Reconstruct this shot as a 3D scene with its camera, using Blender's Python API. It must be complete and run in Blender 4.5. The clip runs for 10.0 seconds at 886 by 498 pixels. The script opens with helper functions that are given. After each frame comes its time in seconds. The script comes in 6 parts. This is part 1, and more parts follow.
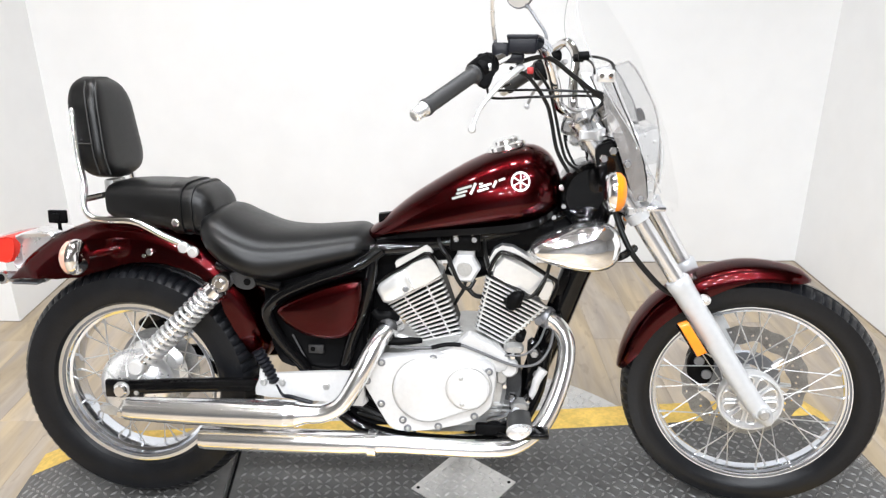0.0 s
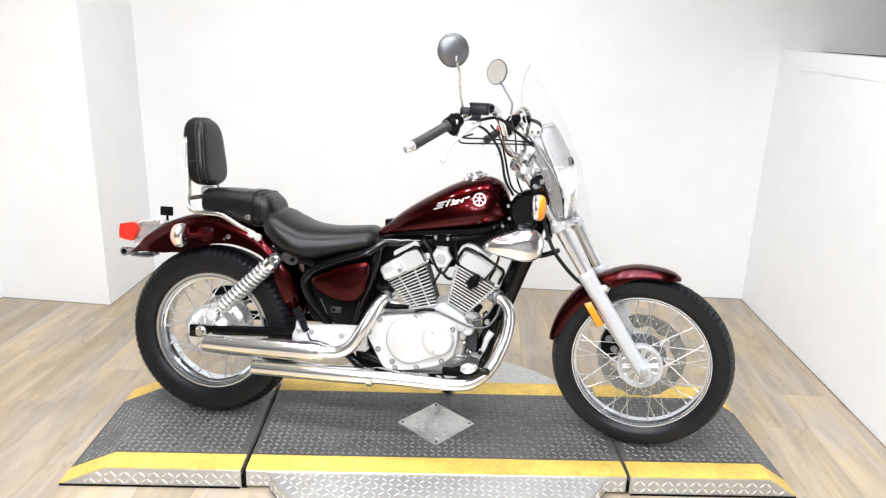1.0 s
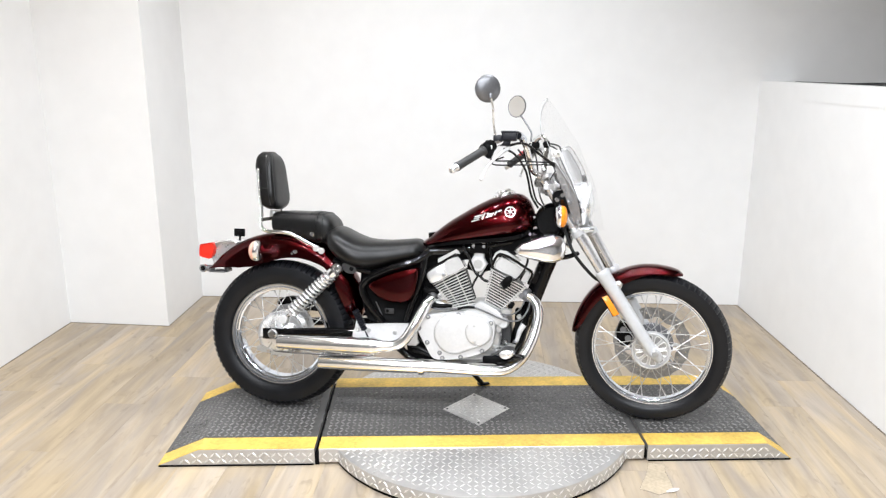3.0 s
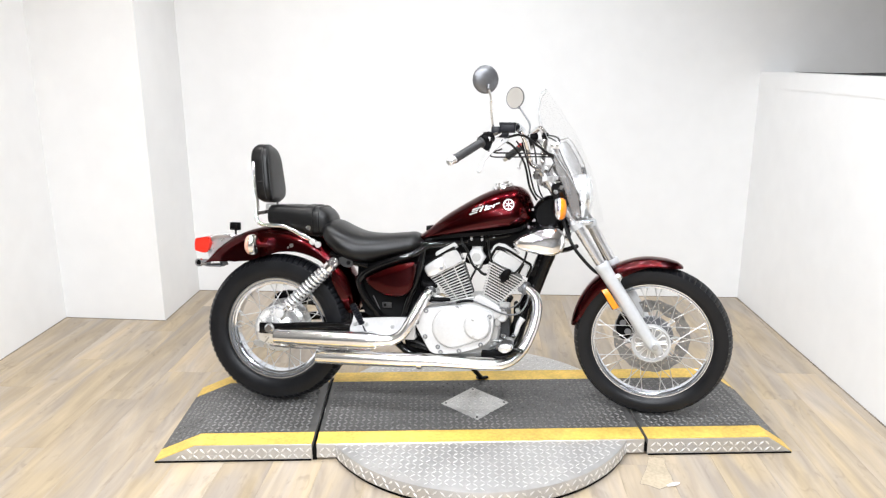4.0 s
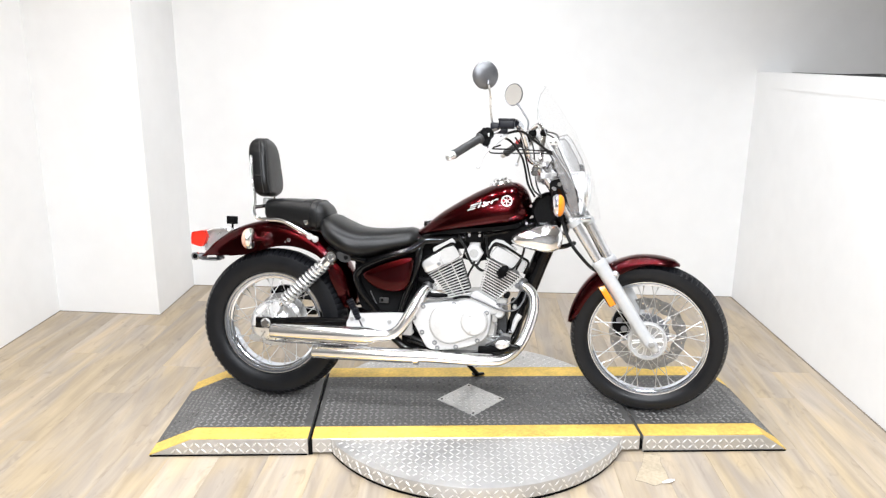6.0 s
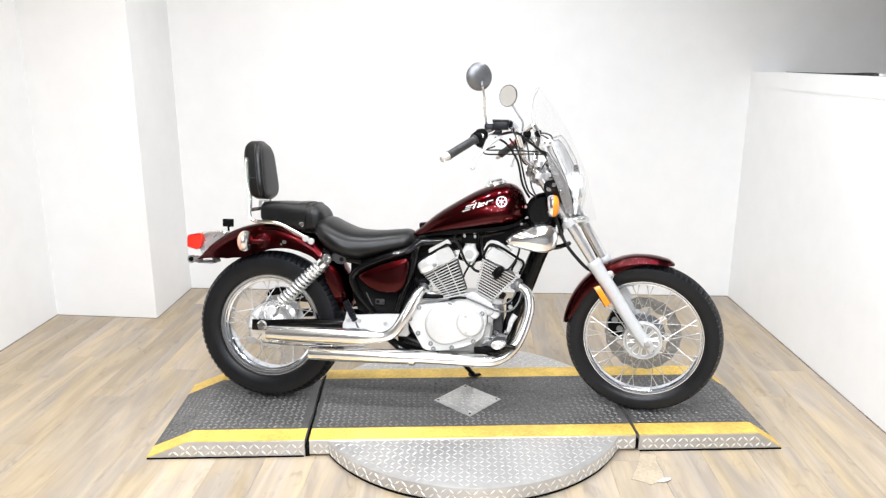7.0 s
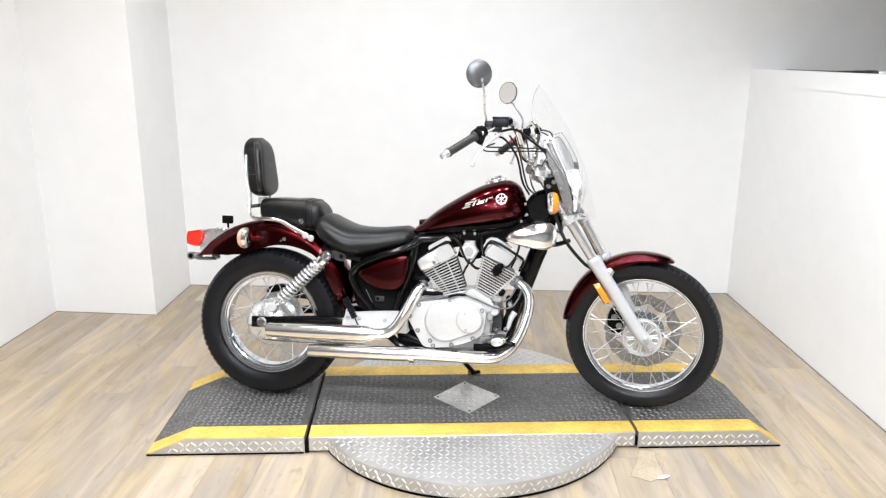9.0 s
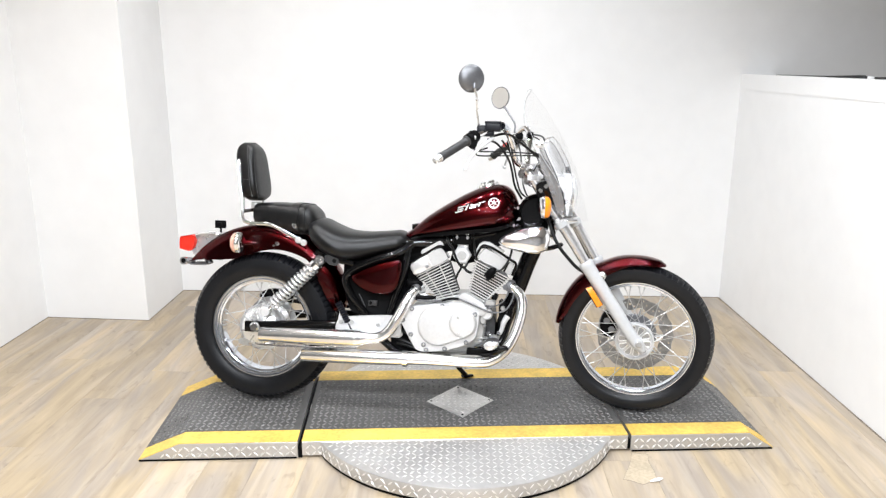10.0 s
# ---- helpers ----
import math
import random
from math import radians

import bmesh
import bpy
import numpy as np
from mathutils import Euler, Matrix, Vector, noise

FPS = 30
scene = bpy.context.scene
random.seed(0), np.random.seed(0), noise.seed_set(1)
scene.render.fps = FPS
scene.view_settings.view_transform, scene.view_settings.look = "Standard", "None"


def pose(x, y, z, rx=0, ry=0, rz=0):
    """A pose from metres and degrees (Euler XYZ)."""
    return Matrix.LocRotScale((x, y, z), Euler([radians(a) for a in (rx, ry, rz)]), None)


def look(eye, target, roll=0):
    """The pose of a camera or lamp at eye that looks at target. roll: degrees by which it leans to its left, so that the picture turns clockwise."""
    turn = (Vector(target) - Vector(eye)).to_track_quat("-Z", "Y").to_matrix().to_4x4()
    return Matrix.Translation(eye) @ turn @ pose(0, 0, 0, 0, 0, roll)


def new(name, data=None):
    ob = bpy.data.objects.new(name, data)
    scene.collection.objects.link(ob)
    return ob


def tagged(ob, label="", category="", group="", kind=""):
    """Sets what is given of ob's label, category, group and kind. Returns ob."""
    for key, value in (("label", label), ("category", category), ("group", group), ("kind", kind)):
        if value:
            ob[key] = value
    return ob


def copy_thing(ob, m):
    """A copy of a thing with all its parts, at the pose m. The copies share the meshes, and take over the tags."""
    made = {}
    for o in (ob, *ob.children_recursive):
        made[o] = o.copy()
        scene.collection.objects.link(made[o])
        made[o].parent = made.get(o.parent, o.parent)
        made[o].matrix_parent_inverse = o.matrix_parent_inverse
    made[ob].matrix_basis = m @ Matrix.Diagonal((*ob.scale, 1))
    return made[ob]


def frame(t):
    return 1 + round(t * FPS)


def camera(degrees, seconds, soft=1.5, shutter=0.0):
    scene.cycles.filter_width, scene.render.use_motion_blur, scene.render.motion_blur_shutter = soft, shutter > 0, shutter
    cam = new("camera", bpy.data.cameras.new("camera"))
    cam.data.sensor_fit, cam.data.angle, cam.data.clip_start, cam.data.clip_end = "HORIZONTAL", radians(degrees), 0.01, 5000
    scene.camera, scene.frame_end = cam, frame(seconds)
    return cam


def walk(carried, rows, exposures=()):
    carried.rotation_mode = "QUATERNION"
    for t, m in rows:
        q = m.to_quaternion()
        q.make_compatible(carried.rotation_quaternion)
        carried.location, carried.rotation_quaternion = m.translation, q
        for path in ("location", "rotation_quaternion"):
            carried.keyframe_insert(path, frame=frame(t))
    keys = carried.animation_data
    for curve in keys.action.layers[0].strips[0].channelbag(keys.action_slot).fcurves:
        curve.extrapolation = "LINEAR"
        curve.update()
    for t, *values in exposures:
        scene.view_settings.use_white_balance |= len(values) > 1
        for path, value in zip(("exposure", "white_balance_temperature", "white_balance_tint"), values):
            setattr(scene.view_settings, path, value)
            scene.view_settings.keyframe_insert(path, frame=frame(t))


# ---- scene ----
cam = camera(62.5, 10.0, 1.3)
PATH = [
    (0, (0.543, -1.178, 1.342), (0.540, 0.678, 0.597), -0.5),
    (0.1, (0.553, -1.268, 1.349), (0.522, 0.583, 0.593), -1.5),
    (0.2, (0.567, -1.355, 1.356), (0.538, 0.502, 0.620), 0.5),
    (0.3, (0.567, -1.437, 1.379), (0.532, 0.424, 0.650), 0.6),
    (0.4, (0.570, -1.522, 1.383), (0.519, 0.351, 0.686), 0.3),
    (0.5, (0.586, -1.602, 1.400), (0.521, 0.292, 0.768), -0.6),
    (0.6, (0.611, -1.683, 1.403), (0.545, 0.229, 0.82), -0.4),
    (0.7, (0.639, -1.758, 1.405), (0.55, 0.156, 0.832), 0.0),
    (0.8, (0.679, -1.819, 1.403), (0.591, 0.091, 0.817), 1.4),
    (0.9, (0.692, -1.886, 1.408), (0.607, 0.023, 0.82), 2.5),
    (1, (0.715, -1.94, 1.425), (0.614, -0.032, 0.834), 1.8),
    (1.1, (0.719, -1.998, 1.436), (0.609, -0.082, 0.873), 0.4),
    (1.2, (0.728, -2.055, 1.44), (0.615, -0.133, 0.899), 1.0),
    (1.3, (0.72, -2.111, 1.441), (0.636, -0.181, 0.922), 1.0),
    (1.4, (0.705, -2.158, 1.442), (0.643, -0.227, 0.927), 1.1),
    (1.5, (0.68, -2.203, 1.44), (0.628, -0.268, 0.936), 1.3),
    (1.6, (0.65, -2.248, 1.439), (0.592, -0.31, 0.949), 1.1),
    (1.7, (0.632, -2.292, 1.432), (0.54, -0.358, 0.928), -0.3),
    (1.8, (0.608, -2.324, 1.433), (0.511, -0.389, 0.935), -0.5),
    (1.9, (0.595, -2.352, 1.433), (0.503, -0.415, 0.941), -1.2),
    (2, (0.586, -2.373, 1.435), (0.505, -0.435, 0.947), -0.3),
    (2.2, (0.579, -2.393, 1.435), (0.487, -0.454, 0.951), 0.1),
    (2.5, (0.59, -2.397, 1.432), (0.492, -0.458, 0.95), 0.1),
    (4, (0.592, -2.362, 1.422), (0.498, -0.429, 0.917), -0.1),
    (4.5, (0.577, -2.36, 1.417), (0.494, -0.428, 0.907), -0.1),
    (5, (0.575, -2.365, 1.416), (0.493, -0.432, 0.908), 0.3),
    (5.5, (0.57, -2.362, 1.411), (0.494, -0.429, 0.901), 0.7),
    (7, (0.587, -2.372, 1.411), (0.516, -0.438, 0.907), 0.2),
    (7.5, (0.586, -2.374, 1.415), (0.524, -0.439, 0.914), 0.7),
    (8, (0.586, -2.379, 1.414), (0.519, -0.442, 0.921), 0.7),
    (8.5, (0.59, -2.377, 1.412), (0.515, -0.442, 0.912), 0.4),
    (9, (0.584, -2.372, 1.411), (0.516, -0.439, 0.899), 0.3),
    (9.5, (0.59, -2.373, 1.41), (0.53, -0.439, 0.903), 0.1),
    (10, (0.586, -2.38, 1.408), (0.536, -0.444, 0.911), 0.3),
]
walk(cam, [(t, look(eye, target, roll)) for t, eye, target, roll in PATH],
     [(0.0, 0.04), (0.5, 0.06), (1.0, 0.06), (1.5, 0.05), (2.0, 0.0), (2.5, -0.03), (4.0, 0.04), (4.5, 0.08), (5.5, 0.10), (7.0, 0.07), (7.5, 0.02), (8.5, -0.04), (9.3, 0.0), (10.0, 0.04)])



# ---- world, lamps ----
world = bpy.data.worlds.new("world")
scene.world = world
world.use_nodes = True
world.node_tree.nodes["Background"].inputs[0].default_value = (0.9, 0.95, 1.0, 1)
world.node_tree.nodes["Background"].inputs[1].default_value = 0.05

LAMP_ROWS = ((0.7, 12.5), (-0.8, 23.0), (-2.3, 33.0), (-3.8, 44.0), (-5.3, 40.0))
LAMP_SPOTS = [(x, y, 0.575 * p) for y, p in LAMP_ROWS for x in (-0.60, -0.10, 0.40, 0.90, 1.40)]
CEILING = 2.75
for lx, ly, power in LAMP_SPOTS:
    lamp = bpy.data.lights.new("downlight", "AREA")
    lamp.shape, lamp.size, lamp.energy = "DISK", 0.14, power
    # lamps nearest the side wall get an added warm colour, to tint that wall
    lamp.color = (0.99, 0.945, 0.925) if lx < -0.5 and ly > -2 else (0.912, 0.955, 1.022)
    lamp.spread = radians(168)
    ob = new("downlight", lamp)
    ob.matrix_world = pose(lx, ly, CEILING - 0.03)


# ---- materials ----
def mat(name, color, rough=0.5, metal=0.0, noise_scale=0.0, vary=0.0, bump=0.0, bump_scale=60.0, coat=0.0,
        rough_vary=0.0, spec=0.5, edge=(1, 1, 1)):
    """A principled material with colour variation at two scales and fine relief."""
    m = bpy.data.materials.new(name)
    m.use_nodes = True
    nt = m.node_tree
    b = nt.nodes["Principled BSDF"]
    b.inputs["Base Color"].default_value = (*color, 1)
    b.inputs["Roughness"].default_value = rough
    b.inputs["Metallic"].default_value = metal
    b.inputs["Coat Weight"].default_value = coat
    b.inputs["Coat Roughness"].default_value = 0.03
    b.inputs["Coat IOR"].default_value = 1.38
    b.inputs["Specular IOR Level"].default_value = spec
    b.inputs["Specular Tint"].default_value = (*edge, 1)
    if noise_scale or bump:
        tc = nt.nodes.new("ShaderNodeTexCoord")
    if noise_scale:
        big, small = nt.nodes.new("ShaderNodeTexNoise"), nt.nodes.new("ShaderNodeTexNoise")
        for n, s in ((big, noise_scale), (small, noise_scale * 9)):
            n.inputs["Scale"].default_value, n.inputs["Detail"].default_value = s, 5
            nt.links.new(tc.outputs["Object"], n.inputs["Vector"])
        add = nt.nodes.new("ShaderNodeMath")
        add.operation = "ADD"
        nt.links.new(big.outputs["Fac"], add.inputs[0])
        nt.links.new(small.outputs["Fac"], add.inputs[1])
        ramp = nt.nodes.new("ShaderNodeMapRange")
        ramp.inputs["From Min"].default_value, ramp.inputs["From Max"].default_value = 0.7, 1.3
        ramp.inputs["To Min"].default_value, ramp.inputs["To Max"].default_value = 1 - vary, 1 + vary
        nt.links.new(add.outputs[0], ramp.inputs["Value"])
        mul = nt.nodes.new("ShaderNodeMix")
        mul.data_type, mul.blend_type = "RGBA", "MULTIPLY"
        mul.inputs["Factor"].default_value = 1
        mul.inputs["A"].default_value = (*color, 1)
        nt.links.new(ramp.outputs[0], mul.inputs["B"])
        nt.links.new(mul.outputs["Result"], b.inputs["Base Color"])
        if rough_vary:
            rr = nt.nodes.new("ShaderNodeMapRange")
            rr.inputs["From Min"].default_value, rr.inputs["From Max"].default_value = 0.7, 1.3
            rr.inputs["To Min"].default_value, rr.inputs["To Max"].default_value = rough - rough_vary, rough + rough_vary
            nt.links.new(add.outputs[0], rr.inputs["Value"])
            nt.links.new(rr.outputs[0], b.inputs["Roughness"])
    if bump:
        n = nt.nodes.new("ShaderNodeTexNoise")
        n.inputs["Scale"].default_value, n.inputs["Detail"].default_value = bump_scale, 4
        nt.links.new(tc.outputs["Object"], n.inputs["Vector"])
        bp = nt.nodes.new("ShaderNodeBump")
        bp.inputs["Strength"].default_value, bp.inputs["Distance"].default_value = bump, 0.002
        nt.links.new(n.outputs["Fac"], bp.inputs["Height"])
        nt.links.new(bp.outputs[0], b.inputs["Normal"])
    return m


WALL = mat("white_wall_paint", (0.81, 0.81, 0.805), 0.6, noise_scale=0.9, vary=0.024, bump=0.12, bump_scale=220)
HALL = mat("dim_hall_paint", (0.34, 0.34, 0.34), 0.7, noise_scale=1.5, vary=0.2)
# even mid-grey for the unseen ceiling, much darker than the wall paint
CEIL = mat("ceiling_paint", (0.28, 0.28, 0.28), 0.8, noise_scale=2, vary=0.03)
JOINT = mat("dark_floor_joint", (0.22, 0.185, 0.145), 0.7, noise_scale=7, vary=0.5)
SUBFLOOR = mat("floor_base", (0.40, 0.33, 0.25), 0.5, noise_scale=3, vary=0.1)
RUBBER_MAT = mat("dark_rubber_mat", (0.080, 0.078, 0.075), 0.50, noise_scale=4, vary=0.35, bump=0.25, bump_scale=90, rough_vary=0.12)
# lugs paler than the mat: wear, plus tread highlights put into the colour
MAT_LUG = mat("worn_highlit_rubber_lug", (0.185, 0.181, 0.175), 0.34, noise_scale=5, vary=0.45, rough_vary=0.12)
YELLOW = mat("yellow_safety_paint", (0.68, 0.455, 0.095), 0.5, noise_scale=9, vary=0.24, bump=0.15, bump_scale=150)
PLATE = mat("aluminium_tread_plate", (0.56, 0.55, 0.535), 0.36, 0.70, noise_scale=4, vary=0.09, bump=0.2, bump_scale=120, rough_vary=0.03)
BARE_PLATE = mat("bare_tread_plate", (0.64, 0.63, 0.61), 0.40, 0.7, noise_scale=9, vary=0.16, bump=0.2, bump_scale=140, rough_vary=0.12)
# brighter than the plate below: the lugs' highlights are put into the colour
LUG = mat("highlit_lug", (0.84, 0.83, 0.81), 0.33, 0.60, noise_scale=20, vary=0.15)
CHROME = mat("chrome", (0.86, 0.86, 0.87), 0.07, 1.0, noise_scale=14, vary=0.03, rough_vary=0.012)
PIPE_CHROME = mat("exhaust_chrome", (0.90, 0.90, 0.90), 0.14, 0.94, noise_scale=16, vary=0.04, rough_vary=0.015)
CHROME_WORN = mat("polished_rim_chrome", (0.80, 0.84, 0.91), 0.09, 1.0, noise_scale=25, vary=0.04, rough_vary=0.02)
BRIGHT_CHROME = mat("bright_show_chrome", (0.90, 0.90, 0.91), 0.05, 0.96, noise_scale=12, vary=0.03, rough_vary=0.015)
SPOKE = mat("stainless_spoke", (0.62, 0.62, 0.62), 0.40, 0.9, noise_scale=40, vary=0.06)
SILVER = mat("silver_engine_paint", (0.635, 0.635, 0.635), 0.36, 0.30, noise_scale=12, vary=0.05, bump=0.06, bump_scale=260, rough_vary=0.05)
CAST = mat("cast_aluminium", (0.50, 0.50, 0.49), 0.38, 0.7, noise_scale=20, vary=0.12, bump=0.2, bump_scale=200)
FIN_EDGE = mat("machined_fin", (0.64, 0.64, 0.63), 0.34, 0.45, noise_scale=30, vary=0.12)
FIN_BODY = mat("dark_cast_fin", (0.045, 0.045, 0.046), 0.45, 0.4, noise_scale=30, vary=0.2, bump=0.1, bump_scale=300)
GREY_CABLE = mat("worn_grey_cable", (0.085, 0.085, 0.088), 0.38, noise_scale=30, vary=0.2)
FORK_TUBE = mat("worn_fork_chrome", (0.74, 0.74, 0.75), 0.24, 0.85, noise_scale=20, vary=0.06, rough_vary=0.03)
FORK_PAINT = mat("silver_fork_paint", (0.53, 0.54, 0.55), 0.32, 0.15, noise_scale=9, vary=0.04, rough_vary=0.05)
BLACK = mat("black_gloss_paint", (0.003, 0.003, 0.0033), 0.06, 0.0, noise_scale=15, vary=0.3, spec=0.34)
DARK = mat("black_plastic", (0.0035, 0.0035, 0.0038), 0.45, noise_scale=25, vary=0.3, bump=0.15, bump_scale=300, spec=0.06)
CABLE = mat("black_cable_sheath", (0.008, 0.008, 0.008), 0.35, noise_scale=30, vary=0.2, spec=0.25)
TYRE = mat("tyre_rubber", (0.0058, 0.0063, 0.0078), 0.36, noise_scale=18, vary=0.25, bump=0.2, bump_scale=160, rough_vary=0.08, spec=0.29)
LEATHER = mat("black_vinyl_upholstery", (0.0035, 0.0035, 0.0036), 0.36, noise_scale=9, vary=0.15, bump=0.05, bump_scale=320, rough_vary=0.04, spec=0.35)
SEAM = mat("black_piping", (0.010, 0.010, 0.010), 0.5, noise_scale=40, vary=0.2)
MAROON = mat("maroon_metallic_paint", (0.049, 0.0021, 0.0031), 0.23, 1.0, noise_scale=400, vary=0.15, coat=0.5, spec=0.1, edge=(0.45, 0.10, 0.11))
AMBER = mat("amber_lens", (0.86, 0.27, 0.012), 0.18, noise_scale=60, vary=0.1, coat=0.5)
PALE_LENS = mat("pale_amber_lens", (0.84, 0.47, 0.36), 0.15, 0.25, noise_scale=90, vary=0.3, coat=0.6)
RED_LENS = mat("red_lens", (0.72, 0.035, 0.02), 0.16, noise_scale=60, vary=0.1, coat=0.6)
RED_SWITCH = mat("red_switch", (0.5, 0.03, 0.03), 0.4, noise_scale=60, vary=0.1)
EMBLEM = mat("silver_emblem", (0.52, 0.52, 0.52), 0.25, 0.5, noise_scale=40, vary=0.05)
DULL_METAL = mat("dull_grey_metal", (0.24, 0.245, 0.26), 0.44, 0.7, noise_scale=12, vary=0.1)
MIRROR_SHELL = mat("grey_mirror_shell", (0.175, 0.178, 0.188), 0.38, 0.7, noise_scale=12, vary=0.1)
MIRROR = mat("mirror_glass", (0.70, 0.68, 0.65), 0.02, 1.0)
HEAD_GLASS = mat("headlamp_glass", (0.90, 0.92, 0.93), 0.10, 0.4, noise_scale=30, vary=0.05, coat=0.8)
DISC_STEEL = mat("brake_disc_steel", (0.40, 0.40, 0.395), 0.36, 0.8, noise_scale=45, vary=0.3, rough_vary=0.08)
BRIGHT_PAINT = mat("bright_head_chrome", (0.87, 0.87, 0.86), 0.20, 0.60, noise_scale=9, vary=0.05, rough_vary=0.04)
POLISHED = mat("polished_aluminium", (0.86, 0.86, 0.86), 0.28, 0.8, noise_scale=7, vary=0.03, rough_vary=0.02)
RESERVOIR = mat("satin_black_casting", (0.007, 0.0075, 0.011), 0.35, noise_scale=40, vary=0.2, bump=0.1, bump_scale=300, spec=0.25)
GRIP = mat("grip_rubber", (0.028, 0.028, 0.0285), 0.5, noise_scale=50, vary=0.2, bump=0.2, bump_scale=300)
FILM = mat("pale_film", (0.455, 0.380, 0.275), 0.40, noise_scale=9, vary=0.20)
EDGE = mat("cut_acrylic_edge", (0.50, 0.51, 0.52), 0.25, noise_scale=40, vary=0.2)
SCUFF = mat("torn_vinyl_backing", (0.20, 0.185, 0.165), 0.8, noise_scale=30, vary=0.2)


def clear_mat(name, tint, rough, gloss):
    """Clear acrylic sheet: mostly see-through, with a glossy skin that grows towards grazing angles."""
    m = bpy.data.materials.new(name)
    m.use_nodes = True
    nt = m.node_tree
    nt.nodes.clear()
    out = nt.nodes.new("ShaderNodeOutputMaterial")
    tr, gl, mix, fr = (nt.nodes.new(k) for k in ("ShaderNodeBsdfTransparent", "ShaderNodeBsdfGlossy", "ShaderNodeMixShader", "ShaderNodeLayerWeight"))
    tr.inputs["Color"].default_value = (*tint, 1)
    gl.inputs["Roughness"].default_value = rough
    gl.inputs["Color"].default_value = (gloss, gloss, gloss, 1)
    fr.inputs["Blend"].default_value = 0.5
    pw, sc = nt.nodes.new("ShaderNodeMath"), nt.nodes.new("ShaderNodeMath")
    pw.operation, sc.operation = "POWER", "MULTIPLY_ADD"
    pw.inputs[1].default_value = 4.0
    sc.inputs[1].default_value, sc.inputs[2].default_value = 0.09, 0.004
    nt.links.new(fr.outputs["Facing"], pw.inputs[0])
    nt.links.new(pw.outputs[0], sc.inputs[0])
    nt.links.new(sc.outputs[0], mix.inputs[0])
    nt.links.new(tr.outputs[0], mix.inputs[1])
    nt.links.new(gl.outputs[0], mix.inputs[2])
    nt.links.new(mix.outputs[0], out.inputs["Surface"])
    return m


def smoky_mat(name, see, color, rough):
    """A thin tinted strip that lets part of the light through."""
    m = bpy.data.materials.new(name)
    m.use_nodes = True
    nt = m.node_tree
    b, out = nt.nodes["Principled BSDF"], nt.nodes["Material Output"]
    b.inputs["Base Color"].default_value = (*color, 1)
    b.inputs["Roughness"].default_value, b.inputs["Metallic"].default_value = rough, 0.6
    tr, mix, n, rr = (nt.nodes.new(k) for k in ("ShaderNodeBsdfTransparent", "ShaderNodeMixShader", "ShaderNodeTexNoise", "ShaderNodeMapRange"))
    n.inputs["Scale"].default_value, n.inputs["Detail"].default_value = 14, 4
    rr.inputs["To Min"].default_value, rr.inputs["To Max"].default_value = see - 0.12, see + 0.12
    nt.links.new(n.outputs["Fac"], rr.inputs["Value"])
    nt.links.new(rr.outputs[0], mix.inputs[0])
    nt.links.new(b.outputs[0], mix.inputs[1])
    nt.links.new(tr.outputs[0], mix.inputs[2])
    nt.links.new(mix.outputs[0], out.inputs["Surface"])
    return m


# grey below, paler above: reflections along the screen's edge put into the colour
STRUT = smoky_mat("reflection_grey_strip", 0.30, (0.34, 0.34, 0.35), 0.25)
STRUT_CLEAR = smoky_mat("pale_grey_strip", 0.62, (0.55, 0.55, 0.56), 0.25)
FAINT_STRIP = smoky_mat("faint_smoky_panel", 0.80, (0.50, 0.50, 0.51), 0.25)
ACRYLIC = clear_mat("clear_acrylic", (0.995, 0.995, 0.995), 0.04, 0.9)


def glow_mat(name, color, strength):
    m = bpy.data.materials.new(name)
    m.use_nodes = True
    b = m.node_tree.nodes["Principled BSDF"]
    b.inputs["Base Color"].default_value = (*color, 1)
    b.inputs["Emission Color"].default_value = (*color, 1)
    b.inputs["Emission Strength"].default_value = strength
    return m


GLOW = glow_mat("lamp_diffuser", (1.0, 0.97, 0.93), 14.0)


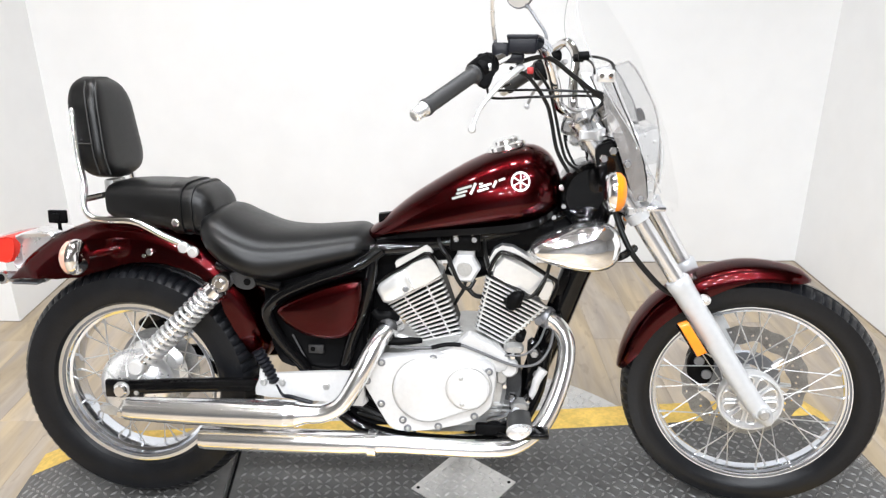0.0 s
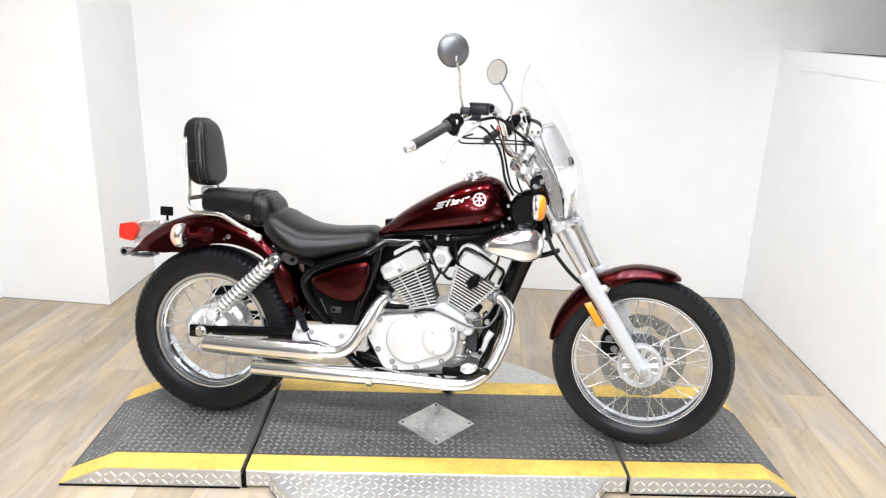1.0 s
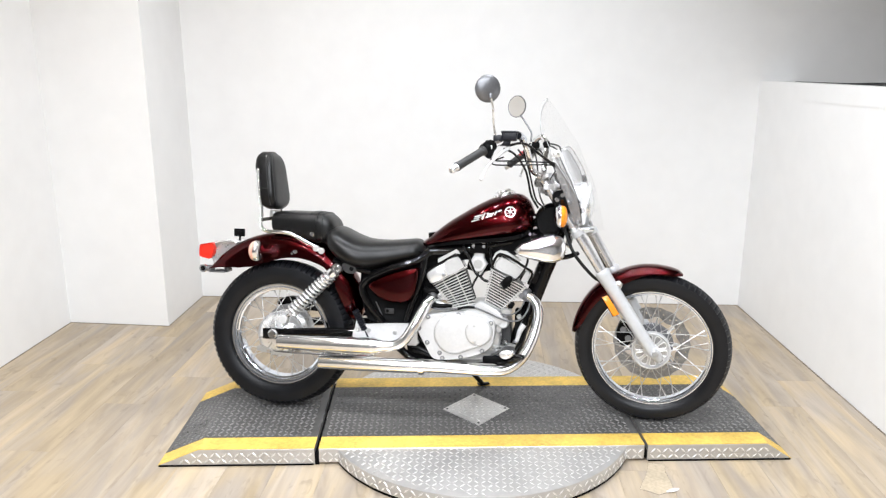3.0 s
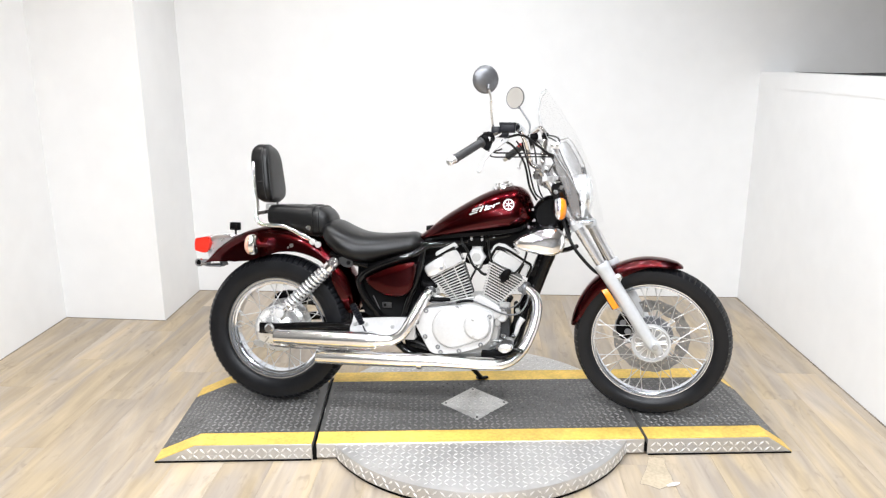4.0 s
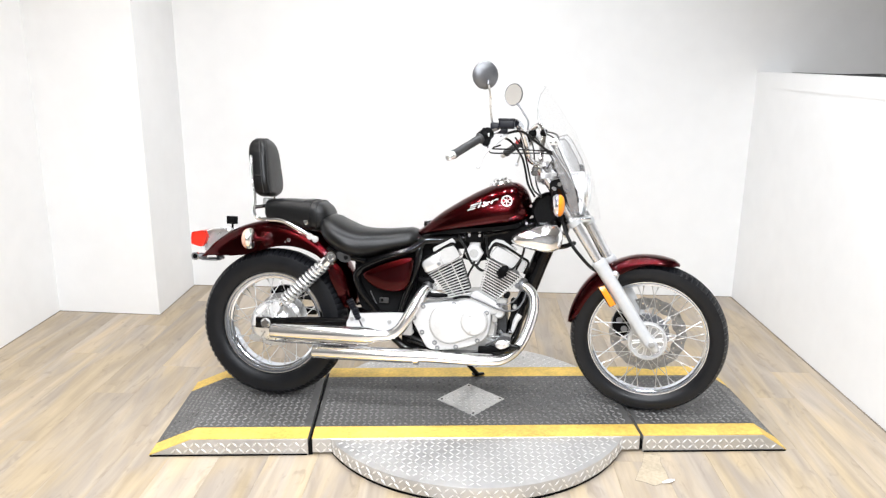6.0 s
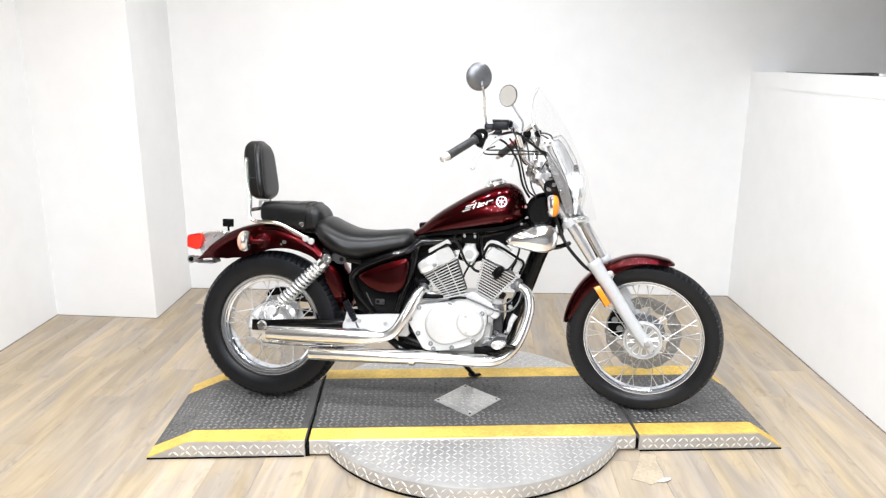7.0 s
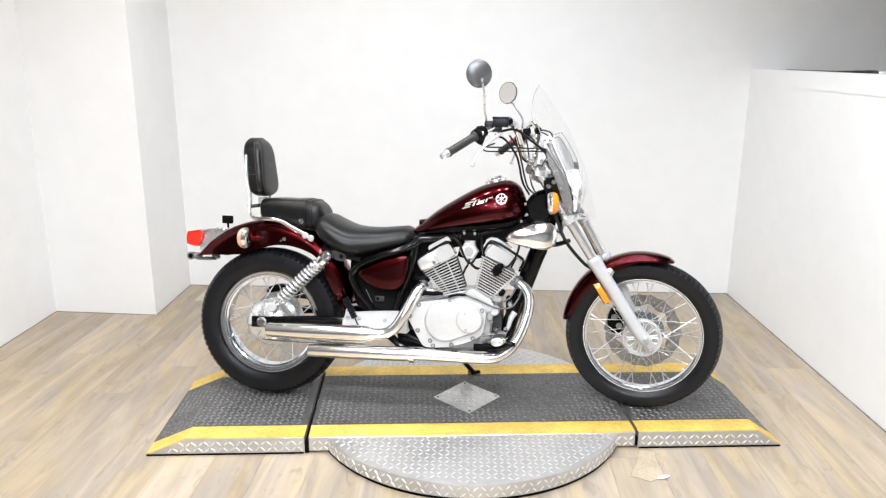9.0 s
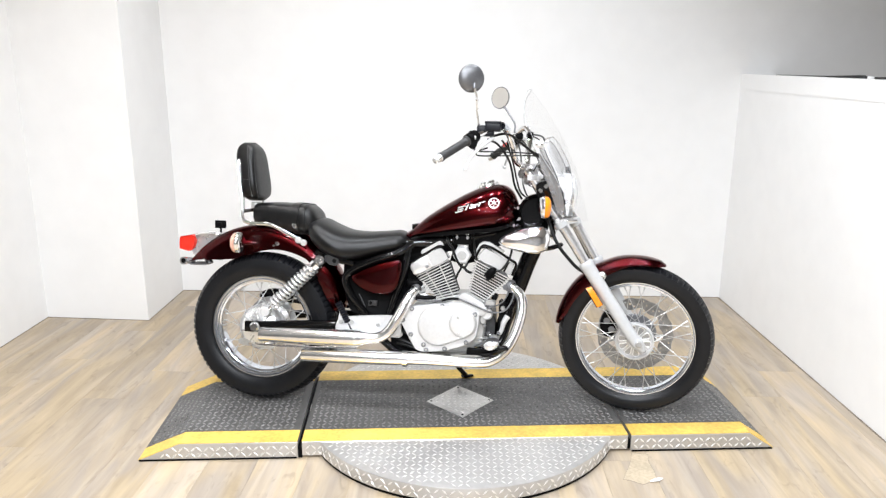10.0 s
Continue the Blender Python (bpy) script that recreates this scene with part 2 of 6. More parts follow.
def wood_mat():
    """Vinyl wood planks: long grain along y, a shade for each plank, darker knots and pale streaks."""
    m = bpy.data.materials.new("vinyl_wood_plank")
    m.use_nodes = True
    nt = m.node_tree
    b = nt.nodes["Principled BSDF"]
    tc, info = nt.nodes.new("ShaderNodeTexCoord"), nt.nodes.new("ShaderNodeObjectInfo")
    off = nt.nodes.new("ShaderNodeVectorMath")
    off.operation = "MULTIPLY_ADD"
    comb = nt.nodes.new("ShaderNodeCombineXYZ")
    for i, k in enumerate((37.0, 53.0, 19.0)):
        mm = nt.nodes.new("ShaderNodeMath")
        mm.operation = "MULTIPLY"
        mm.inputs[1].default_value = k
        nt.links.new(info.outputs["Random"], mm.inputs[0])
        nt.links.new(mm.outputs[0], comb.inputs[i])
    off.inputs[1].default_value = (1, 1, 1)
    nt.links.new(tc.outputs["Object"], off.inputs[0])
    nt.links.new(comb.outputs[0], off.inputs[2])

    def noise_at(scale, stretch, detail, distortion=0.0):
        mp, n = nt.nodes.new("ShaderNodeMapping"), nt.nodes.new("ShaderNodeTexNoise")
        mp.inputs["Scale"].default_value = stretch
        n.inputs["Scale"].default_value, n.inputs["Detail"].default_value = scale, detail
        n.inputs["Distortion"].default_value = distortion
        nt.links.new(off.outputs[0], mp.inputs["Vector"])
        nt.links.new(mp.outputs[0], n.inputs["Vector"])
        return n

    broad = noise_at(1.0, (11, 1.5, 1), 5, 1.6)
    hue = noise_at(1.0, (8, 1.3, 1), 3, 1.0)
    grain = noise_at(1.0, (70, 3.0, 1), 6, 0.4)
    blot = noise_at(1.0, (24, 9.0, 1), 3, 1.0)
    shade = nt.nodes.new("ShaderNodeMapRange")
    shade.inputs["From Min"].default_value, shade.inputs["From Max"].default_value = 0.33, 0.68
    shade.inputs["To Min"].default_value, shade.inputs["To Max"].default_value = 0.84, 1.16
    nt.links.new(broad.outputs["Fac"], shade.inputs["Value"])
    ramp = nt.nodes.new("ShaderNodeValToRGB")
    e = ramp.color_ramp.elements
    e[0].position, e[0].color = 0.36, (0.377, 0.322, 0.264, 1)
    e[1].position, e[1].color = 0.64, (0.438, 0.346, 0.226, 1)
    k = ramp.color_ramp.elements.new(0.5)
    k.color = (0.410, 0.336, 0.248, 1)
    nt.links.new(hue.outputs["Fac"], ramp.inputs[0])
    gr = nt.nodes.new("ShaderNodeMapRange")
    gr.inputs["From Min"].default_value, gr.inputs["From Max"].default_value = 0.3, 0.7
    gr.inputs["To Min"].default_value, gr.inputs["To Max"].default_value = 0.94, 1.05
    nt.links.new(grain.outputs["Fac"], gr.inputs["Value"])
    bl = nt.nodes.new("ShaderNodeMapRange")
    bl.inputs["From Min"].default_value, bl.inputs["From Max"].default_value = 0.60, 0.72
    bl.inputs["To Min"].default_value, bl.inputs["To Max"].default_value = 1.0, 0.80
    nt.links.new(blot.outputs["Fac"], bl.inputs["Value"])
    tone = nt.nodes.new("ShaderNodeMapRange")
    tone.inputs["To Min"].default_value, tone.inputs["To Max"].default_value = 0.86, 1.10
    nt.links.new(info.outputs["Random"], tone.inputs["Value"])
    last = ramp.outputs["Color"]
    for f in (shade, gr, bl, tone):
        mul = nt.nodes.new("ShaderNodeMix")
        mul.data_type, mul.blend_type = "RGBA", "MULTIPLY"
        mul.inputs["Factor"].default_value = 1
        nt.links.new(last, mul.inputs["A"])
        nt.links.new(f.outputs[0], mul.inputs["B"])
        last = mul.outputs["Result"]
    nt.links.new(last, b.inputs["Base Color"])
    b.inputs["Roughness"].default_value = 0.42
    bp = nt.nodes.new("ShaderNodeBump")
    bp.inputs["Strength"].default_value, bp.inputs["Distance"].default_value = 0.2, 0.001
    nt.links.new(grain.outputs["Fac"], bp.inputs["Height"])
    nt.links.new(bp.outputs[0], b.inputs["Normal"])
    return m


WOOD = wood_mat()


# ---- mesh helpers ----
def mesh_of(name, bm, material, sharp=38):
    bmesh.ops.recalc_face_normals(bm, faces=bm.faces)
    me = bpy.data.meshes.new(name)
    bm.to_mesh(me)
    bm.free()
    me.polygons.foreach_set("use_smooth", [True] * len(me.polygons))
    me.set_sharp_from_angle(angle=radians(sharp))
    me.materials.append(material)
    return me


def part(name, bm, material, parent=None, label="", sharp=38):
    ob = new(name, mesh_of(name, bm, material, sharp))
    ob.parent = parent
    if label:
        tagged(ob, label)
    return ob


def thing(name, m, label, category, group="", kind=""):
    ob = new(name)
    ob.empty_display_size = 0.1
    ob.matrix_world = m
    return tagged(ob, label, category, group, kind)


def box(bm, x0, x1, y0, y1, z0, z1, bevel=0.0, seg=2):
    vs = [bm.verts.new((x, y, z)) for x in (x0, x1) for y in (y0, y1) for z in (z0, z1)]
    fs = [bm.faces.new([vs[i] for i in q]) for q in ((0, 1, 3, 2), (4, 6, 7, 5), (0, 4, 5, 1), (2, 3, 7, 6), (0, 2, 6, 4), (1, 5, 7, 3))]
    if bevel:
        bmesh.ops.bevel(bm, geom=list({e for f in fs for e in f.edges}), offset=bevel, segments=seg, profile=0.5, affect="EDGES")
    return bm


def box_bm(*a, **k):
    return box(bmesh.new(), *a, **k)


def loft(bm, rings, caps=True, closed=True):
    """Skins rings of points, all of one length."""
    rows = [[bm.verts.new(p) for p in ring] for ring in rings]
    n = len(rows[0])
    for a, b in zip(rows, rows[1:]):
        for i in range(n if closed else n - 1):
            j = (i + 1) % n
            bm.faces.new((a[i], a[j], b[j], b[i]))
    if caps and closed:
        bm.faces.new(rows[0][::-1])
        bm.faces.new(rows[-1])
    return bm


def spline(pts, n=8):
    """Catmull-Rom through the points; any number of columns."""
    pts = [np.array(p, float) for p in pts]
    ext = [2 * pts[0] - pts[1]] + pts + [2 * pts[-1] - pts[-2]]
    out = []
    for a, b, c, d in zip(ext, ext[1:], ext[2:], ext[3:]):
        for k in range(n):
            t = k / n
            out.append(0.5 * (2 * b + (c - a) * t + (2 * a - 5 * b + 4 * c - d) * t * t + (3 * b - a - 3 * c + d) * t ** 3))
    return out + [pts[-1]]


def ring_spline(pts, n=5):
    pts = [np.array(p, float) for p in pts]
    m, out = len(pts), []
    for i in range(m):
        a, b, c, d = (pts[(i + k) % m] for k in (-1, 0, 1, 2))
        for k in range(n):
            t = k / n
            out.append(0.5 * (2 * b + (c - a) * t + (2 * a - 5 * b + 4 * c - d) * t * t + (3 * b - a - 3 * c + d) * t ** 3))
    return out


def tube(bm, path, radius, seg=10, smooth=6, flat=1.0):
    """A round rod along a path; radius may be one for each point."""
    radii = radius if hasattr(radius, "__len__") else [radius] * len(path)
    pts = spline([(*p, r) for p, r in zip(path, radii)], smooth) if smooth else [np.array((*p, r), float) for p, r in zip(path, radii)]
    pos = [Vector(p[:3]) for p in pts]
    side, rings = None, []
    for i, p in enumerate(pos):
        d = (pos[min(i + 1, len(pos) - 1)] - pos[max(i - 1, 0)]).normalized()
        if side is None:
            side = d.cross(Vector((0, 0, 1)) if abs(d.z) < 0.9 else Vector((1, 0, 0))).normalized()
        side = (side - d * side.dot(d)).normalized()
        up = d.cross(side)
        r = max(float(pts[i][3]), 1e-4)
        rings.append([p + r * (math.cos(a) * side + flat * math.sin(a) * up) for a in (2 * math.pi * k / seg for k in range(seg))])
    return loft(bm, rings)


def tube_bm(*a, **k):
    return tube(bmesh.new(), *a, **k)


def lathe(bm, profile, centre=(0, 0, 0), axis=(0, 1, 0), seg=32, closed_profile=False, sweep=(0, 360)):
    """Turns (along, radius) pairs about an axis."""
    c, ax = Vector(centre), Vector(axis).normalized()
    u = ax.cross(Vector((0, 0, 1)) if abs(ax.z) < 0.9 else Vector((1, 0, 0))).normalized()
    v = ax.cross(u)
    full = sweep == (0, 360)
    rows = []
    for k in range(seg if full else seg + 1):
        a = radians(sweep[0] + (sweep[1] - sweep[0]) * k / seg)
        rows.append([bm.verts.new(c + ax * t + max(r, 1e-5) * (math.cos(a) * u + math.sin(a) * v)) for t, r in profile])
    n = len(profile)
    for k in range(seg):
        a, b = rows[k], rows[(k + 1) % len(rows)]
        for i in range(n if closed_profile else n - 1):
            j = (i + 1) % n
            bm.faces.new((a[i], b[i], b[j], a[j]))
    bmesh.ops.remove_doubles(bm, verts=bm.verts, dist=2e-5)
    return bm


def lathe_bm(*a, **k):
    return lathe(bmesh.new(), *a, **k)


def pillow(bm, outline, layers, smooth=4):
    """An outline in (x, z), stacked at each (y, scale) of layers."""
    ring = [Vector((float(p[0]), 0, float(p[1]))) for p in (ring_spline(outline, smooth) if smooth else outline)]
    mid = sum(ring, Vector()) / len(ring)
    return loft(bm, [[mid + (p - mid) * s + Vector((0, y, 0)) for p in ring] for y, s in layers])


def pillow_bm(*a, **k):
    return pillow(bmesh.new(), *a, **k)


def interp(x, table):
    xs, ys = zip(*table)
    return float(np.interp(x, xs, ys))


def smooth_table(table, n=8):
    return [tuple(p) for p in spline(table, n)]


def super_ring(x, zc, hw, hu, hd, p=2.4, n=28, yc=0.0):
    """A rounded section across x: half width hw, height hu above and hd below zc."""
    ring = []
    for k in range(n):
        a = 2 * math.pi * k / n
        c, s = math.cos(a), math.sin(a)
        y = hw * math.copysign(abs(c) ** (2 / p), c)
        z = (hu if s > 0 else hd) * math.copysign(abs(s) ** (2 / p), s)
        ring.append((x, yc + y, zc + z))
    return ring


# ---- room ----
def slab(name, dims, material, label=""):
    ob = part(name, box_bm(*dims), material)
    return tagged(ob, label, kind="structure")


BACK, RIGHT, LEFT, NEAR = 1.98, 2.188, -1.740, -0.7
HALL_X0, HALL_X1, HALL_Y = -5.0, 5.5, -7.5
PX, PY = -1.167, 1.455


def right_x(y, off=0.0):
    """The side wall on the right stands a little out of square."""
    return RIGHT + 0.024 * (BACK - y) - off


def left_x(y, off=0.0):
    return LEFT + 0.018 * (PY - y) + off


def wall_poly(name, outline, z0, z1, material, label):
    """An upright wall on an outline of (x, y)."""
    ob = part(name, loft(bmesh.new(), [[(x, y, z) for x, y in outline] for z in (z0, z1)]), material)
    return tagged(ob, label, kind="structure")


RECESS = 2.37
floor = slab("floor", (HALL_X0, HALL_X1, HALL_Y, BACK + 0.2, -0.15, -0.009), SUBFLOOR, "worn greyish beige wood plank floor of the showroom")
slab("wall_north", (PX, HALL_X1, BACK, BACK + 0.15, -0.05, CEILING), WALL, "plain white painted wall behind the motorcycle")
CORNER = (-1.154, 1.425)
wall_poly("wall_pillar", [(LEFT, PY), CORNER, (PX, BACK), (PX, BACK + 0.15), (LEFT, BACK + 0.15)], -0.05, CEILING, WALL, "white boxed-out wall corner beside the back wall")
wall_poly("wall_west", [(left_x(NEAR), NEAR), (LEFT, PY), (LEFT, BACK + 0.15), (LEFT - 0.15, BACK + 0.15), (LEFT - 0.15, NEAR)], -0.05, CEILING, WALL, "plain white painted side wall with soft warm shade")
wall_poly("wall_east", [(right_x(NEAR), NEAR), (RECESS, NEAR), (RECESS, BACK), (RIGHT, BACK)], -0.05, 1.345, WALL, "white half-height side wall below a ledge")
wall_poly("trim", [(right_x(NEAR, 0.0025), NEAR), (right_x(NEAR, 0.0005), NEAR), (right_x(BACK - 0.001, 0.0005), BACK - 0.001), (right_x(BACK - 0.001, 0.0025), BACK - 0.001)], 1.262, 1.348, WALL, "white painted board capping the half-height wall")
# dark open joint where the floor meets the walls
JOINTS = (((left_x(NEAR), NEAR + 0.01), (LEFT, PY - 0.006)), ((LEFT, PY), CORNER), (CORNER, (PX, BACK - 0.006)), ((PX, BACK), (RIGHT - 0.006, BACK)), ((RIGHT - 0.003, BACK - 0.006), (right_x(NEAR) - 0.003, NEAR + 0.01)))
for (ax, ay), (bx, by) in JOINTS:
    dx, dy = (bx - ax) / math.hypot(bx - ax, by - ay), (by - ay) / math.hypot(bx - ax, by - ay)
    ring = [(ax + dy * o, ay - dx * o) for o in (0.0005, 0.006)] + [(bx + dy * o, by - dx * o) for o in (0.006, 0.0005)]
    wall_poly("baseboard", ring, -0.006, 0.0022, JOINT, "thin dark joint between floor and wall")
# the wider, dim showroom behind the camera
slab("wall_hall_west", (HALL_X0 - 0.15, HALL_X0, HALL_Y, NEAR, -0.05, CEILING), HALL, "dim painted showroom wall")
slab("wall_hall_east", (HALL_X1, HALL_X1 + 0.15, HALL_Y, BACK + 0.15, -0.05, CEILING), HALL, "dim painted showroom wall")
slab("wall_hall_south", (HALL_X0 - 0.15, HALL_X1 + 0.15, HALL_Y - 0.15, HALL_Y, -0.05, CEILING), HALL, "dim painted showroom wall")
slab("wall_hall_northwest", (HALL_X0 - 0.15, LEFT - 0.15, NEAR, NEAR + 0.15, -0.05, CEILING), HALL, "dim painted showroom wall")
slab("ceiling", (HALL_X0 - 0.15, HALL_X1 + 0.15, HALL_Y - 0.15, BACK + 0.15, CEILING, CEILING + 0.1), CEIL, "plain mid-grey ceiling above the display bay")


def ceiling_light(x, y):
    t = thing("ceiling_light", pose(x, y, CEILING), "round white recessed ceiling downlight, switched on", "ceiling light", "downlights in the ceiling")
    part("trim_ring", lathe_bm([(0, 0.105), (-0.012, 0.10), (-0.014, 0.09), (-0.006, 0.085), (0, 0.085)], axis=(0, 0, 1), seg=28), WALL, t)
    part("diffuser", lathe_bm([(-0.004, 0.0), (-0.004, 0.084), (0.0, 0.084)], axis=(0, 0, 1), seg=28), GLOW, t, "glowing white diffuser")
    return t


first = ceiling_light(*LAMP_SPOTS[0][:2])
for lx, ly, power in LAMP_SPOTS[1:]:
    copy_thing(first, pose(lx, ly, CEILING))

# A dark narrow line along the back of the ledge, with two pale blocks.
cable = thing("ledge_cable", pose(0, 0, 1.345), "dark narrow line along the ledge", "cable")
part("dark_line", tube_bm([(RECESS - 0.02, 1.90, 0.001), (RECESS - 0.02, 1.42, 0.002), (RECESS - 0.03, 1.2, 0.004), (RECESS - 0.02, 0.98, 0.006), (RECESS - 0.03, 0.90, 0.005), (RECESS - 0.03, 0.5, 0.005), (RECESS - 0.03, -0.6, 0.005)], [0.0012, 0.003, 0.0045, 0.0085, 0.005, 0.005, 0.005], 8), CABLE, cable)
for cy in (1.02, 0.72):
    part("clip", box_bm(RECESS - 0.050, RECESS - 0.015, cy - 0.16, cy - 0.13, 0.0, 0.011, bevel=0.003), WALL, cable, "small pale block on the dark line")


# ---- tread lugs ----
def lug_mesh(name, spots, length, width, height, material):
    """Small raised bars, each at (matrix); joined."""
    verts, faces = [], []
    base = [(-length / 2, 0, 0), (0, -width / 2, 0), (length / 2, 0, 0), (0, width / 2, 0), (-length / 5, 0, height), (length / 5, 0, height)]
    for m in spots:
        k = len(verts)
        verts += [tuple(m @ Vector(p)) for p in base]
        faces += [(k, k + 1, k + 5, k + 4), (k + 1, k + 2, k + 5), (k + 2, k + 3, k + 4, k + 5), (k + 3, k, k + 4)]
    me = bpy.data.meshes.new(name)
    me.from_pydata(verts, [], faces)
    me.materials.append(material)
    return me


def grid_spots(x0, x1, y0, y1, step, ok=None, at=None, turn=45):
    """Spots of a chequered tread, turned one way and the other."""
    out = []
    for j in range(int((y1 - y0) / step)):
        for i in range(int((x1 - x0) / step)):
            x, y = x0 + (i + 0.5) * step, y0 + (j + 0.5) * step
            if ok and not ok(x, y):
                continue
            m = pose(x, y, 0, 0, 0, turn if (i + j) % 2 else -turn)
            out.append(at(x, y) @ m if at else m)
    return out


# ---- turntable and ramp platform ----
H, DEPTH = 0.066, 0.618
PLAT = pose(0, 0.002, 0, 0, 0, 4.3)

table = thing("turntable", pose(0.594, 0.335, 0), "low round aluminium tread-plate turntable under the ramp platform", "turntable")
part("drum", lathe_bm([(0.011, 0.0), (0.011, 0.604), (0.013, 0.606), (0.058, 0.608), (0.062, 0.606), (0.063, 0.0)], axis=(0, 0, 1), seg=160), PLATE, table)
# black ring carries the shadow gap under the drum in its colour
part("base_ring", lathe_bm([(0.0, 0.585), (0.0, 0.6020), (0.0108, 0.6010), (0.0108, 0.585)], axis=(0, 0, 1), seg=160, closed_profile=True), DARK, table, "black ring filling the shadow gap under the drum")
lugs = new("tread_lug", lug_mesh("turntable_lugs", [m for m in grid_spots(-0.6, 0.6, -0.6, 0.6, 0.0235,
    lambda x, y: x * x + y * y < 0.59 ** 2 and abs(y + 0.03) > 0.22, lambda x, y: pose(0, 0, 0.0632))], 0.025, 0.0060, 0.0022, LUG))
lugs.parent = table
tagged(lugs, kind="stuff")
rim_spots = []
for k in range(142):
    for j, z in enumerate((0.024, 0.047)):
        a = 360 * (k + 0.5 * j) / 142
        rim_spots.append(pose(0, 0, z, 0, 0, a) @ pose(0.6075, 0, 0, 0, 90, 0) @ pose(0, 0, 0, 0, 0, 45 if (k + j) % 2 else -45))
rim_lugs = new("tread_lug", lug_mesh("rim_lugs", rim_spots, 0.027, 0.0074, 0.0026, LUG))
rim_lugs.parent = table
tagged(rim_lugs, kind="stuff")
for a in (255, 285, 270):
    part("screw", lathe_bm([(0, 0.006), (0.002, 0.005), (0.0025, 0)], (0.5 * math.cos(radians(a)), 0.5 * math.sin(radians(a)), 0.063), (0, 0, 1), 10), CAST, table)


def ribbon(bm, prof, y0, y1, lift, thick):
    """A strip that follows a profile of (x, z), from y0 to y1."""
    top = [(x, z + lift + thick) for x, z in prof]
    low = [(x, z + lift) for x, z in prof][::-1]
    return loft(bm, [[(x, y, z) for x, z in top + low] for y in (y0, y1)])


def ramp_section(prof, label, underside):
    """One section of the platform: prof is its top line in (x, z)."""
    t = thing("platform_section", PLAT, label, "ramp", "sections of the display platform")
    bm = bmesh.new()
    x0, x1 = prof[0][0], prof[-1][0]
    low = [(x1, underside), (x0, underside)]
    outline = [(x, max(z, underside + 0.002)) for x, z in prof] + low
    loft(bm, [[(x, y, z) for x, z in outline] for y in (0, DEPTH)])
    bmesh.ops.bevel(bm, geom=[e for e in bm.edges], offset=0.0015, segments=1, affect="EDGES")
    part("deck", bm, PLATE, t, sharp=25)
    part("rubber_mat", ribbon(bmesh.new(), prof, 0.086, 0.521, 0.0, 0.003), RUBBER_MAT, t, "dark grey ribbed rubber mat", 20)
    part("edge_strip", ribbon(bmesh.new(), prof, 0.001, 0.0855, 0.0, 0.0025), YELLOW, t, "worn yellow edge strip", 20)
    part("edge_strip", ribbon(bmesh.new(), prof, 0.5215, DEPTH - 0.001, 0.0, 0.0025), YELLOW, t, "worn yellow edge strip", 20)

    if underside < 0.01:
        # thin black strip stands in for the shadow gap at the foot
        part("gap_shade_strip", box_bm(x0 + 0.004, x1 - 0.004, -0.003, 0.002, 0.0005, 0.0065, bevel=0.001, seg=1), DARK, t, "thin black strip standing in for the shadow gap under the edge")

    def top(x):
        return interp(x, prof)

    def on_top(x, y):
        slope = math.degrees(math.atan2(top(min(x + 0.01, x1)) - top(max(x - 0.01, x0)), 0.02))
        return pose(0, 0, top(x) + 0.0029) @ pose(x, y, 0) @ pose(0, 0, 0, 0, -slope, 0) @ pose(-x, -y, 0)

    ob = new("tread_lug", lug_mesh("mat_lugs", grid_spots(x0 + 0.012, x1 - 0.006, 0.09, 0.518, 0.0225, at=on_top), 0.0235, 0.0085, 0.0034, MAT_LUG))
    ob.parent = t
    tagged(ob, kind="stuff")
    face = [m for x, z, m in ((x, z, pose(x, 0, z, 90, 0, 0) @ pose(0, 0, 0, 0, 0, 45 if (i + j) % 2 else -45))
            for j, z in enumerate((0.019, 0.043)) for i, x in enumerate(np.arange(x0 + 0.02, x1 - 0.012, 0.0225))) if z < top(x) - 0.012 and z > underside + 0.006]
    ob = new("tread_lug", lug_mesh("face_lugs", face, 0.027, 0.0078, 0.0026, LUG))
    ob.parent = t
    tagged(ob, kind="stuff")
    return t


ramp_section([(-0.577, 0.003), (-0.425, H), (-0.002, H)], "sloped end section of the dark rubber-topped display platform with yellow edges", 0.001)
centre = ramp_section([(0.014, H), (1.218, H)], "flat middle platform section, dark mat with a metal diamond", 0.010)
ramp_section([(1.230, H), (1.680, H), (1.775, 0.003)], "sloped end section of the dark rubber-topped display platform with yellow edges", 0.001)
# added black fillers give the gaps between sections their deep shade
for gx0, gx1 in ((-0.0015, 0.0135), (1.2185, 1.2295)):
    part("gap_shade_filler", box_bm(gx0, gx1, 0.002, DEPTH - 0.002, 0.012 if gx0 > 1 else 0.001, H - 0.022), DARK, centre, "black filler standing in for the shaded gap between the sections")
DX, DY = 0.613, 0.300
dia = bmesh.new()
loft(dia, [[(DX + 0.136 * c * s, DY + 0.143 * d * s, z) for c, d in ((1, 0), (0, 1), (-1, 0), (0, -1))] for z, s in ((H + 0.002, 1.0), (H + 0.0058, 1.0), (H + 0.0062, 0.985))])
diamond = part("diamond_plate", dia, BARE_PLATE, centre, "bright aluminium tread-plate diamond")
ob = new("tread_lug", lug_mesh("diamond_lugs", grid_spots(DX - 0.13, DX + 0.13, DY - 0.14, DY + 0.14, 0.024,
    lambda x, y: abs(x - DX) / 0.136 + abs(y - DY) / 0.143 < 0.88, lambda x, y: pose(0, 0, H + 0.0061)), 0.022, 0.0075, 0.0030, LUG))
ob.parent = centre
tagged(ob, kind="stuff")
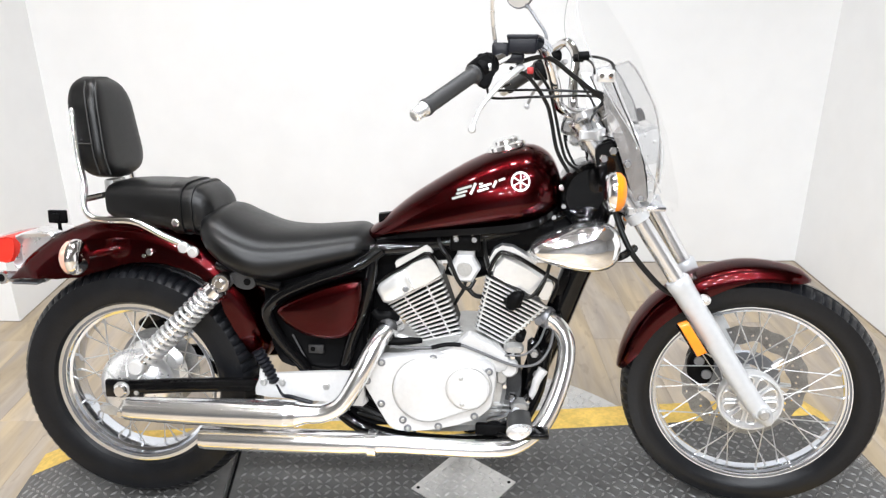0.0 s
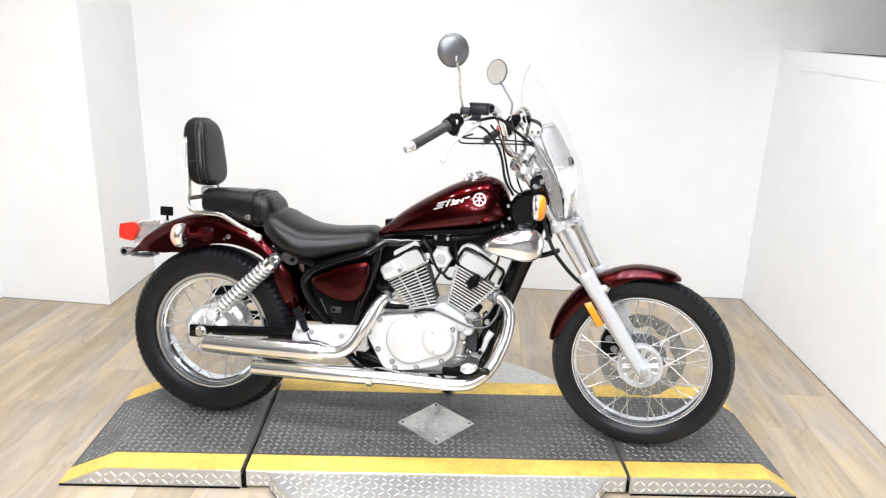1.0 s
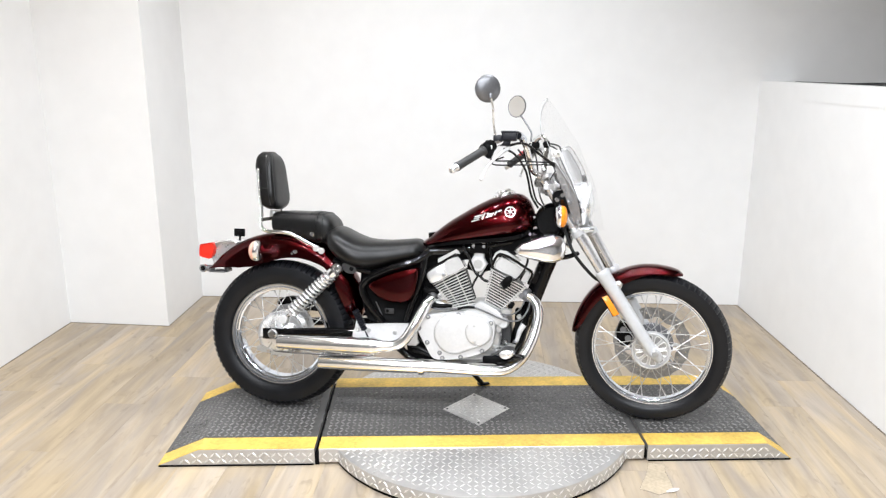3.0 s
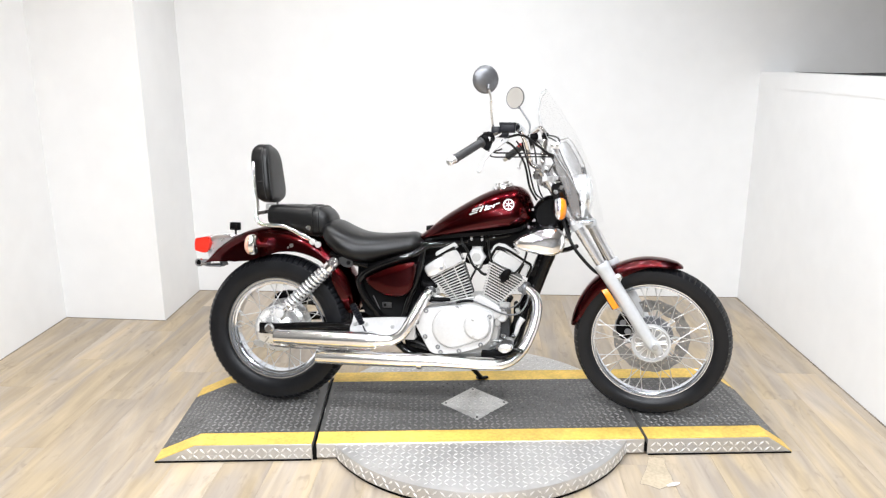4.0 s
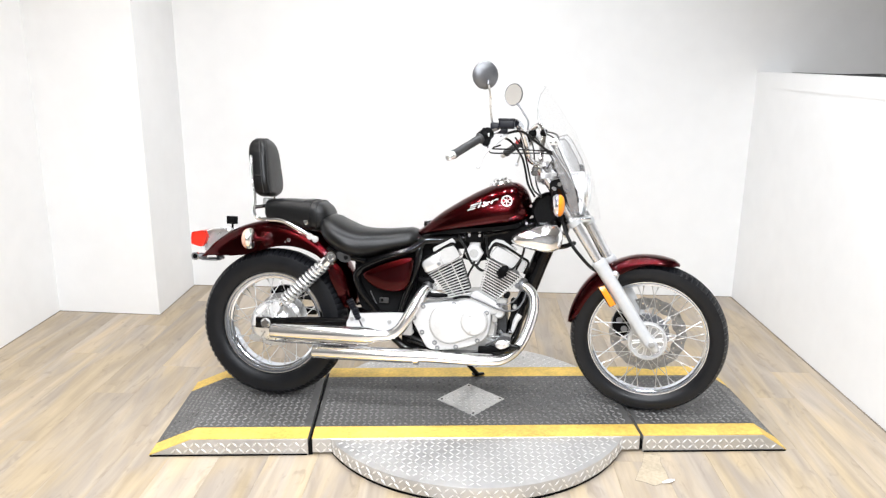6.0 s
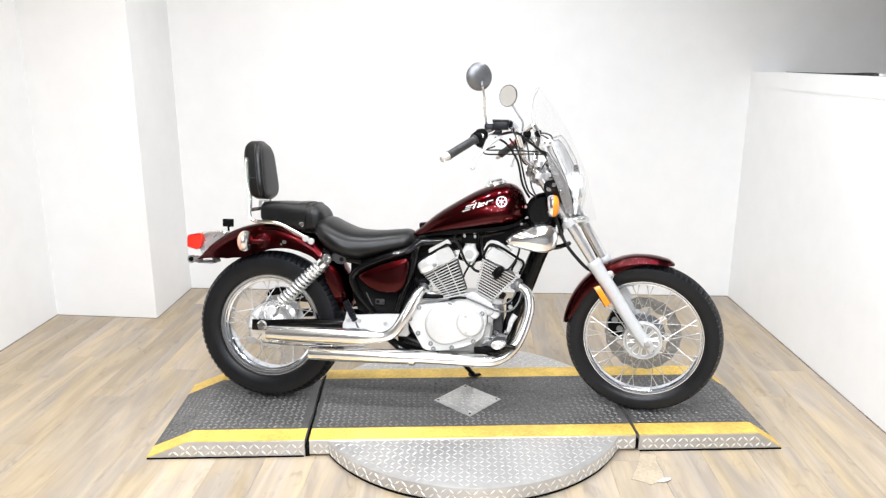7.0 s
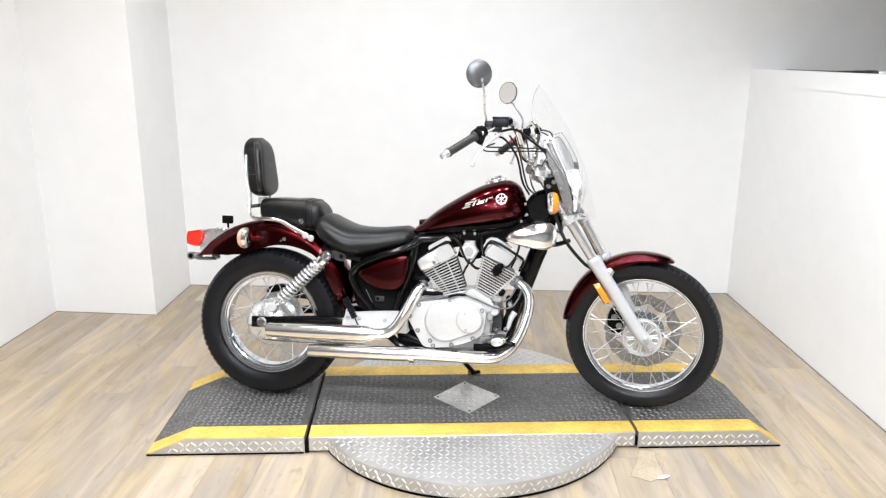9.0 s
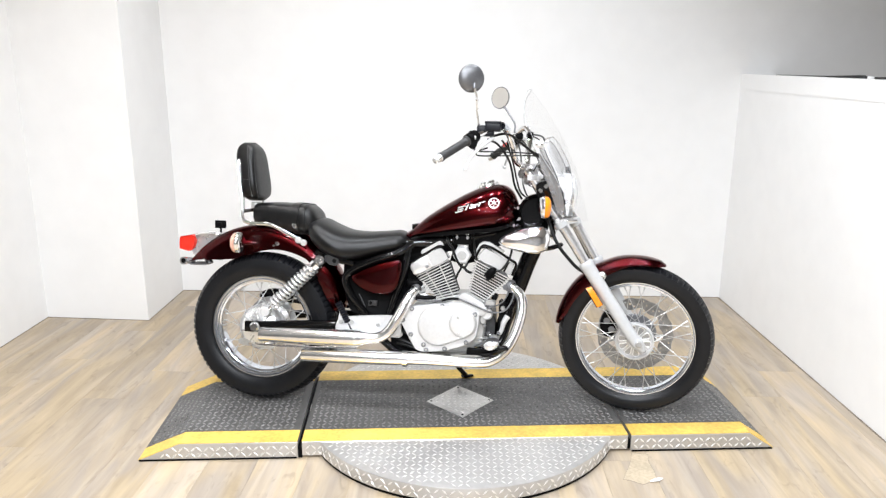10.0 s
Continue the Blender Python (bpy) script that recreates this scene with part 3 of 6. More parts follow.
for sx, sy in ((0.118, 0), (-0.118, 0), (0, 0.124), (0, -0.124)):
    part("screw", lathe_bm([(0, 0.005), (0.0015, 0.004), (0.002, 0)], (DX + sx, DY + sy, H + 0.006), (0, 0, 1), 10), DARK, centre)


# ---- motorcycle ----
# Bike space: x forward from the rear axle, y to the bike's left, z up from its own ground line.
BIKE = pose(-0.213, 0.383, H + 0.003, 0, 0, -4.9) @ pose(0, 0, 0, -9.3, 0, 0)
bike = thing("motorcycle", BIKE, "maroon cruiser motorcycle with chrome exhausts, leaning on its side stand", "motorcycle")
REAR, FRONT = Vector((0, 0, 0.3035)), Vector((1.482, 0, 0.302))


def bolt(name, at, axis, r, parent, material=CHROME, h=0.008):
    return part(name, lathe_bm([(0, r), (h * 0.7, r), (h, r * 0.75), (h, 0)], at, axis, 6 if r < 0.012 else 16), material, parent)


# wheels
def tyre_bm(centre, outer, half, bead, pitch, cut):
    """A tyre with notched shoulders and a grooved crown."""
    bm = bmesh.new()
    deep = outer - bead
    side = [(0.62, bead), (0.84, bead + 0.010), (0.97, bead + 0.30 * deep), (1.0, bead + 0.52 * deep), (0.96, bead + 0.76 * deep), (0.83, outer - 0.013), (0.66, outer - 0.007),
            (0.44, outer - 0.0032), (0.26, outer - 0.0010), (0.22, outer - 0.0042), (0.17, outer - 0.0042), (0.13, outer)]
    prof = [(-a, r) for a, r in side] + [(a, r) for a, r in side[::-1]]
    seg = pitch * 5
    rows = []
    for k in range(seg):
        a = 2 * math.pi * k / seg
        row = []
        for i, (y, r) in enumerate(prof):
            depth = min(i, len(prof) - 1 - i)
            phase = (k + (0 if y < 0 else 2)) % 5
            if phase < 1 and depth in (5, 6, 7):
                r -= cut
            row.append(bm.verts.new((centre.x + r * math.cos(a), y * half, centre.z + r * math.sin(a))))
        rows.append(row)
    for k in range(seg):
        a, b = rows[k], rows[(k + 1) % seg]
        for i in range(len(prof)):
            j = (i + 1) % len(prof)
            bm.faces.new((a[i], b[i], b[j], a[j]))
    return bm


def wheel(centre, outer, half, rim_r, rim_half, hub_r, hub_half, spokes, pitch, label, groove, well):
    lip, rh = rim_r, rim_half
    half_prof = [(1.0, lip + 0.001), (0.93, lip + 0.0015), (0.90, lip - 0.15 * well), (0.62, lip - 0.30 * well), (0.35, lip - 0.55 * well)]
    inner = [(1.0, lip - 0.14 * well), (0.985, lip - 0.30 * well), (0.90, lip - 0.37 * well), (0.86, lip - 0.61 * well), (0.66, lip - 0.68 * well), (0.60, lip - 0.90 * well), (0.30, lip - well)]
    prof = [(-rh * a, q) for a, q in half_prof] + [(rh * a, q) for a, q in half_prof[::-1]] + [(rh * a, q) for a, q in inner] + [(-rh * a, q) for a, q in inner[::-1]]
    w = part("wheel", lathe_bm(prof, centre, seg=96, closed_profile=True), CHROME_WORN, bike, label)
    part("tyre", tyre_bm(centre, outer, half, lip - 0.004, pitch, groove), TYRE, w, "black rubber tyre with a notched tread", 30)
    # dull rings put the shade of the lip's step into colour
    for y in (-rh * 0.955, rh * 0.955):
        part("rim_shade_line", lathe_bm([(y - 0.0008, lip - 0.36 * well), (y + 0.0008, lip - 0.36 * well), (y + 0.0008, lip - 0.52 * well), (y - 0.0008, lip - 0.52 * well)], centre, seg=96, closed_profile=True), DULL_METAL, w, "dull ring standing in for the shaded step inside the rim's lip")
    kinds = []
    for side in (-1, 1):
        for lead in (-1, 1):
            start = Vector((hub_r, side * hub_half, 0))
            lean = radians(70 * lead)
            end = Vector(((lip - well + 0.0015) * math.cos(lean * 0.55), side * rim_half * 0.18, (lip - well + 0.0015) * math.sin(lean * 0.55)))
            bm = tube_bm([start, start.lerp(end, 0.5), end], 0.0016, 6, 1)
            out = (end - start).normalized()
            tube(bm, [end - out * 0.014, end], 0.0031, 6, 1)
            kinds.append(mesh_of("spoke", bm, SPOKE))
    for k in range(spokes):
        ob = new("spoke", kinds[k % 4])
        ob.parent = w
        ob.matrix_local = Matrix.Translation(centre) @ pose(0, 0, 0, 0, 360 * k / spokes + (5 if k % 4 in (1, 2) else 0), 0)
    return w


rear_wheel = wheel(REAR, 0.2965, 0.064, 0.2050, 0.045, 0.075, 0.040, 36, 76, "rear spoked wheel with chrome rim and drum hub", 0.0060, 0.0285)
rear_wheel.matrix_local = Matrix.Translation((0.006, -0.024, -0.006))
front_wheel = wheel(FRONT, 0.296, 0.043, 0.2295, 0.027, 0.058, 0.034, 36, 74, "front spoked wheel with chrome rim and brake disc", 0.0040, 0.0205)
# the front wheel stands steered to the right, about the raked steering axis
STEER = Matrix.Translation(FRONT + Vector((0, 0.024, 0))) @ Matrix.Rotation(radians(-10), 4, Vector((-0.511, 0, 0.859))) @ Matrix.Translation(-FRONT)
front_wheel.matrix_local = STEER

# rear hub, brake panel and arm
part("hub", lathe_bm([(-0.062, 0.0), (-0.062, 0.03), (-0.060, 0.055), (-0.052, 0.082), (-0.045, 0.086), (-0.040, 0.090), (-0.030, 0.080), (0.03, 0.07), (0.04, 0.088), (0.046, 0.07), (0.06, 0.03), (0.06, 0.0)],
     REAR, seg=48), POLISHED, rear_wheel, "silver drum hub")
bm = lathe_bm([(-0.085, 0.0), (-0.085, 0.030), (-0.080, 0.050), (-0.072, 0.072), (-0.062, 0.086), (-0.050, 0.092), (-0.040, 0.092)], REAR, seg=40)
ribs = []
for a in range(0, 360, 45):
    c, s = math.cos(radians(a + 10)), math.sin(radians(a + 10))
    ribs.append(tube_bm([(REAR.x + 0.034 * c, -0.084, REAR.z + 0.034 * s), (REAR.x + 0.080 * c, -0.067, REAR.z + 0.074 * s)], 0.004, 6, 0))
panel = part("brake_panel", bm, POLISHED, rear_wheel, "cast aluminium brake panel")
for rib in ribs:
    part("rib", rib, CAST, rear_wheel)
part("sprocket", lathe_bm([(0.066, 0.09), (0.070, 0.105), (0.074, 0.105), (0.076, 0.09), (0.076, 0.04), (0.066, 0.04)], REAR, seg=40, closed_profile=True), DISC_STEEL, rear_wheel)

# front hub, cap with bosses, brake disc with holes' ring
bm = lathe_bm([(-0.040, 0.0), (-0.040, 0.02), (-0.036, 0.026), (-0.030, 0.050), (-0.026, 0.052), (-0.022, 0.036), (0.022, 0.036), (0.026, 0.052), (0.030, 0.05), (0.036, 0.02), (0.036, 0)], FRONT, seg=40)
part("hub", bm, CAST, front_wheel, "cast aluminium hub")
bm = lathe_bm([(-0.030, 0.072), (-0.054, 0.074), (-0.060, 0.072), (-0.061, 0.068), (-0.056, 0.065), (-0.046, 0.062), (-0.046, 0.030), (-0.060, 0.026), (-0.064, 0.014), (-0.064, 0.0)], FRONT, seg=56)
part("hub_cap", bm, SILVER, front_wheel, "silver ribbed hub cap with dark recesses")
# ten petal-shaped recesses with raised borders: plates whose darker steel gives the shade
PETAL = [(0.027, 0.0035), (0.040, 0.0080), (0.052, 0.0112), (0.058, 0.0095), (0.0610, 0.0045)]
loop = [(a, b) for a, b in PETAL] + [(a, -b) for a, b in PETAL[::-1]]
recess = mesh_of("cap_recess", pillow_bm(loop, [(-0.0452, 1.0), (-0.0478, 0.97)], 2), DISC_STEEL)
border = mesh_of("petal_border", tube_bm([(a, -0.0500, b) for a, b in loop + loop[:1]], 0.0022, 6, 3), POLISHED)
for k in range(10):
    for name, me in (("cap_recess", recess), ("petal_border", border)):
        ob = new(name, me)
        ob.parent = front_wheel
        ob.matrix_local = Matrix.Translation(FRONT) @ pose(0, 0, 0, 0, 36 * k + 9, 0)


def disc_bm():
    """A flat ring with wavy edges, drilled with small holes, then given its thickness."""
    bm = bmesh.new()
    steps, rows = 144, 9
    grid = []
    for k in range(steps):
        a = 2 * math.pi * k / steps
        r0, r1 = 0.104 + 0.006 * math.cos(9 * a), 0.147 + 0.0022 * math.cos(18 * a)
        grid.append([bm.verts.new((FRONT.x + r * math.cos(a), 0.050, FRONT.z + r * math.sin(a))) for r in (r0 + (r1 - r0) * i / rows for i in range(rows + 1))])
    for k in range(steps):
        for i in range(rows):
            if (k % 12, i) in ((1, 2), (4, 4), (7, 6), (10, 3)):
                continue
            bm.faces.new((grid[k][i], grid[k][i + 1], grid[(k + 1) % steps][i + 1], grid[(k + 1) % steps][i]))
    bmesh.ops.solidify(bm, geom=bm.faces[:], thickness=0.0045)
    return bm


part("brake_disc", disc_bm(), DISC_STEEL, front_wheel, "mottled steel brake disc with wavy edges", 30)
part("disc_carrier", lathe_bm([(0.044, 0.050), (0.044, 0.080), (0.048, 0.084), (0.052, 0.080), (0.052, 0.050)], FRONT, seg=48, closed_profile=True), DULL_METAL, front_wheel, "dark disc carrier")
for a in range(0, 360, 40):
    c, s = math.cos(radians(a)), math.sin(radians(a))
    part("carrier_arm", tube_bm([(FRONT.x + 0.076 * c, 0.048, FRONT.z + 0.076 * s), (FRONT.x + 0.108 * c, 0.050, FRONT.z + 0.108 * s)], [0.011, 0.007], 8, 0, 0.5), CAST, front_wheel)

# forks
def fork_x(z):
    return 1.292 - 0.600 * (z - 0.598)


def leg_x(side, z):
    """The steered fork: the near leg stands back of the far one, more so towards the top."""
    return 0.035 + fork_x(z) if side > 0 else 1.272 - 0.670 * (z - 0.600)


for side in (-1, 1):
    y = 0.090 * side
    axis = Vector((leg_x(side, 0.7) - leg_x(side, 0.6), 0, 0.1)).normalized()
    foot = ((0.605, 0.024, 0), (0.600, 0.027, 0), (0.588, 0.0275, 0), (0.57, 0.0255, 0), (0.45, 0.0240, 0), (0.33, 0.0225, 0), (0.295, 0.0215, 0.006), (0.272, 0.012, 0.006))
    leg = part("fork_leg", tube_bm([(leg_x(side, z) + bend, y, z) for z, r, bend in foot], [r for z, r, bend in foot], 20, 3), FORK_PAINT, bike, "silver painted lower fork leg")
    part("axle_boss", lathe_bm([(side * -0.024, 0.015), (side * -0.024, 0.021), (side * 0.016, 0.021), (side * 0.022, 0.016), (side * 0.022, 0.0)], (FRONT.x - 0.006, y, FRONT.z + 0.002), (0, 1, 0), 20), FORK_PAINT, leg)
    bolt("axle_nut", (FRONT.x - 0.006, y + side * 0.021, FRONT.z + 0.002), (0, side, 0), 0.012, leg, CAST, 0.012)
    part("fork_tube", tube_bm([(leg_x(side, z), y, z) for z in (0.60, 0.78, 0.935)], 0.0185, 18, 2), FORK_TUBE, bike, "grey chromed upper fork tube")
    at = Vector((leg_x(side, 0.600), y, 0.600))
    part("dust_seal", lathe_bm([(0, 0.019), (0, 0.0245), (0.004, 0.0245), (0.006, 0.019)], at, axis, 20), GREY_CABLE, leg, "dark rubber dust seal")
part("pinch_bolt", lathe_bm([(0.02, 0.008), (0.0, 0.0115), (-0.008, 0.0105), (-0.012, 0.006), (-0.013, 0)], (1.334, -0.092, 0.559), (0, 1, 0), 16), POLISHED, bike, "bright domed pinch bolt")
# reflector on the near leg
rf = bmesh.new()
pillow(rf, [(1.273, 0.509), (1.294, 0.517), (1.339, 0.449), (1.318, 0.438)], [(-0.105, 0.96), (-0.122, 1.0), (-0.127, 0.97), (-0.129, 0.85)], 0)
reflector = part("reflector", rf, AMBER, bike, "amber side reflector")
part("reflector_back", pillow_bm([(1.271, 0.505), (1.296, 0.517), (1.342, 0.449), (1.318, 0.434)], [(-0.098, 1.0), (-0.106, 1.0)], 0), DARK, reflector, "black reflector mount")
# caliper and brake line on the far leg
part("brake_caliper", pillow_bm([(1.352, 0.300), (1.345, 0.345), (1.362, 0.385), (1.392, 0.388), (1.408, 0.355), (1.404, 0.300), (1.380, 0.284)], [(0.034, 0.9), (0.040, 1.0), (0.080, 1.0), (0.086, 0.9)], 3), DARK, bike, "black brake caliper").matrix_local = STEER
for x, z in ((1.372, 0.352), (1.392, 0.318)):
    part("piston_cap", lathe_bm([(0, 0.013), (-0.003, 0.012), (-0.003, 0)], (x, 0.034, z), (0, 1, 0), 16), DULL_METAL, bike).matrix_local = STEER
part("brake_hose", tube_bm([(1.35, 0.07, 0.41), (1.31, 0.10, 0.47), (1.32, 0.13, 0.56), (1.26, 0.13, 0.68), (1.20, 0.09, 0.78)], 0.0055, 8), CABLE, bike, "black brake hose")

# front mudguard: a shell round the tyre
def guard(centre, angles, crown, side_in, half, thick, lower, n=52, rows=None):
    """Angles in degrees; crown, lower: radius by angle."""
    bm = bmesh.new()
    shape = [(-1.0, None), (-1.0, 0.45), (-0.94, 0.75), (-0.74, 0.93), (-0.40, 0.99), (0, 1.0), (0.40, 0.99), (0.74, 0.93), (0.94, 0.75), (1.0, 0.45), (1.0, None)]
    outer_rows, inner_rows = [], []
    for k in range(n + 1):
        a = angles[0] + (angles[1] - angles[0]) * k / n
        rc, rl = crown(a), lower(a)
        hw = half(a)
        rs = max(rl + 0.002, rc - side_in)
        c, s = math.cos(radians(a)), math.sin(radians(a))
        o, i = [], []
        for u, v in shape:
            r = rl if v is None else rs + (rc - rs) * (v - 0.45) / 0.55
            o.append((centre.x + r * c, hw * u, centre.z + r * s))
            q = r - (0 if v is None else thick)
            i.append((centre.x + q * c, (hw - thick) * u, centre.z + q * s))
        outer_rows.append(o + i[::-1])
    loft(bm, outer_rows)
    return bm


fg = guard(FRONT, (71, 172), lambda a: interp(a, [(71, 0.314), (75, 0.322), (100, 0.328), (140, 0.322), (172, 0.312)]), 0.034,
           lambda a: interp(a, [(71, 0.018), (74, 0.036), (81, 0.050), (95, 0.056), (160, 0.056), (168, 0.046), (172, 0.030)]), 0.003,
           lambda a: interp(a, [(71, 0.308), (78, 0.300), (95, 0.296), (112, 0.278), (130, 0.272), (160, 0.276), (172, 0.296)]))
mudguard = part("front_mudguard", fg, MAROON, bike, "glossy maroon front mudguard", 70)
mudguard.matrix_local = STEER
for side in (-1, 1):
    part("mudguard_stay", tube_bm([(1.36, side * 0.058, 0.560), (1.34, side * 0.072, 0.53), (1.305, side * 0.085, 0.545)], 0.008, 8, 4), CHROME, mudguard)

# rear mudguard
LOW = [(11, 0.314), (13, 0.304), (17, 0.299), (30, 0.298), (38, 0.305), (46, 0.328), (56, 0.333), (74, 0.319), (85, 0.306), (97, 0.289), (112, 0.285), (122, 0.305), (130, 0.337), (137, 0.372), (141, 0.392)]
CROWN = [(11, 0.326), (13, 0.338), (17, 0.352), (30, 0.372), (60, 0.398), (85, 0.407), (110, 0.402), (125, 0.398), (137, 0.395), (141, 0.394)]
rg = guard(REAR, (141, 11), lambda a: interp(a, CROWN), 0.045,
           lambda a: interp(a, [(11, 0.046), (14, 0.058), (24, 0.078), (40, 0.086), (100, 0.092), (130, 0.084), (141, 0.055)]), 0.003, lambda a: interp(a, LOW), 70)
rear_guard = part("rear_mudguard", rg, MAROON, bike, "glossy maroon rear mudguard", 70)
bolt("guard_bolt", (0.075, -0.093, 0.637), (0, -1, 0), 0.009, rear_guard, CHROME, 0.006)
bolt("guard_bolt", (0.062, -0.093, 0.628), (0, -1, 0), 0.006, rear_guard, CHROME, 0.006)

# tail light
tl = bmesh.new()
pillow(tl, [(-0.282, 0.654), (-0.330, 0.652), (-0.345, 0.645), (-0.347, 0.606), (-0.338, 0.597), (-0.294, 0.594)], [(-0.050, 0.82), (-0.056, 0.95), (-0.050, 1.0), (0.050, 1.0), (0.056, 0.95), (0.050, 0.82)], 3)
tail_lens = part("tail_light", tl, RED_LENS, bike, "red tail light lens on a chrome base")
tb = bmesh.new()
pillow(tb, [(-0.284, 0.657), (-0.215, 0.668), (-0.186, 0.662), (-0.215, 0.628), (-0.245, 0.592), (-0.262, 0.560), (-0.280, 0.564), (-0.297, 0.590)], [(-0.030, 0.7), (-0.048, 0.92), (-0.044, 1.0), (0.044, 1.0), (0.048, 0.92), (0.030, 0.7)], 3)
part("light_base", tb, POLISHED, tail_lens, "chrome light base")
pb = bmesh.new()
box(pb, -0.312, -0.245, -0.040, 0.040, 0.533, 0.540, bevel=0.003)
tube(pb, [(-0.300, -0.02, 0.548), (-0.318, -0.02, 0.548), (-0.346, -0.02, 0.549)], [0.011, 0.014, 0.012], 12, 3)
tube(pb, [(-0.240, 0.0, 0.537), (-0.262, 0.0, 0.570)], 0.014, 8, 0)
bracket = part("plate_bracket", pb, DULL_METAL, bike, "grey metal number plate bracket")
part("bracket_ring", lathe_bm([(-0.006, 0.010), (-0.006, 0.016), (0.004, 0.017), (0.006, 0.012), (0.004, 0.010)], (-0.338, -0.034, 0.549), (0, 1, 0), 20, True), PIPE_CHROME, bracket, "chrome ring at the bracket's end")
part("bracket_core", lathe_bm([(-0.003, 0.0), (-0.003, 0.0105), (0.004, 0.0105)], (-0.338, -0.034, 0.549), (0, 1, 0), 16), DARK, bracket)
cb = box(bmesh.new(), -0.214, -0.168, -0.018, -0.008, 0.684, 0.716, bevel=0.003)
tube(cb, [(-0.191, -0.010, 0.687), (-0.193, -0.004, 0.650)], 0.0045, 8, 0)
box(cb, -0.202, -0.182, -0.022, -0.016, 0.690, 0.708, bevel=0.002)
part("reflector_tab", cb, DARK, bike, "small black tab on a stem")


def indicator(at, facing, stem_to, r, glass):
    """A bullet lamp: chrome cup, lens on the side that faces (+1 forward, -1 back)."""
    f = facing
    cup = part("indicator", lathe_bm([(-0.020 * f, 0.0), (-0.019 * f, r * 0.45), (-0.015 * f, r * 0.78), (-0.007 * f, r * 0.96), (0.0, r), (0.003 * f, r), (0.003 * f, 0)], at, (1, 0, 0), 28), CHROME, bike, "chrome bullet turn signal")
    part("lens", lathe_bm([(0.003 * f, 0.0), (0.003 * f, r * 0.97), (0.013 * f, r * 0.95), (0.021 * f, r * 0.78), (0.026 * f, r * 0.40), (0.027 * f, 0)], at, (1, 0, 0), 28), glass, cup, "amber lens" if facing > 0 else "clear tinted lens")
    part("stem", tube_bm([Vector(at) - Vector((0.008 * f, 0, 0)), stem_to], 0.009, 12, 1), CHROME, cup, "chrome stem")
    return cup


for side in (-1, 1):
    indicator((-0.046, side * 0.188, 0.643), -1, (-0.031, side * 0.085, 0.634), 0.040, PALE_LENS)
    indicator((1.106, side * 0.196, 0.809), 1, (1.115, side * 0.10, 0.800), 0.041, AMBER)

# fuel tank
TOP = smooth_table([(0.566, 0.680), (0.610, 0.714), (0.667, 0.762), (0.742, 0.811), (0.816, 0.853), (0.872, 0.876), (0.920, 0.887), (0.958, 0.886), (0.988, 0.868), (1.006, 0.840), (1.018, 0.800)])
BOT = smooth_table([(0.566, 0.662), (0.640, 0.672), (0.731, 0.684), (0.840, 0.696), (0.948, 0.712), (1.001, 0.738), (1.018, 0.776)])
WID = smooth_table([(0.566, 0.030), (0.600, 0.062), (0.667, 0.092), (0.742, 0.112), (0.816, 0.127), (0.872, 0.133), (0.920, 0.134), (0.958, 0.126), (0.988, 0.105), (1.006, 0.080), (1.018, 0.030)])


def tank_section(x):
    zt, zb, w = interp(x, TOP), interp(x, BOT), interp(x, WID)
    zc = zb + 0.36 * (zt - zb)
    return zc, w, zt - zc, zc - zb


def tank_y(x, z, off=0.0):
    zc, w, hu, hd = tank_section(x)
    h = hu if z > zc else hd
    p = 2.25
    return -(w * max(0.0, 1 - abs((z - zc) / h) ** p) ** (1 / p) + off)


tk = bmesh.new()
xs = [0.566 + (1.018 - 0.566) * (0.5 - 0.5 * math.cos(math.pi * k / 44)) for k in range(45)]
loft(tk, [super_ring(x, tank_section(x)[0], *tank_section(x)[1:], p=2.25, n=48) for x in xs])
tank = part("fuel_tank", tk, MAROON, bike, "glossy maroon teardrop fuel tank", 60)
flange = bmesh.new()
loft(flange, [[(x, s * y, interp(x, BOT) + z) for s, y, z in ((-1, interp(x, WID) * 0.86, 0.018), (-1, interp(x, WID) * 0.90, 0.004), (-1, interp(x, WID) * 0.70, -0.006), (1, interp(x, WID) * 0.70, -0.006), (1, interp(x, WID) * 0.90, 0.004), (1, interp(x, WID) * 0.86, 0.018))] for x in xs[3:-4]])
part("tank_flange", flange, BLACK, tank)
cap_c, cap_n = Vector((0.892, 0, 0.880)), Vector((-0.26, 0, 0.97)).normalized()
fc = lathe_bm([(-0.004, 0.046), (0.006, 0.045), (0.010, 0.038), (0.010, 0.032), (0.018, 0.030), (0.022, 0.022), (0.022, 0.0)], cap_c, cap_n, 32)
part("filler_cap", fc, PIPE_CHROME, tank, "chrome filler cap")
# plain black block added to fill the space below the tank
tray = bmesh.new()
loft(tray, [[(x, y, interp(x, BOT) + z) for y, z in ((-0.062, 0.004), (-0.066, -0.020), (-0.050, -0.062), (0.050, -0.062), (0.066, -0.020), (0.062, 0.004))] for x in np.linspace(0.60, 1.0, 12)])
part("under_tank_filler", tray, DARK, tank, "black filler block below the tank")
# round emblem: ring, hub and three bars; slanted bars for the lettering beside it
em = bmesh.new()
EX, EZ = 0.922, 0.8180


def on_tank(x, z, off):
    return (x, tank_y(x, z, off), z)


def tank_bar(bm, pts, wide, off=0.0026):
    """A raised strip along points (x, z) on the tank's right side."""
    pts = spline(pts, 4)
    rings = []
    for i, p in enumerate(pts):
        d = pts[min(i + 1, len(pts) - 1)] - pts[max(i - 1, 0)]
        n = np.array((-d[1], d[0])) / max(1e-9, np.hypot(*d)) * wide / 2
        a, b = p + n, p - n
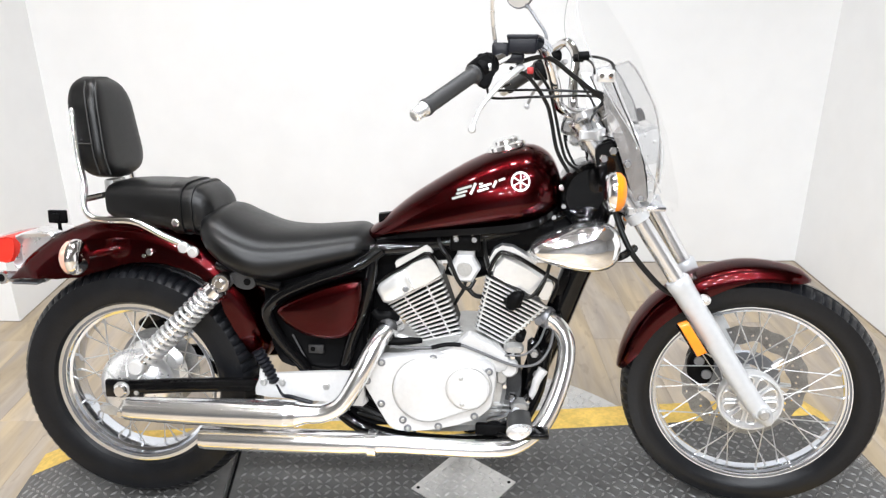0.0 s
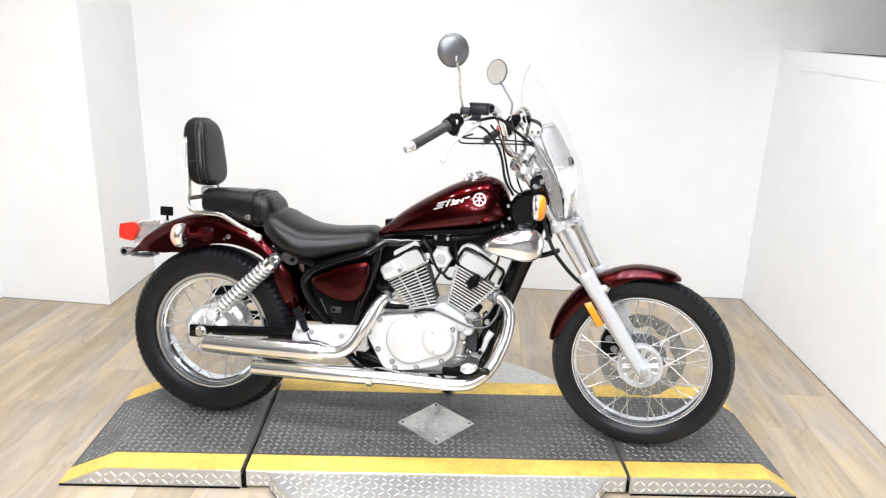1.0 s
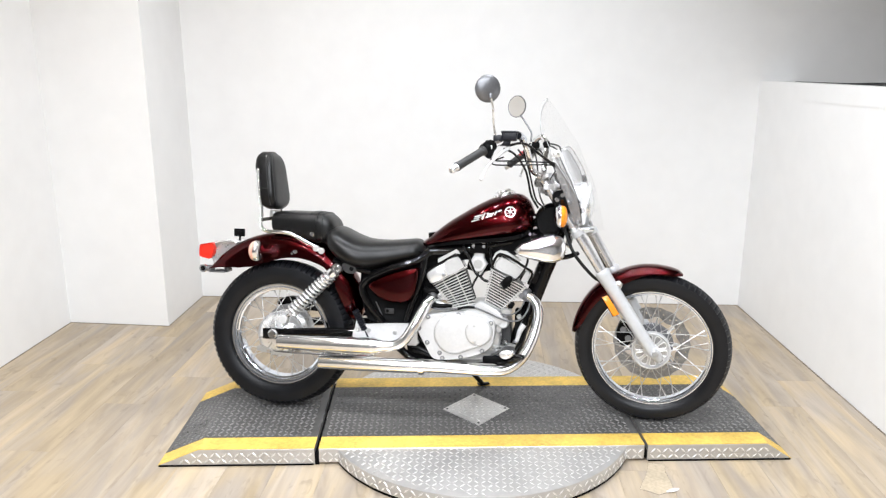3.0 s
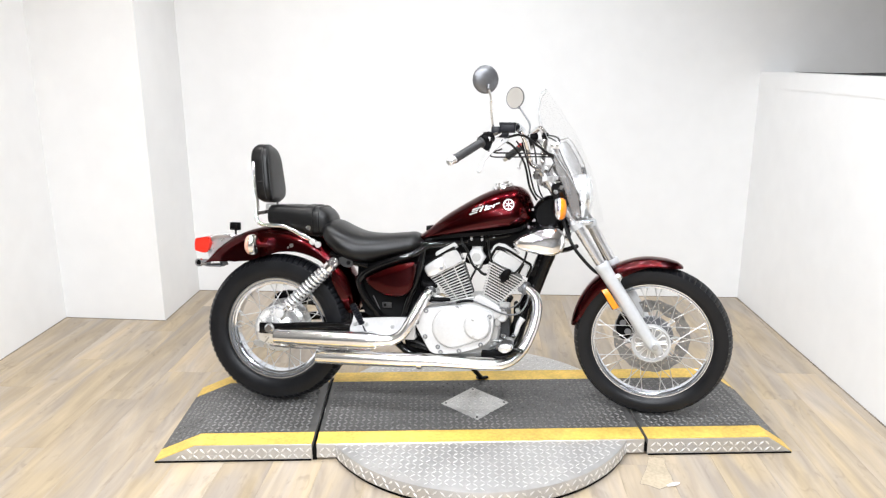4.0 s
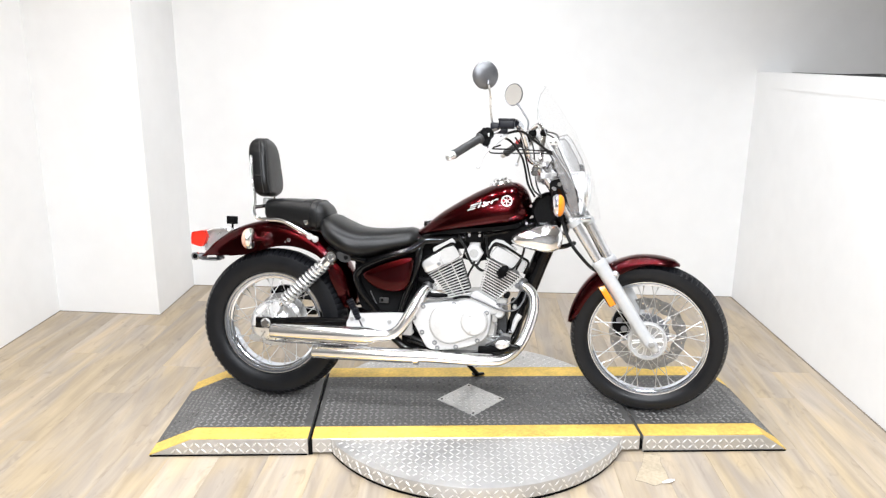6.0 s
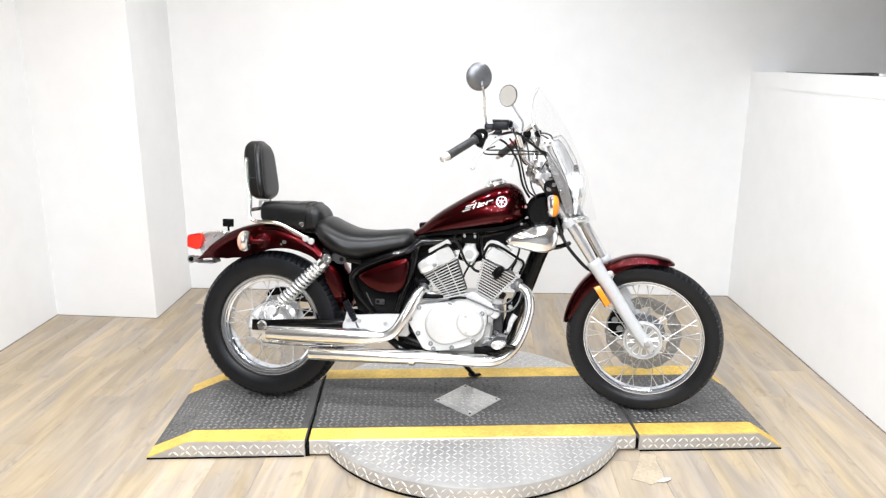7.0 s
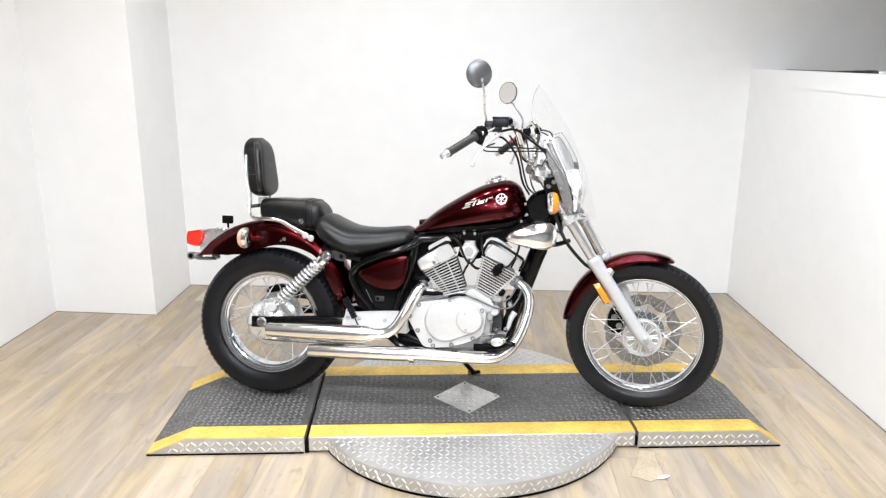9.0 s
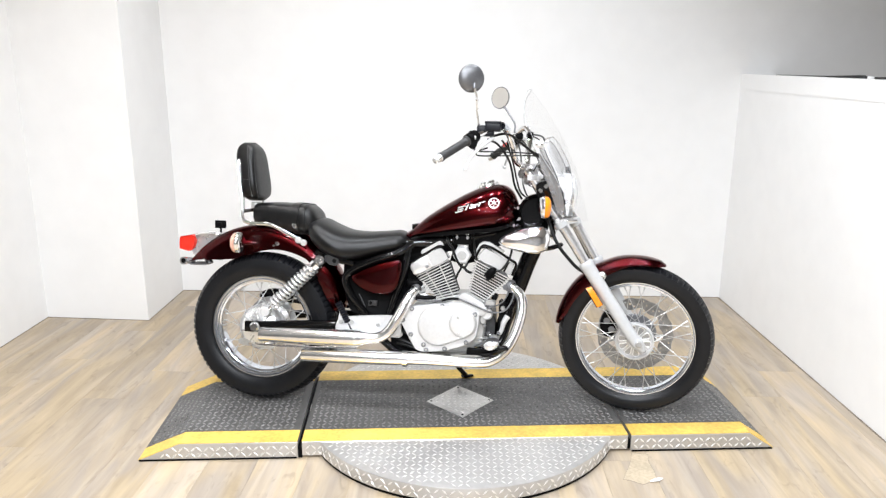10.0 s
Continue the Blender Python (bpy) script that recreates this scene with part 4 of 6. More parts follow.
        rings.append([on_tank(*a, -0.002), on_tank(*a, off), on_tank(*b, off), on_tank(*b, -0.002)])
    loft(bm, rings)


ring = [(EX + 0.0185 * math.cos(radians(a)), EZ + 0.0185 * math.sin(radians(a))) for a in range(0, 361, 15)]
tank_bar(em, ring, 0.0040)
for a in range(30, 390, 60):
    c, s = math.cos(radians(a)), math.sin(radians(a))
    tank_bar(em, [(EX, EZ), (EX + 0.017 * c, EZ + 0.017 * s)], 0.0024)
part("emblem", em, EMBLEM, tank, "plain silver ring emblem")
BX, BZ, SL = 0.7735, 0.7735, 0.335


def base(u, v):
    return (BX + u + 0.45 * v, BZ + SL * u + v)


for stroke, wide in (([(0.001, 0.003), (0.030, 0.003)], 0.0060), ([(0.006, 0.0115), (0.030, 0.0115)], 0.0056), ([(0.004, 0.020), (0.036, 0.020)], 0.0062), ([(0.042, 0.001), (0.0425, 0.024)], 0.0072), ([(0.052, 0.0185), (0.060, 0.0185)], 0.0045),
                     ([(0.056, 0.0030), (0.080, 0.0030)], 0.0060), ([(0.056, 0.0115), (0.082, 0.0115)], 0.0056), ([(0.090, 0.001), (0.0905, 0.0150)], 0.0070), ([(0.096, 0.0130), (0.110, 0.0135)], 0.0056)):
    lt = bmesh.new()
    tank_bar(lt, [base(*q) for q in stroke], wide * 0.8)
    part("lettering_bar", lt, EMBLEM, tank, "plain slanted silver bar")

# rider seat
S_TOP = smooth_table([(0.196, 0.716), (0.215, 0.736), (0.248, 0.736), (0.290, 0.716), (0.352, 0.694), (0.433, 0.689), (0.512, 0.695), (0.558, 0.697), (0.594, 0.674)])
S_BOT = smooth_table([(0.196, 0.690), (0.215, 0.645), (0.237, 0.617), (0.277, 0.590), (0.336, 0.570), (0.393, 0.568), (0.470, 0.590), (0.556, 0.614), (0.594, 0.634)])
S_WID = smooth_table([(0.196, 0.085), (0.215, 0.128), (0.248, 0.148), (0.300, 0.158), (0.352, 0.152), (0.433, 0.124), (0.512, 0.108), (0.556, 0.102), (0.594, 0.078)])


def cushion(bm, top, bot, wid, p, dish=0.0, n=96, steps=60, share=0.5):
    x0, x1 = top[0][0], top[-1][0]
    rings = []
    for k in range(steps + 1):
        x = x0 + (x1 - x0) * (0.5 - 0.5 * math.cos(math.pi * k / steps))
        zt, zb, w = interp(x, top), interp(x, bot), interp(x, wid)
        zc = zb + share * (zt - zb)
        ring = super_ring(x, zc, w, zt - zc, zc - zb, p, n)
        rings.append([(a, b, c - dish * max(0, 1 - (b / (0.8 * w)) ** 2) * (1 if c > zc else 0)) for a, b, c in ring])
    return loft(bm, rings)


seat = part("seat", cushion(bmesh.new(), S_TOP, S_BOT, S_WID, 2.3, 0.0, share=0.42), LEATHER, bike, "black vinyl rider seat", 60)
P_TOP = smooth_table([(-0.030, 0.776), (-0.026, 0.786), (-0.014, 0.793), (0.063, 0.796), (0.146, 0.792), (0.187, 0.788), (0.216, 0.766), (0.234, 0.728)])
P_BOT = smooth_table([(-0.030, 0.728), (-0.026, 0.716), (-0.014, 0.706), (0.034, 0.692), (0.104, 0.682), (0.164, 0.674), (0.210, 0.676), (0.234, 0.690)])
P_WID = smooth_table([(-0.030, 0.074), (-0.026, 0.084), (-0.014, 0.090), (0.063, 0.095), (0.146, 0.097), (0.187, 0.096), (0.216, 0.086), (0.234, 0.06)])
pillion = part("pillion_seat", cushion(bmesh.new(), P_TOP, P_BOT, P_WID, 3.6, 0.0, share=0.5), LEATHER, bike, "black vinyl passenger seat with a strap", 60)
st = bmesh.new()
for x0, x1, off in ((0.132, 0.160, 0.0045), (0.180, 0.185, 0.004)):
    rows = []
    for x in (x0, x1):
        zt, zb, w = interp(x, P_TOP), interp(x, P_BOT), interp(x, P_WID)
        zc = zb + 0.5 * (zt - zb)
        o = super_ring(x, zc, w + off, zt - zc + off, zc - zb + off, 3.6, 72)
        rows.append(o)
    loft(st, rows)
part("strap", st, LEATHER, pillion, "black strap with a chrome stud", 60)
bolt("stud", (0.1455, -0.098, 0.708), (0, -1, 0), 0.010, pillion, CHROME, 0.006)

# backrest pad and chrome bar
bp_rows = []
for k in range(25):
    u = k / 24
    z = 0.800 + 0.232 * (0.5 - 0.5 * math.cos(math.pi * u))
    v = (z - 0.916) / 0.116
    lean = -0.030 * (z - 0.80) / 0.23
    edge = max(0.02, 1 - abs(v) ** 6) ** 0.3
    wtop = interp(z, [(0.80, 0.094), (0.86, 0.098), (0.97, 0.088), (1.033, 0.064)])
    hx = 0.040 * max(0.25, (1 - abs(v) ** 6)) ** 0.5
    cx = -0.040 + lean
    ring = []
    for j in range(36):
        a = 2 * math.pi * j / 36
        c, s = math.cos(a), math.sin(a)
        ring.append((cx + hx * math.copysign(abs(c) ** 0.42, c), wtop * edge * math.copysign(abs(s) ** 0.34, s), z))
    bp_rows.append(ring)
pad = part("backrest", loft(bmesh.new(), bp_rows), LEATHER, bike, "upright black vinyl passenger backrest pad", 60)
sm = bmesh.new()
for x in (0.004, -0.022):
    tube(sm, [(x - 0.004, -0.0965, 0.815), (x - 0.012, -0.1005, 0.86), (x - 0.020, -0.0955, 0.93), (x - 0.027, -0.088, 0.99), (x - 0.032, -0.072, 1.020)], 0.0016, 6, 5)
tube(sm, [(-0.088, -0.070, 0.885), (-0.078, -0.094, 0.884), (-0.05, -0.1005, 0.884), (-0.034, -0.101, 0.884)], 0.002, 6, 4)
part("piping", sm, SEAM, pad, "raised stitched seams")
sb = bmesh.new()
tube(sb, [(-0.086, -0.07, 0.965), (-0.080, -0.092, 0.945), (-0.072, -0.100, 0.86), (-0.058, -0.108, 0.790), (-0.060, -0.116, 0.745), (-0.044, -0.117, 0.720), (0.0, -0.115, 0.714), (0.058, -0.113, 0.710), (0.118, -0.112, 0.681), (0.167, -0.110, 0.658), (0.190, -0.108, 0.646)], [0.007] * 6 + [0.008] * 5, 10, 5)
tube(sb, [(-0.086, 0.07, 0.965), (-0.080, 0.092, 0.945), (-0.072, 0.100, 0.86), (-0.058, 0.108, 0.790), (-0.060, 0.116, 0.745), (-0.044, 0.117, 0.720), (0.0, 0.115, 0.714), (0.058, 0.113, 0.710), (0.118, 0.112, 0.681), (0.190, 0.108, 0.646)], 0.0075, 10, 5)
tube(sb, [(-0.086, -0.07, 0.965), (-0.090, 0, 0.975), (-0.086, 0.07, 0.965)], 0.007, 10, 4)
tube(sb, [(-0.058, -0.114, 0.760), (-0.030, -0.06, 0.765), (-0.030, 0.06, 0.765), (-0.058, 0.114, 0.760)], 0.007, 8, 3)
bar = part("backrest_bar", sb, CHROME, bike, "chrome tube backrest frame")
br = bmesh.new()
for x, z in ((-0.045, 0.775), (-0.030, 0.758)):
    box(br, x - 0.012, x + 0.012, -0.03, 0.03, z - 0.02, z + 0.02, bevel=0.004)
part("bar_clamp", br, CAST, bar)
for x, z in ((0.168, 0.655), (0.190, 0.645)):
    bolt("bar_bolt", (x, -0.116, z), (0, -1, 0), 0.0125, bar, BRIGHT_PAINT, 0.010)

# side cover
SIDE = [(0.385, 0.519), (0.409, 0.540), (0.475, 0.569), (0.530, 0.586), (0.568, 0.594), (0.579, 0.582), (0.575, 0.530), (0.560, 0.482), (0.527, 0.460), (0.462, 0.463), (0.417, 0.484)]
for side in (-1, 1):
    part("side_cover", pillow_bm(SIDE, [(side * 0.10, 0.97), (side * 0.140, 1.0), (side * 0.149, 0.985), (side * 0.154, 0.94), (side * 0.157, 0.80), (side * 0.159, 0.4), (side * 0.159, 0.1)], 4), MAROON, bike, "glossy maroon side cover", 50)
shock_lug = part("shock_lug", pillow_bm([(0.272, 0.596), (0.300, 0.602), (0.323, 0.592), (0.332, 0.573), (0.316, 0.560), (0.286, 0.566)], [(-0.106, 0.95), (-0.116, 1.0), (-0.120, 0.95)], 3), FIN_BODY, bike, "dark cast lug at the top of the shock absorber")
# flat black disc in place of the hole's shaded inside
part("lug_hole", lathe_bm([(0, 0.0085), (-0.001, 0.0085), (-0.001, 0)], (0.312, -0.1200, 0.579), (0, 1, 0), 14), DARK, shock_lug)
part("battery_strap", tube_bm([(0.408, -0.106, 0.452), (0.424, -0.106, 0.420), (0.440, -0.106, 0.386)], 0.0022, 6, 2), GREY_CABLE, bike, "thin metal strap")
# dark tray, battery box and inner guard between the frame tubes
ib = pillow_bm([(0.35, 0.60), (0.40, 0.615), (0.58, 0.655), (0.600, 0.62), (0.580, 0.44), (0.560, 0.37), (0.40, 0.37), (0.362, 0.41), (0.345, 0.50)], [(-0.085, 0.9), (-0.095, 1.0), (0.095, 1.0), (0.085, 0.9)], 3)
part("battery_box", ib, DARK, bike, "black battery box and inner panels")
part("inner_guard", pillow_bm([(0.575, 0.445), (0.580, 0.600), (0.600, 0.655), (0.700, 0.668), (0.690, 0.610), (0.645, 0.560), (0.635, 0.480), (0.625, 0.445)], [(-0.052, 0.95), (-0.060, 1.0), (0.06, 1.0), (0.065, 0.9)], 2), DARK, bike, "black inner guard behind the rear cylinder")
# second black filler block, towards the steering head
part("under_tank_filler", pillow_bm([(0.690, 0.640), (0.690, 0.685), (0.960, 0.715), (1.050, 0.740), (1.040, 0.690), (0.980, 0.672), (0.880, 0.655), (0.760, 0.645)], [(-0.050, 0.9), (-0.058, 1.0), (0.058, 1.0), (0.05, 0.9)], 2), DARK, bike, "black filler block under the tank")
plate = part("relay_plate", box_bm(0.444, 0.480, -0.106, -0.099, 0.407, 0.428, bevel=0.002), GRIP, bike, "small dull metal plate")
# hole shown by a black disc that carries its shade
part("plate_hole", lathe_bm([(0, 0.006), (-0.0006, 0.006), (-0.0006, 0)], (0.455, -0.1062, 0.418), (0, 1, 0), 12), DARK, plate)
part("frame_stay", tube_bm([(0.425, -0.112, 0.392), (0.450, -0.108, 0.374), (0.490, -0.106, 0.368), (0.526, -0.10, 0.372)], 0.008, 8, 4), BLACK, bike, "glossy black frame stay")

# frame
DOWN = [(1.100, 0, 0.74), (1.075, -0.01, 0.640), (1.054, -0.01, 0.585), (1.017, -0.01, 0.477), (0.977, -0.01, 0.362), (0.951, -0.02, 0.300), (0.928, -0.03, 0.26)]
fr = bmesh.new()
for s in (-1, 1):
    tube(fr, [(0.615, s * 0.09, 0.655), (0.560, s * 0.105, 0.617), (0.475, s * 0.112, 0.587), (0.405, s * 0.116, 0.557), (0.372, s * 0.12, 0.535), (0.356, s * 0.12, 0.505), (0.385, s * 0.118, 0.440), (0.425, s * 0.112, 0.390), (0.458, s * 0.11, 0.345)], 0.0155, 12, 5)
    tube(fr, [(0.600, s * 0.09, 0.655), (0.592, s * 0.098, 0.60), (0.572, s * 0.10, 0.51), (0.546, s * 0.10, 0.44), (0.524, s * 0.10, 0.36), (0.51, s * 0.10, 0.30)], 0.0145, 12, 4)
    tube(fr, [(0.235, s * 0.095, 0.612), (0.31, s * 0.105, 0.585), (0.39, s * 0.118, 0.568)], 0.012, 10, 3)
    tube(fr, [(0.590, s * 0.080, 0.650), (0.70, s * 0.075, 0.662), (0.90, s * 0.055, 0.695), (1.06, s * 0.03, 0.75)], 0.015, 12, 4)
    tube(fr, [(0.50, s * 0.10, 0.275), (0.58, s * 0.11, 0.225), (0.75, s * 0.115, 0.205), (0.90, s * 0.10, 0.215), (0.97, s * 0.07, 0.30), (0.995, s * 0.05, 0.42)], 0.015, 12, 5)
tube(fr, [(0.60, 0, 0.70), (0.85, 0, 0.74), (1.06, 0, 0.80)], 0.024, 12, 3)
tube(fr, DOWN, [0.034, 0.034, 0.034, 0.033, 0.030, 0.026, 0.020], 14, 3)
tube(fr, [(1.075, 0, 0.852), (1.13, 0, 0.735)], 0.034, 18, 0)
frame_ob = part("frame", fr, BLACK, bike, "glossy black tube frame")
nb = pillow_bm([(1.010, 0.770), (1.030, 0.832), (1.080, 0.856), (1.118, 0.840), (1.125, 0.790), (1.090, 0.720), (1.040, 0.715)], [(-0.060, 0.75), (-0.078, 0.95), (-0.07, 1.0), (0.07, 1.0), (0.078, 0.95), (0.06, 0.75)], 3)
part("head_cover", nb, BLACK, frame_ob, "glossy black cover at the steering head", 50)
for x, z in ((1.012, 0.800), (1.018, 0.760), (0.998, 0.735)):
    bolt("cover_bolt", (x, -0.082, z), (0, -1, 0), 0.007, frame_ob, CHROME, 0.006)

# swing arm
sw = bmesh.new()
for s in (-1, 1):
    tube(sw, [(0.020, s * 0.122, 0.312), (0.15, s * 0.120, 0.322), (0.33, s * 0.118, 0.330), (0.50, s * 0.11, 0.335)], [0.018, 0.0175, 0.0165, 0.0165], 14, 3)
    box(sw, -0.046, 0.045, s * 0.122 - 0.008, s * 0.122 + 0.008, 0.287, 0.330, bevel=0.004)
arm = part("swing_arm", sw, BLACK, bike, "glossy black swing arm")
for s in (-1, 1):
    bolt("axle_nut", (-0.003, s * 0.131, 0.309), (0, s, 0), 0.0165, arm, CHROME, 0.014)
    part("washer", lathe_bm([(0, 0.02), (s * 0.003, 0.02), (s * 0.003, 0)], (-0.003, s * 0.130, 0.309), (0, 1, 0), 20), CAST, arm)
bolt("adjuster", (0.036, -0.131, 0.305), (0, -1, 0), 0.007, arm, CAST, 0.010)
# chain guard seen through the wheel, far side
part("chain_guard", pillow_bm([(-0.06, 0.41), (0.0, 0.43), (0.10, 0.41), (0.30, 0.38), (0.30, 0.355), (0.10, 0.37), (-0.05, 0.385)], [(0.085, 0.97), (0.09, 1.0), (0.105, 1.0), (0.108, 0.97)], 3), BLACK, bike, "black chain guard")
# brake rod and lever at the hub
rd = bmesh.new()
tube(rd, [(-0.025, -0.092, 0.235), (0.02, -0.098, 0.232), (0.12, -0.10, 0.23), (0.40, -0.10, 0.235)], 0.004, 6, 3)
tube(rd, [(-0.028, -0.085, 0.285), (-0.030, -0.09, 0.232)], 0.008, 8, 0)
bolt_at = (-0.030, -0.094, 0.232)
part("brake_arm", pillow_bm([(-0.085, 0.244), (-0.070, 0.252), (-0.018, 0.246), (0.030, 0.238), (0.060, 0.225), (0.058, 0.213), (0.020, 0.214), (-0.030, 0.222), (-0.075, 0.228)], [(-0.086, 1.0), (-0.094, 1.0), (-0.097, 0.93)], 3), CAST, bike, "cast brake torque arm")
part("brake_rod", rd, CHROME, bike, "chrome rear brake rod")
bolt("rod_nut", bolt_at, (0, -1, 0), 0.011, bike, CHROME, 0.012)

# shock absorbers
TOPS, FEET = Vector((0.262, 0, 0.582)), Vector((0.045, 0, 0.372))
for s in (-1, 1):
    y = s * 0.138
    a, b = TOPS + Vector((0, y, 0)), FEET + Vector((0, y, 0))
    ax = (b - a).normalized()
    shock = part("shock_absorber", tube_bm([a + ax * 0.02, a + ax * 0.10, a + ax * 0.105, b - ax * 0.02], [0.018, 0.018, 0.011, 0.011], 14, 1), CHROME, bike, "chrome rear shock absorber")
    coil = bmesh.new()
    side_v, up_v = Vector((0, 1, 0)), ax.cross(Vector((0, 1, 0)))
    turns, span = 13.5, (b - a).length - 0.080
    pts = []
    for k in range(int(turns * 14) + 1):
        u = k / (turns * 14)
        an = 2 * math.pi * turns * u
        pts.append(a + ax * (0.040 + span * u) + 0.0235 * (math.cos(an) * side_v + math.sin(an) * up_v))
    tube(coil, pts, 0.0043, 8, 0)
    part("spring", coil, POLISHED, shock, "chrome coil spring")
    part("upper_mount", lathe_bm([(-0.016, 0.0), (-0.016, 0.019), (-0.012, 0.022), (0.012, 0.022), (0.016, 0.019), (0.016, 0.0)], a, (0, 1, 0), 22), CHROME, shock)
    part("spring_cap", lathe_bm([(0.012, 0.014), (0.018, 0.025), (0.036, 0.025), (0.038, 0.016)], a, ax, 22), CHROME, shock)
    part("lower_mount", lathe_bm([(-0.014, 0.0), (-0.014, 0.016), (-0.010, 0.019), (0.010, 0.019), (0.014, 0.016), (0.014, 0.0)], b, (0, 1, 0), 22), SILVER, shock)
    bolt("mount_nut", a + Vector((0, s * 0.016, 0)), (0, s, 0), 0.012, shock, CHROME, 0.008)

# ribbed brake switch boot
boot = bmesh.new()
b0, b1 = Vector((0.330, -0.128, 0.420)), Vector((0.374, -0.132, 0.340))
bx = (b1 - b0).normalized()
prof = []
for k in range(9):
    prof += [((b1 - b0).length * k / 9, 0.0155), ((b1 - b0).length * (k + 0.5) / 9, 0.0115)]
lathe(boot, [(0, 0)] + prof + [((b1 - b0).length, 0.0)], b0, bx, 14)
tube(boot, [b1, b1 + bx * 0.03, Vector((0.41, -0.14, 0.312)), Vector((0.46, -0.142, 0.300))], 0.005, 8, 3)
part("brake_switch_boot", boot, RESERVOIR, bike, "black ribbed rubber boot")

# silver frame bracket under the side cover
part("frame_bracket", pillow_bm([(0.322, 0.312), (0.332, 0.352), (0.337, 0.388), (0.349, 0.392), (0.360, 0.368), (0.420, 0.371), (0.575, 0.378), (0.580, 0.345), (0.578, 0.300), (0.540, 0.294), (0.50, 0.30), (0.40, 0.305)], [(-0.128, 1.0), (-0.134, 0.99), (-0.136, 0.97)], 2), SILVER, bike, "silver painted frame bracket")
part("pivot_plate", pillow_bm([(0.500, 0.345), (0.566, 0.345), (0.586, 0.302), (0.574, 0.290), (0.500, 0.292)], [(-0.118, 1.0), (-0.127, 1.0), (-0.129, 0.97)], 0), SILVER, bike, "silver pivot plate")
bolt("pivot_bolt", (0.548, -0.129, 0.318), (0, -1, 0), 0.011, bike, CAST, 0.006)
for x, z in ((0.345, 0.345), (0.388, 0.345), (0.492, 0.340)):
    bolt("bracket_bolt", (x, -0.135, z), (0, -1, 0), 0.009, bike, CAST, 0.006)

# exhausts
def muffler(path, radii, label):
    return part("exhaust_pipe", tube_bm(path, radii, 24, 6), PIPE_CHROME, bike, label, 50)


up = muffler([(0.050, -0.196, 0.2935), (0.056, -0.196, 0.2935), (0.20, -0.197, 0.2935), (0.34, -0.198, 0.294), (0.42, -0.198, 0.296), (0.458, -0.198, 0.299), (0.500, -0.196, 0.302), (0.540, -0.192, 0.325), (0.575, -0.182, 0.380), (0.604, -0.160, 0.436), (0.624, -0.130, 0.466), (0.650, -0.085, 0.478)],
             [0.0245, 0.0265, 0.030, 0.0330, 0.0320, 0.0225, 0.0205, 0.0205, 0.0205, 0.0205, 0.0205, 0.0205], "upper chrome exhaust silencer and pipe")
lo = muffler([(0.208, -0.172, 0.217), (0.214, -0.172, 0.217), (0.34, -0.173, 0.219), (0.50, -0.174, 0.2205), (0.575, -0.174, 0.2215), (0.640, -0.174, 0.2220), (0.76, -0.173, 0.2200), (0.860, -0.170, 0.2190), (0.925, -0.158, 0.2240), (0.980, -0.140, 0.262), (1.014, -0.115, 0.320), (1.036, -0.090, 0.395), (1.036, -0.075, 0.450), (1.012, -0.065, 0.485), (0.985, -0.06, 0.500)],
             [0.0245, 0.0262, 0.0275, 0.0275, 0.0265, 0.0215] + [0.0205] * 9, "lower chrome exhaust silencer and pipe")
# black discs stand in for the shade inside the pipe ends
for ob, x, y, z, r in ((up, 0.049, -0.196, 0.2935, 0.018), (lo, 0.207, -0.172, 0.217, 0.019)):
    part("outlet", lathe_bm([(0, r), (-0.0015, r), (-0.0015, 0)], (x, y, z), (1, 0, 0), 20), DARK, ob)
part("heat_shield", tube_bm([(0.215, -0.1765, 0.2185), (0.36, -0.1785, 0.2200), (0.555, -0.1785, 0.2215)], [0.0262, 0.0268, 0.0258], 20, 2), PIPE_CHROME, lo, "chrome heat shield")
part("heat_shield", tube_bm([(0.058, -0.2005, 0.2945), (0.20, -0.2025, 0.2945), (0.415, -0.2030, 0.2960)], [0.0258, 0.0290, 0.0308], 20, 2), PIPE_CHROME, up, "chrome heat shield")
for x in (0.43, 0.605):
    part("clamp", lathe_bm([(-0.009, 0.0285), (-0.009, 0.0315), (0.009, 0.0315), (0.009, 0.0285)], (x, -0.174 if x > 0.5 else -0.198, 0.2218 if x > 0.5 else 0.2962), (1, 0, 0.02), 24, True), PIPE_CHROME, lo if x > 0.5 else up)

# engine
cc = bmesh.new()
pillow(cc, [(0.600, 0.395), (0.690, 0.430), (0.800, 0.455), (0.880, 0.440), (0.900, 0.400), (0.902, 0.330), (0.885, 0.275), (0.840, 0.240), (0.700, 0.232), (0.650, 0.260), (0.600, 0.340)], [(-0.105, 0.94), (-0.120, 1.0), (0.110, 1.0), (0.13, 0.9)], 3)
engine = part("engine", cc, CAST, bike, "silver air-cooled V-twin engine", 50)
COVER = [(0.592, 0.412), (0.582, 0.388), (0.579, 0.364), (0.604, 0.316), (0.630, 0.270), (0.645, 0.252), (0.674, 0.2455), (0.748, 0.2535), (0.825, 0.2767), (0.866, 0.306), (0.877, 0.342), (0.880, 0.386), (0.868, 0.4125), (0.816, 0.4265), (0.735, 0.4320), (0.660, 0.4230), (0.615, 0.4190)]
cover = part("crankcase_cover", pillow_bm(COVER, [(-0.118, 1.0), (-0.148, 1.0), (-0.153, 0.994), (-0.156, 0.978)], 3), SILVER, engine, "silver painted crankcase cover", 35)


def hull_ring(circles, n=72):
    """The outline round several circles (x, z, r), as support points by angle."""
    ring = []
    for k in range(n):
        c, s = math.cos(2 * math.pi * k / n), math.sin(2 * math.pi * k / n)
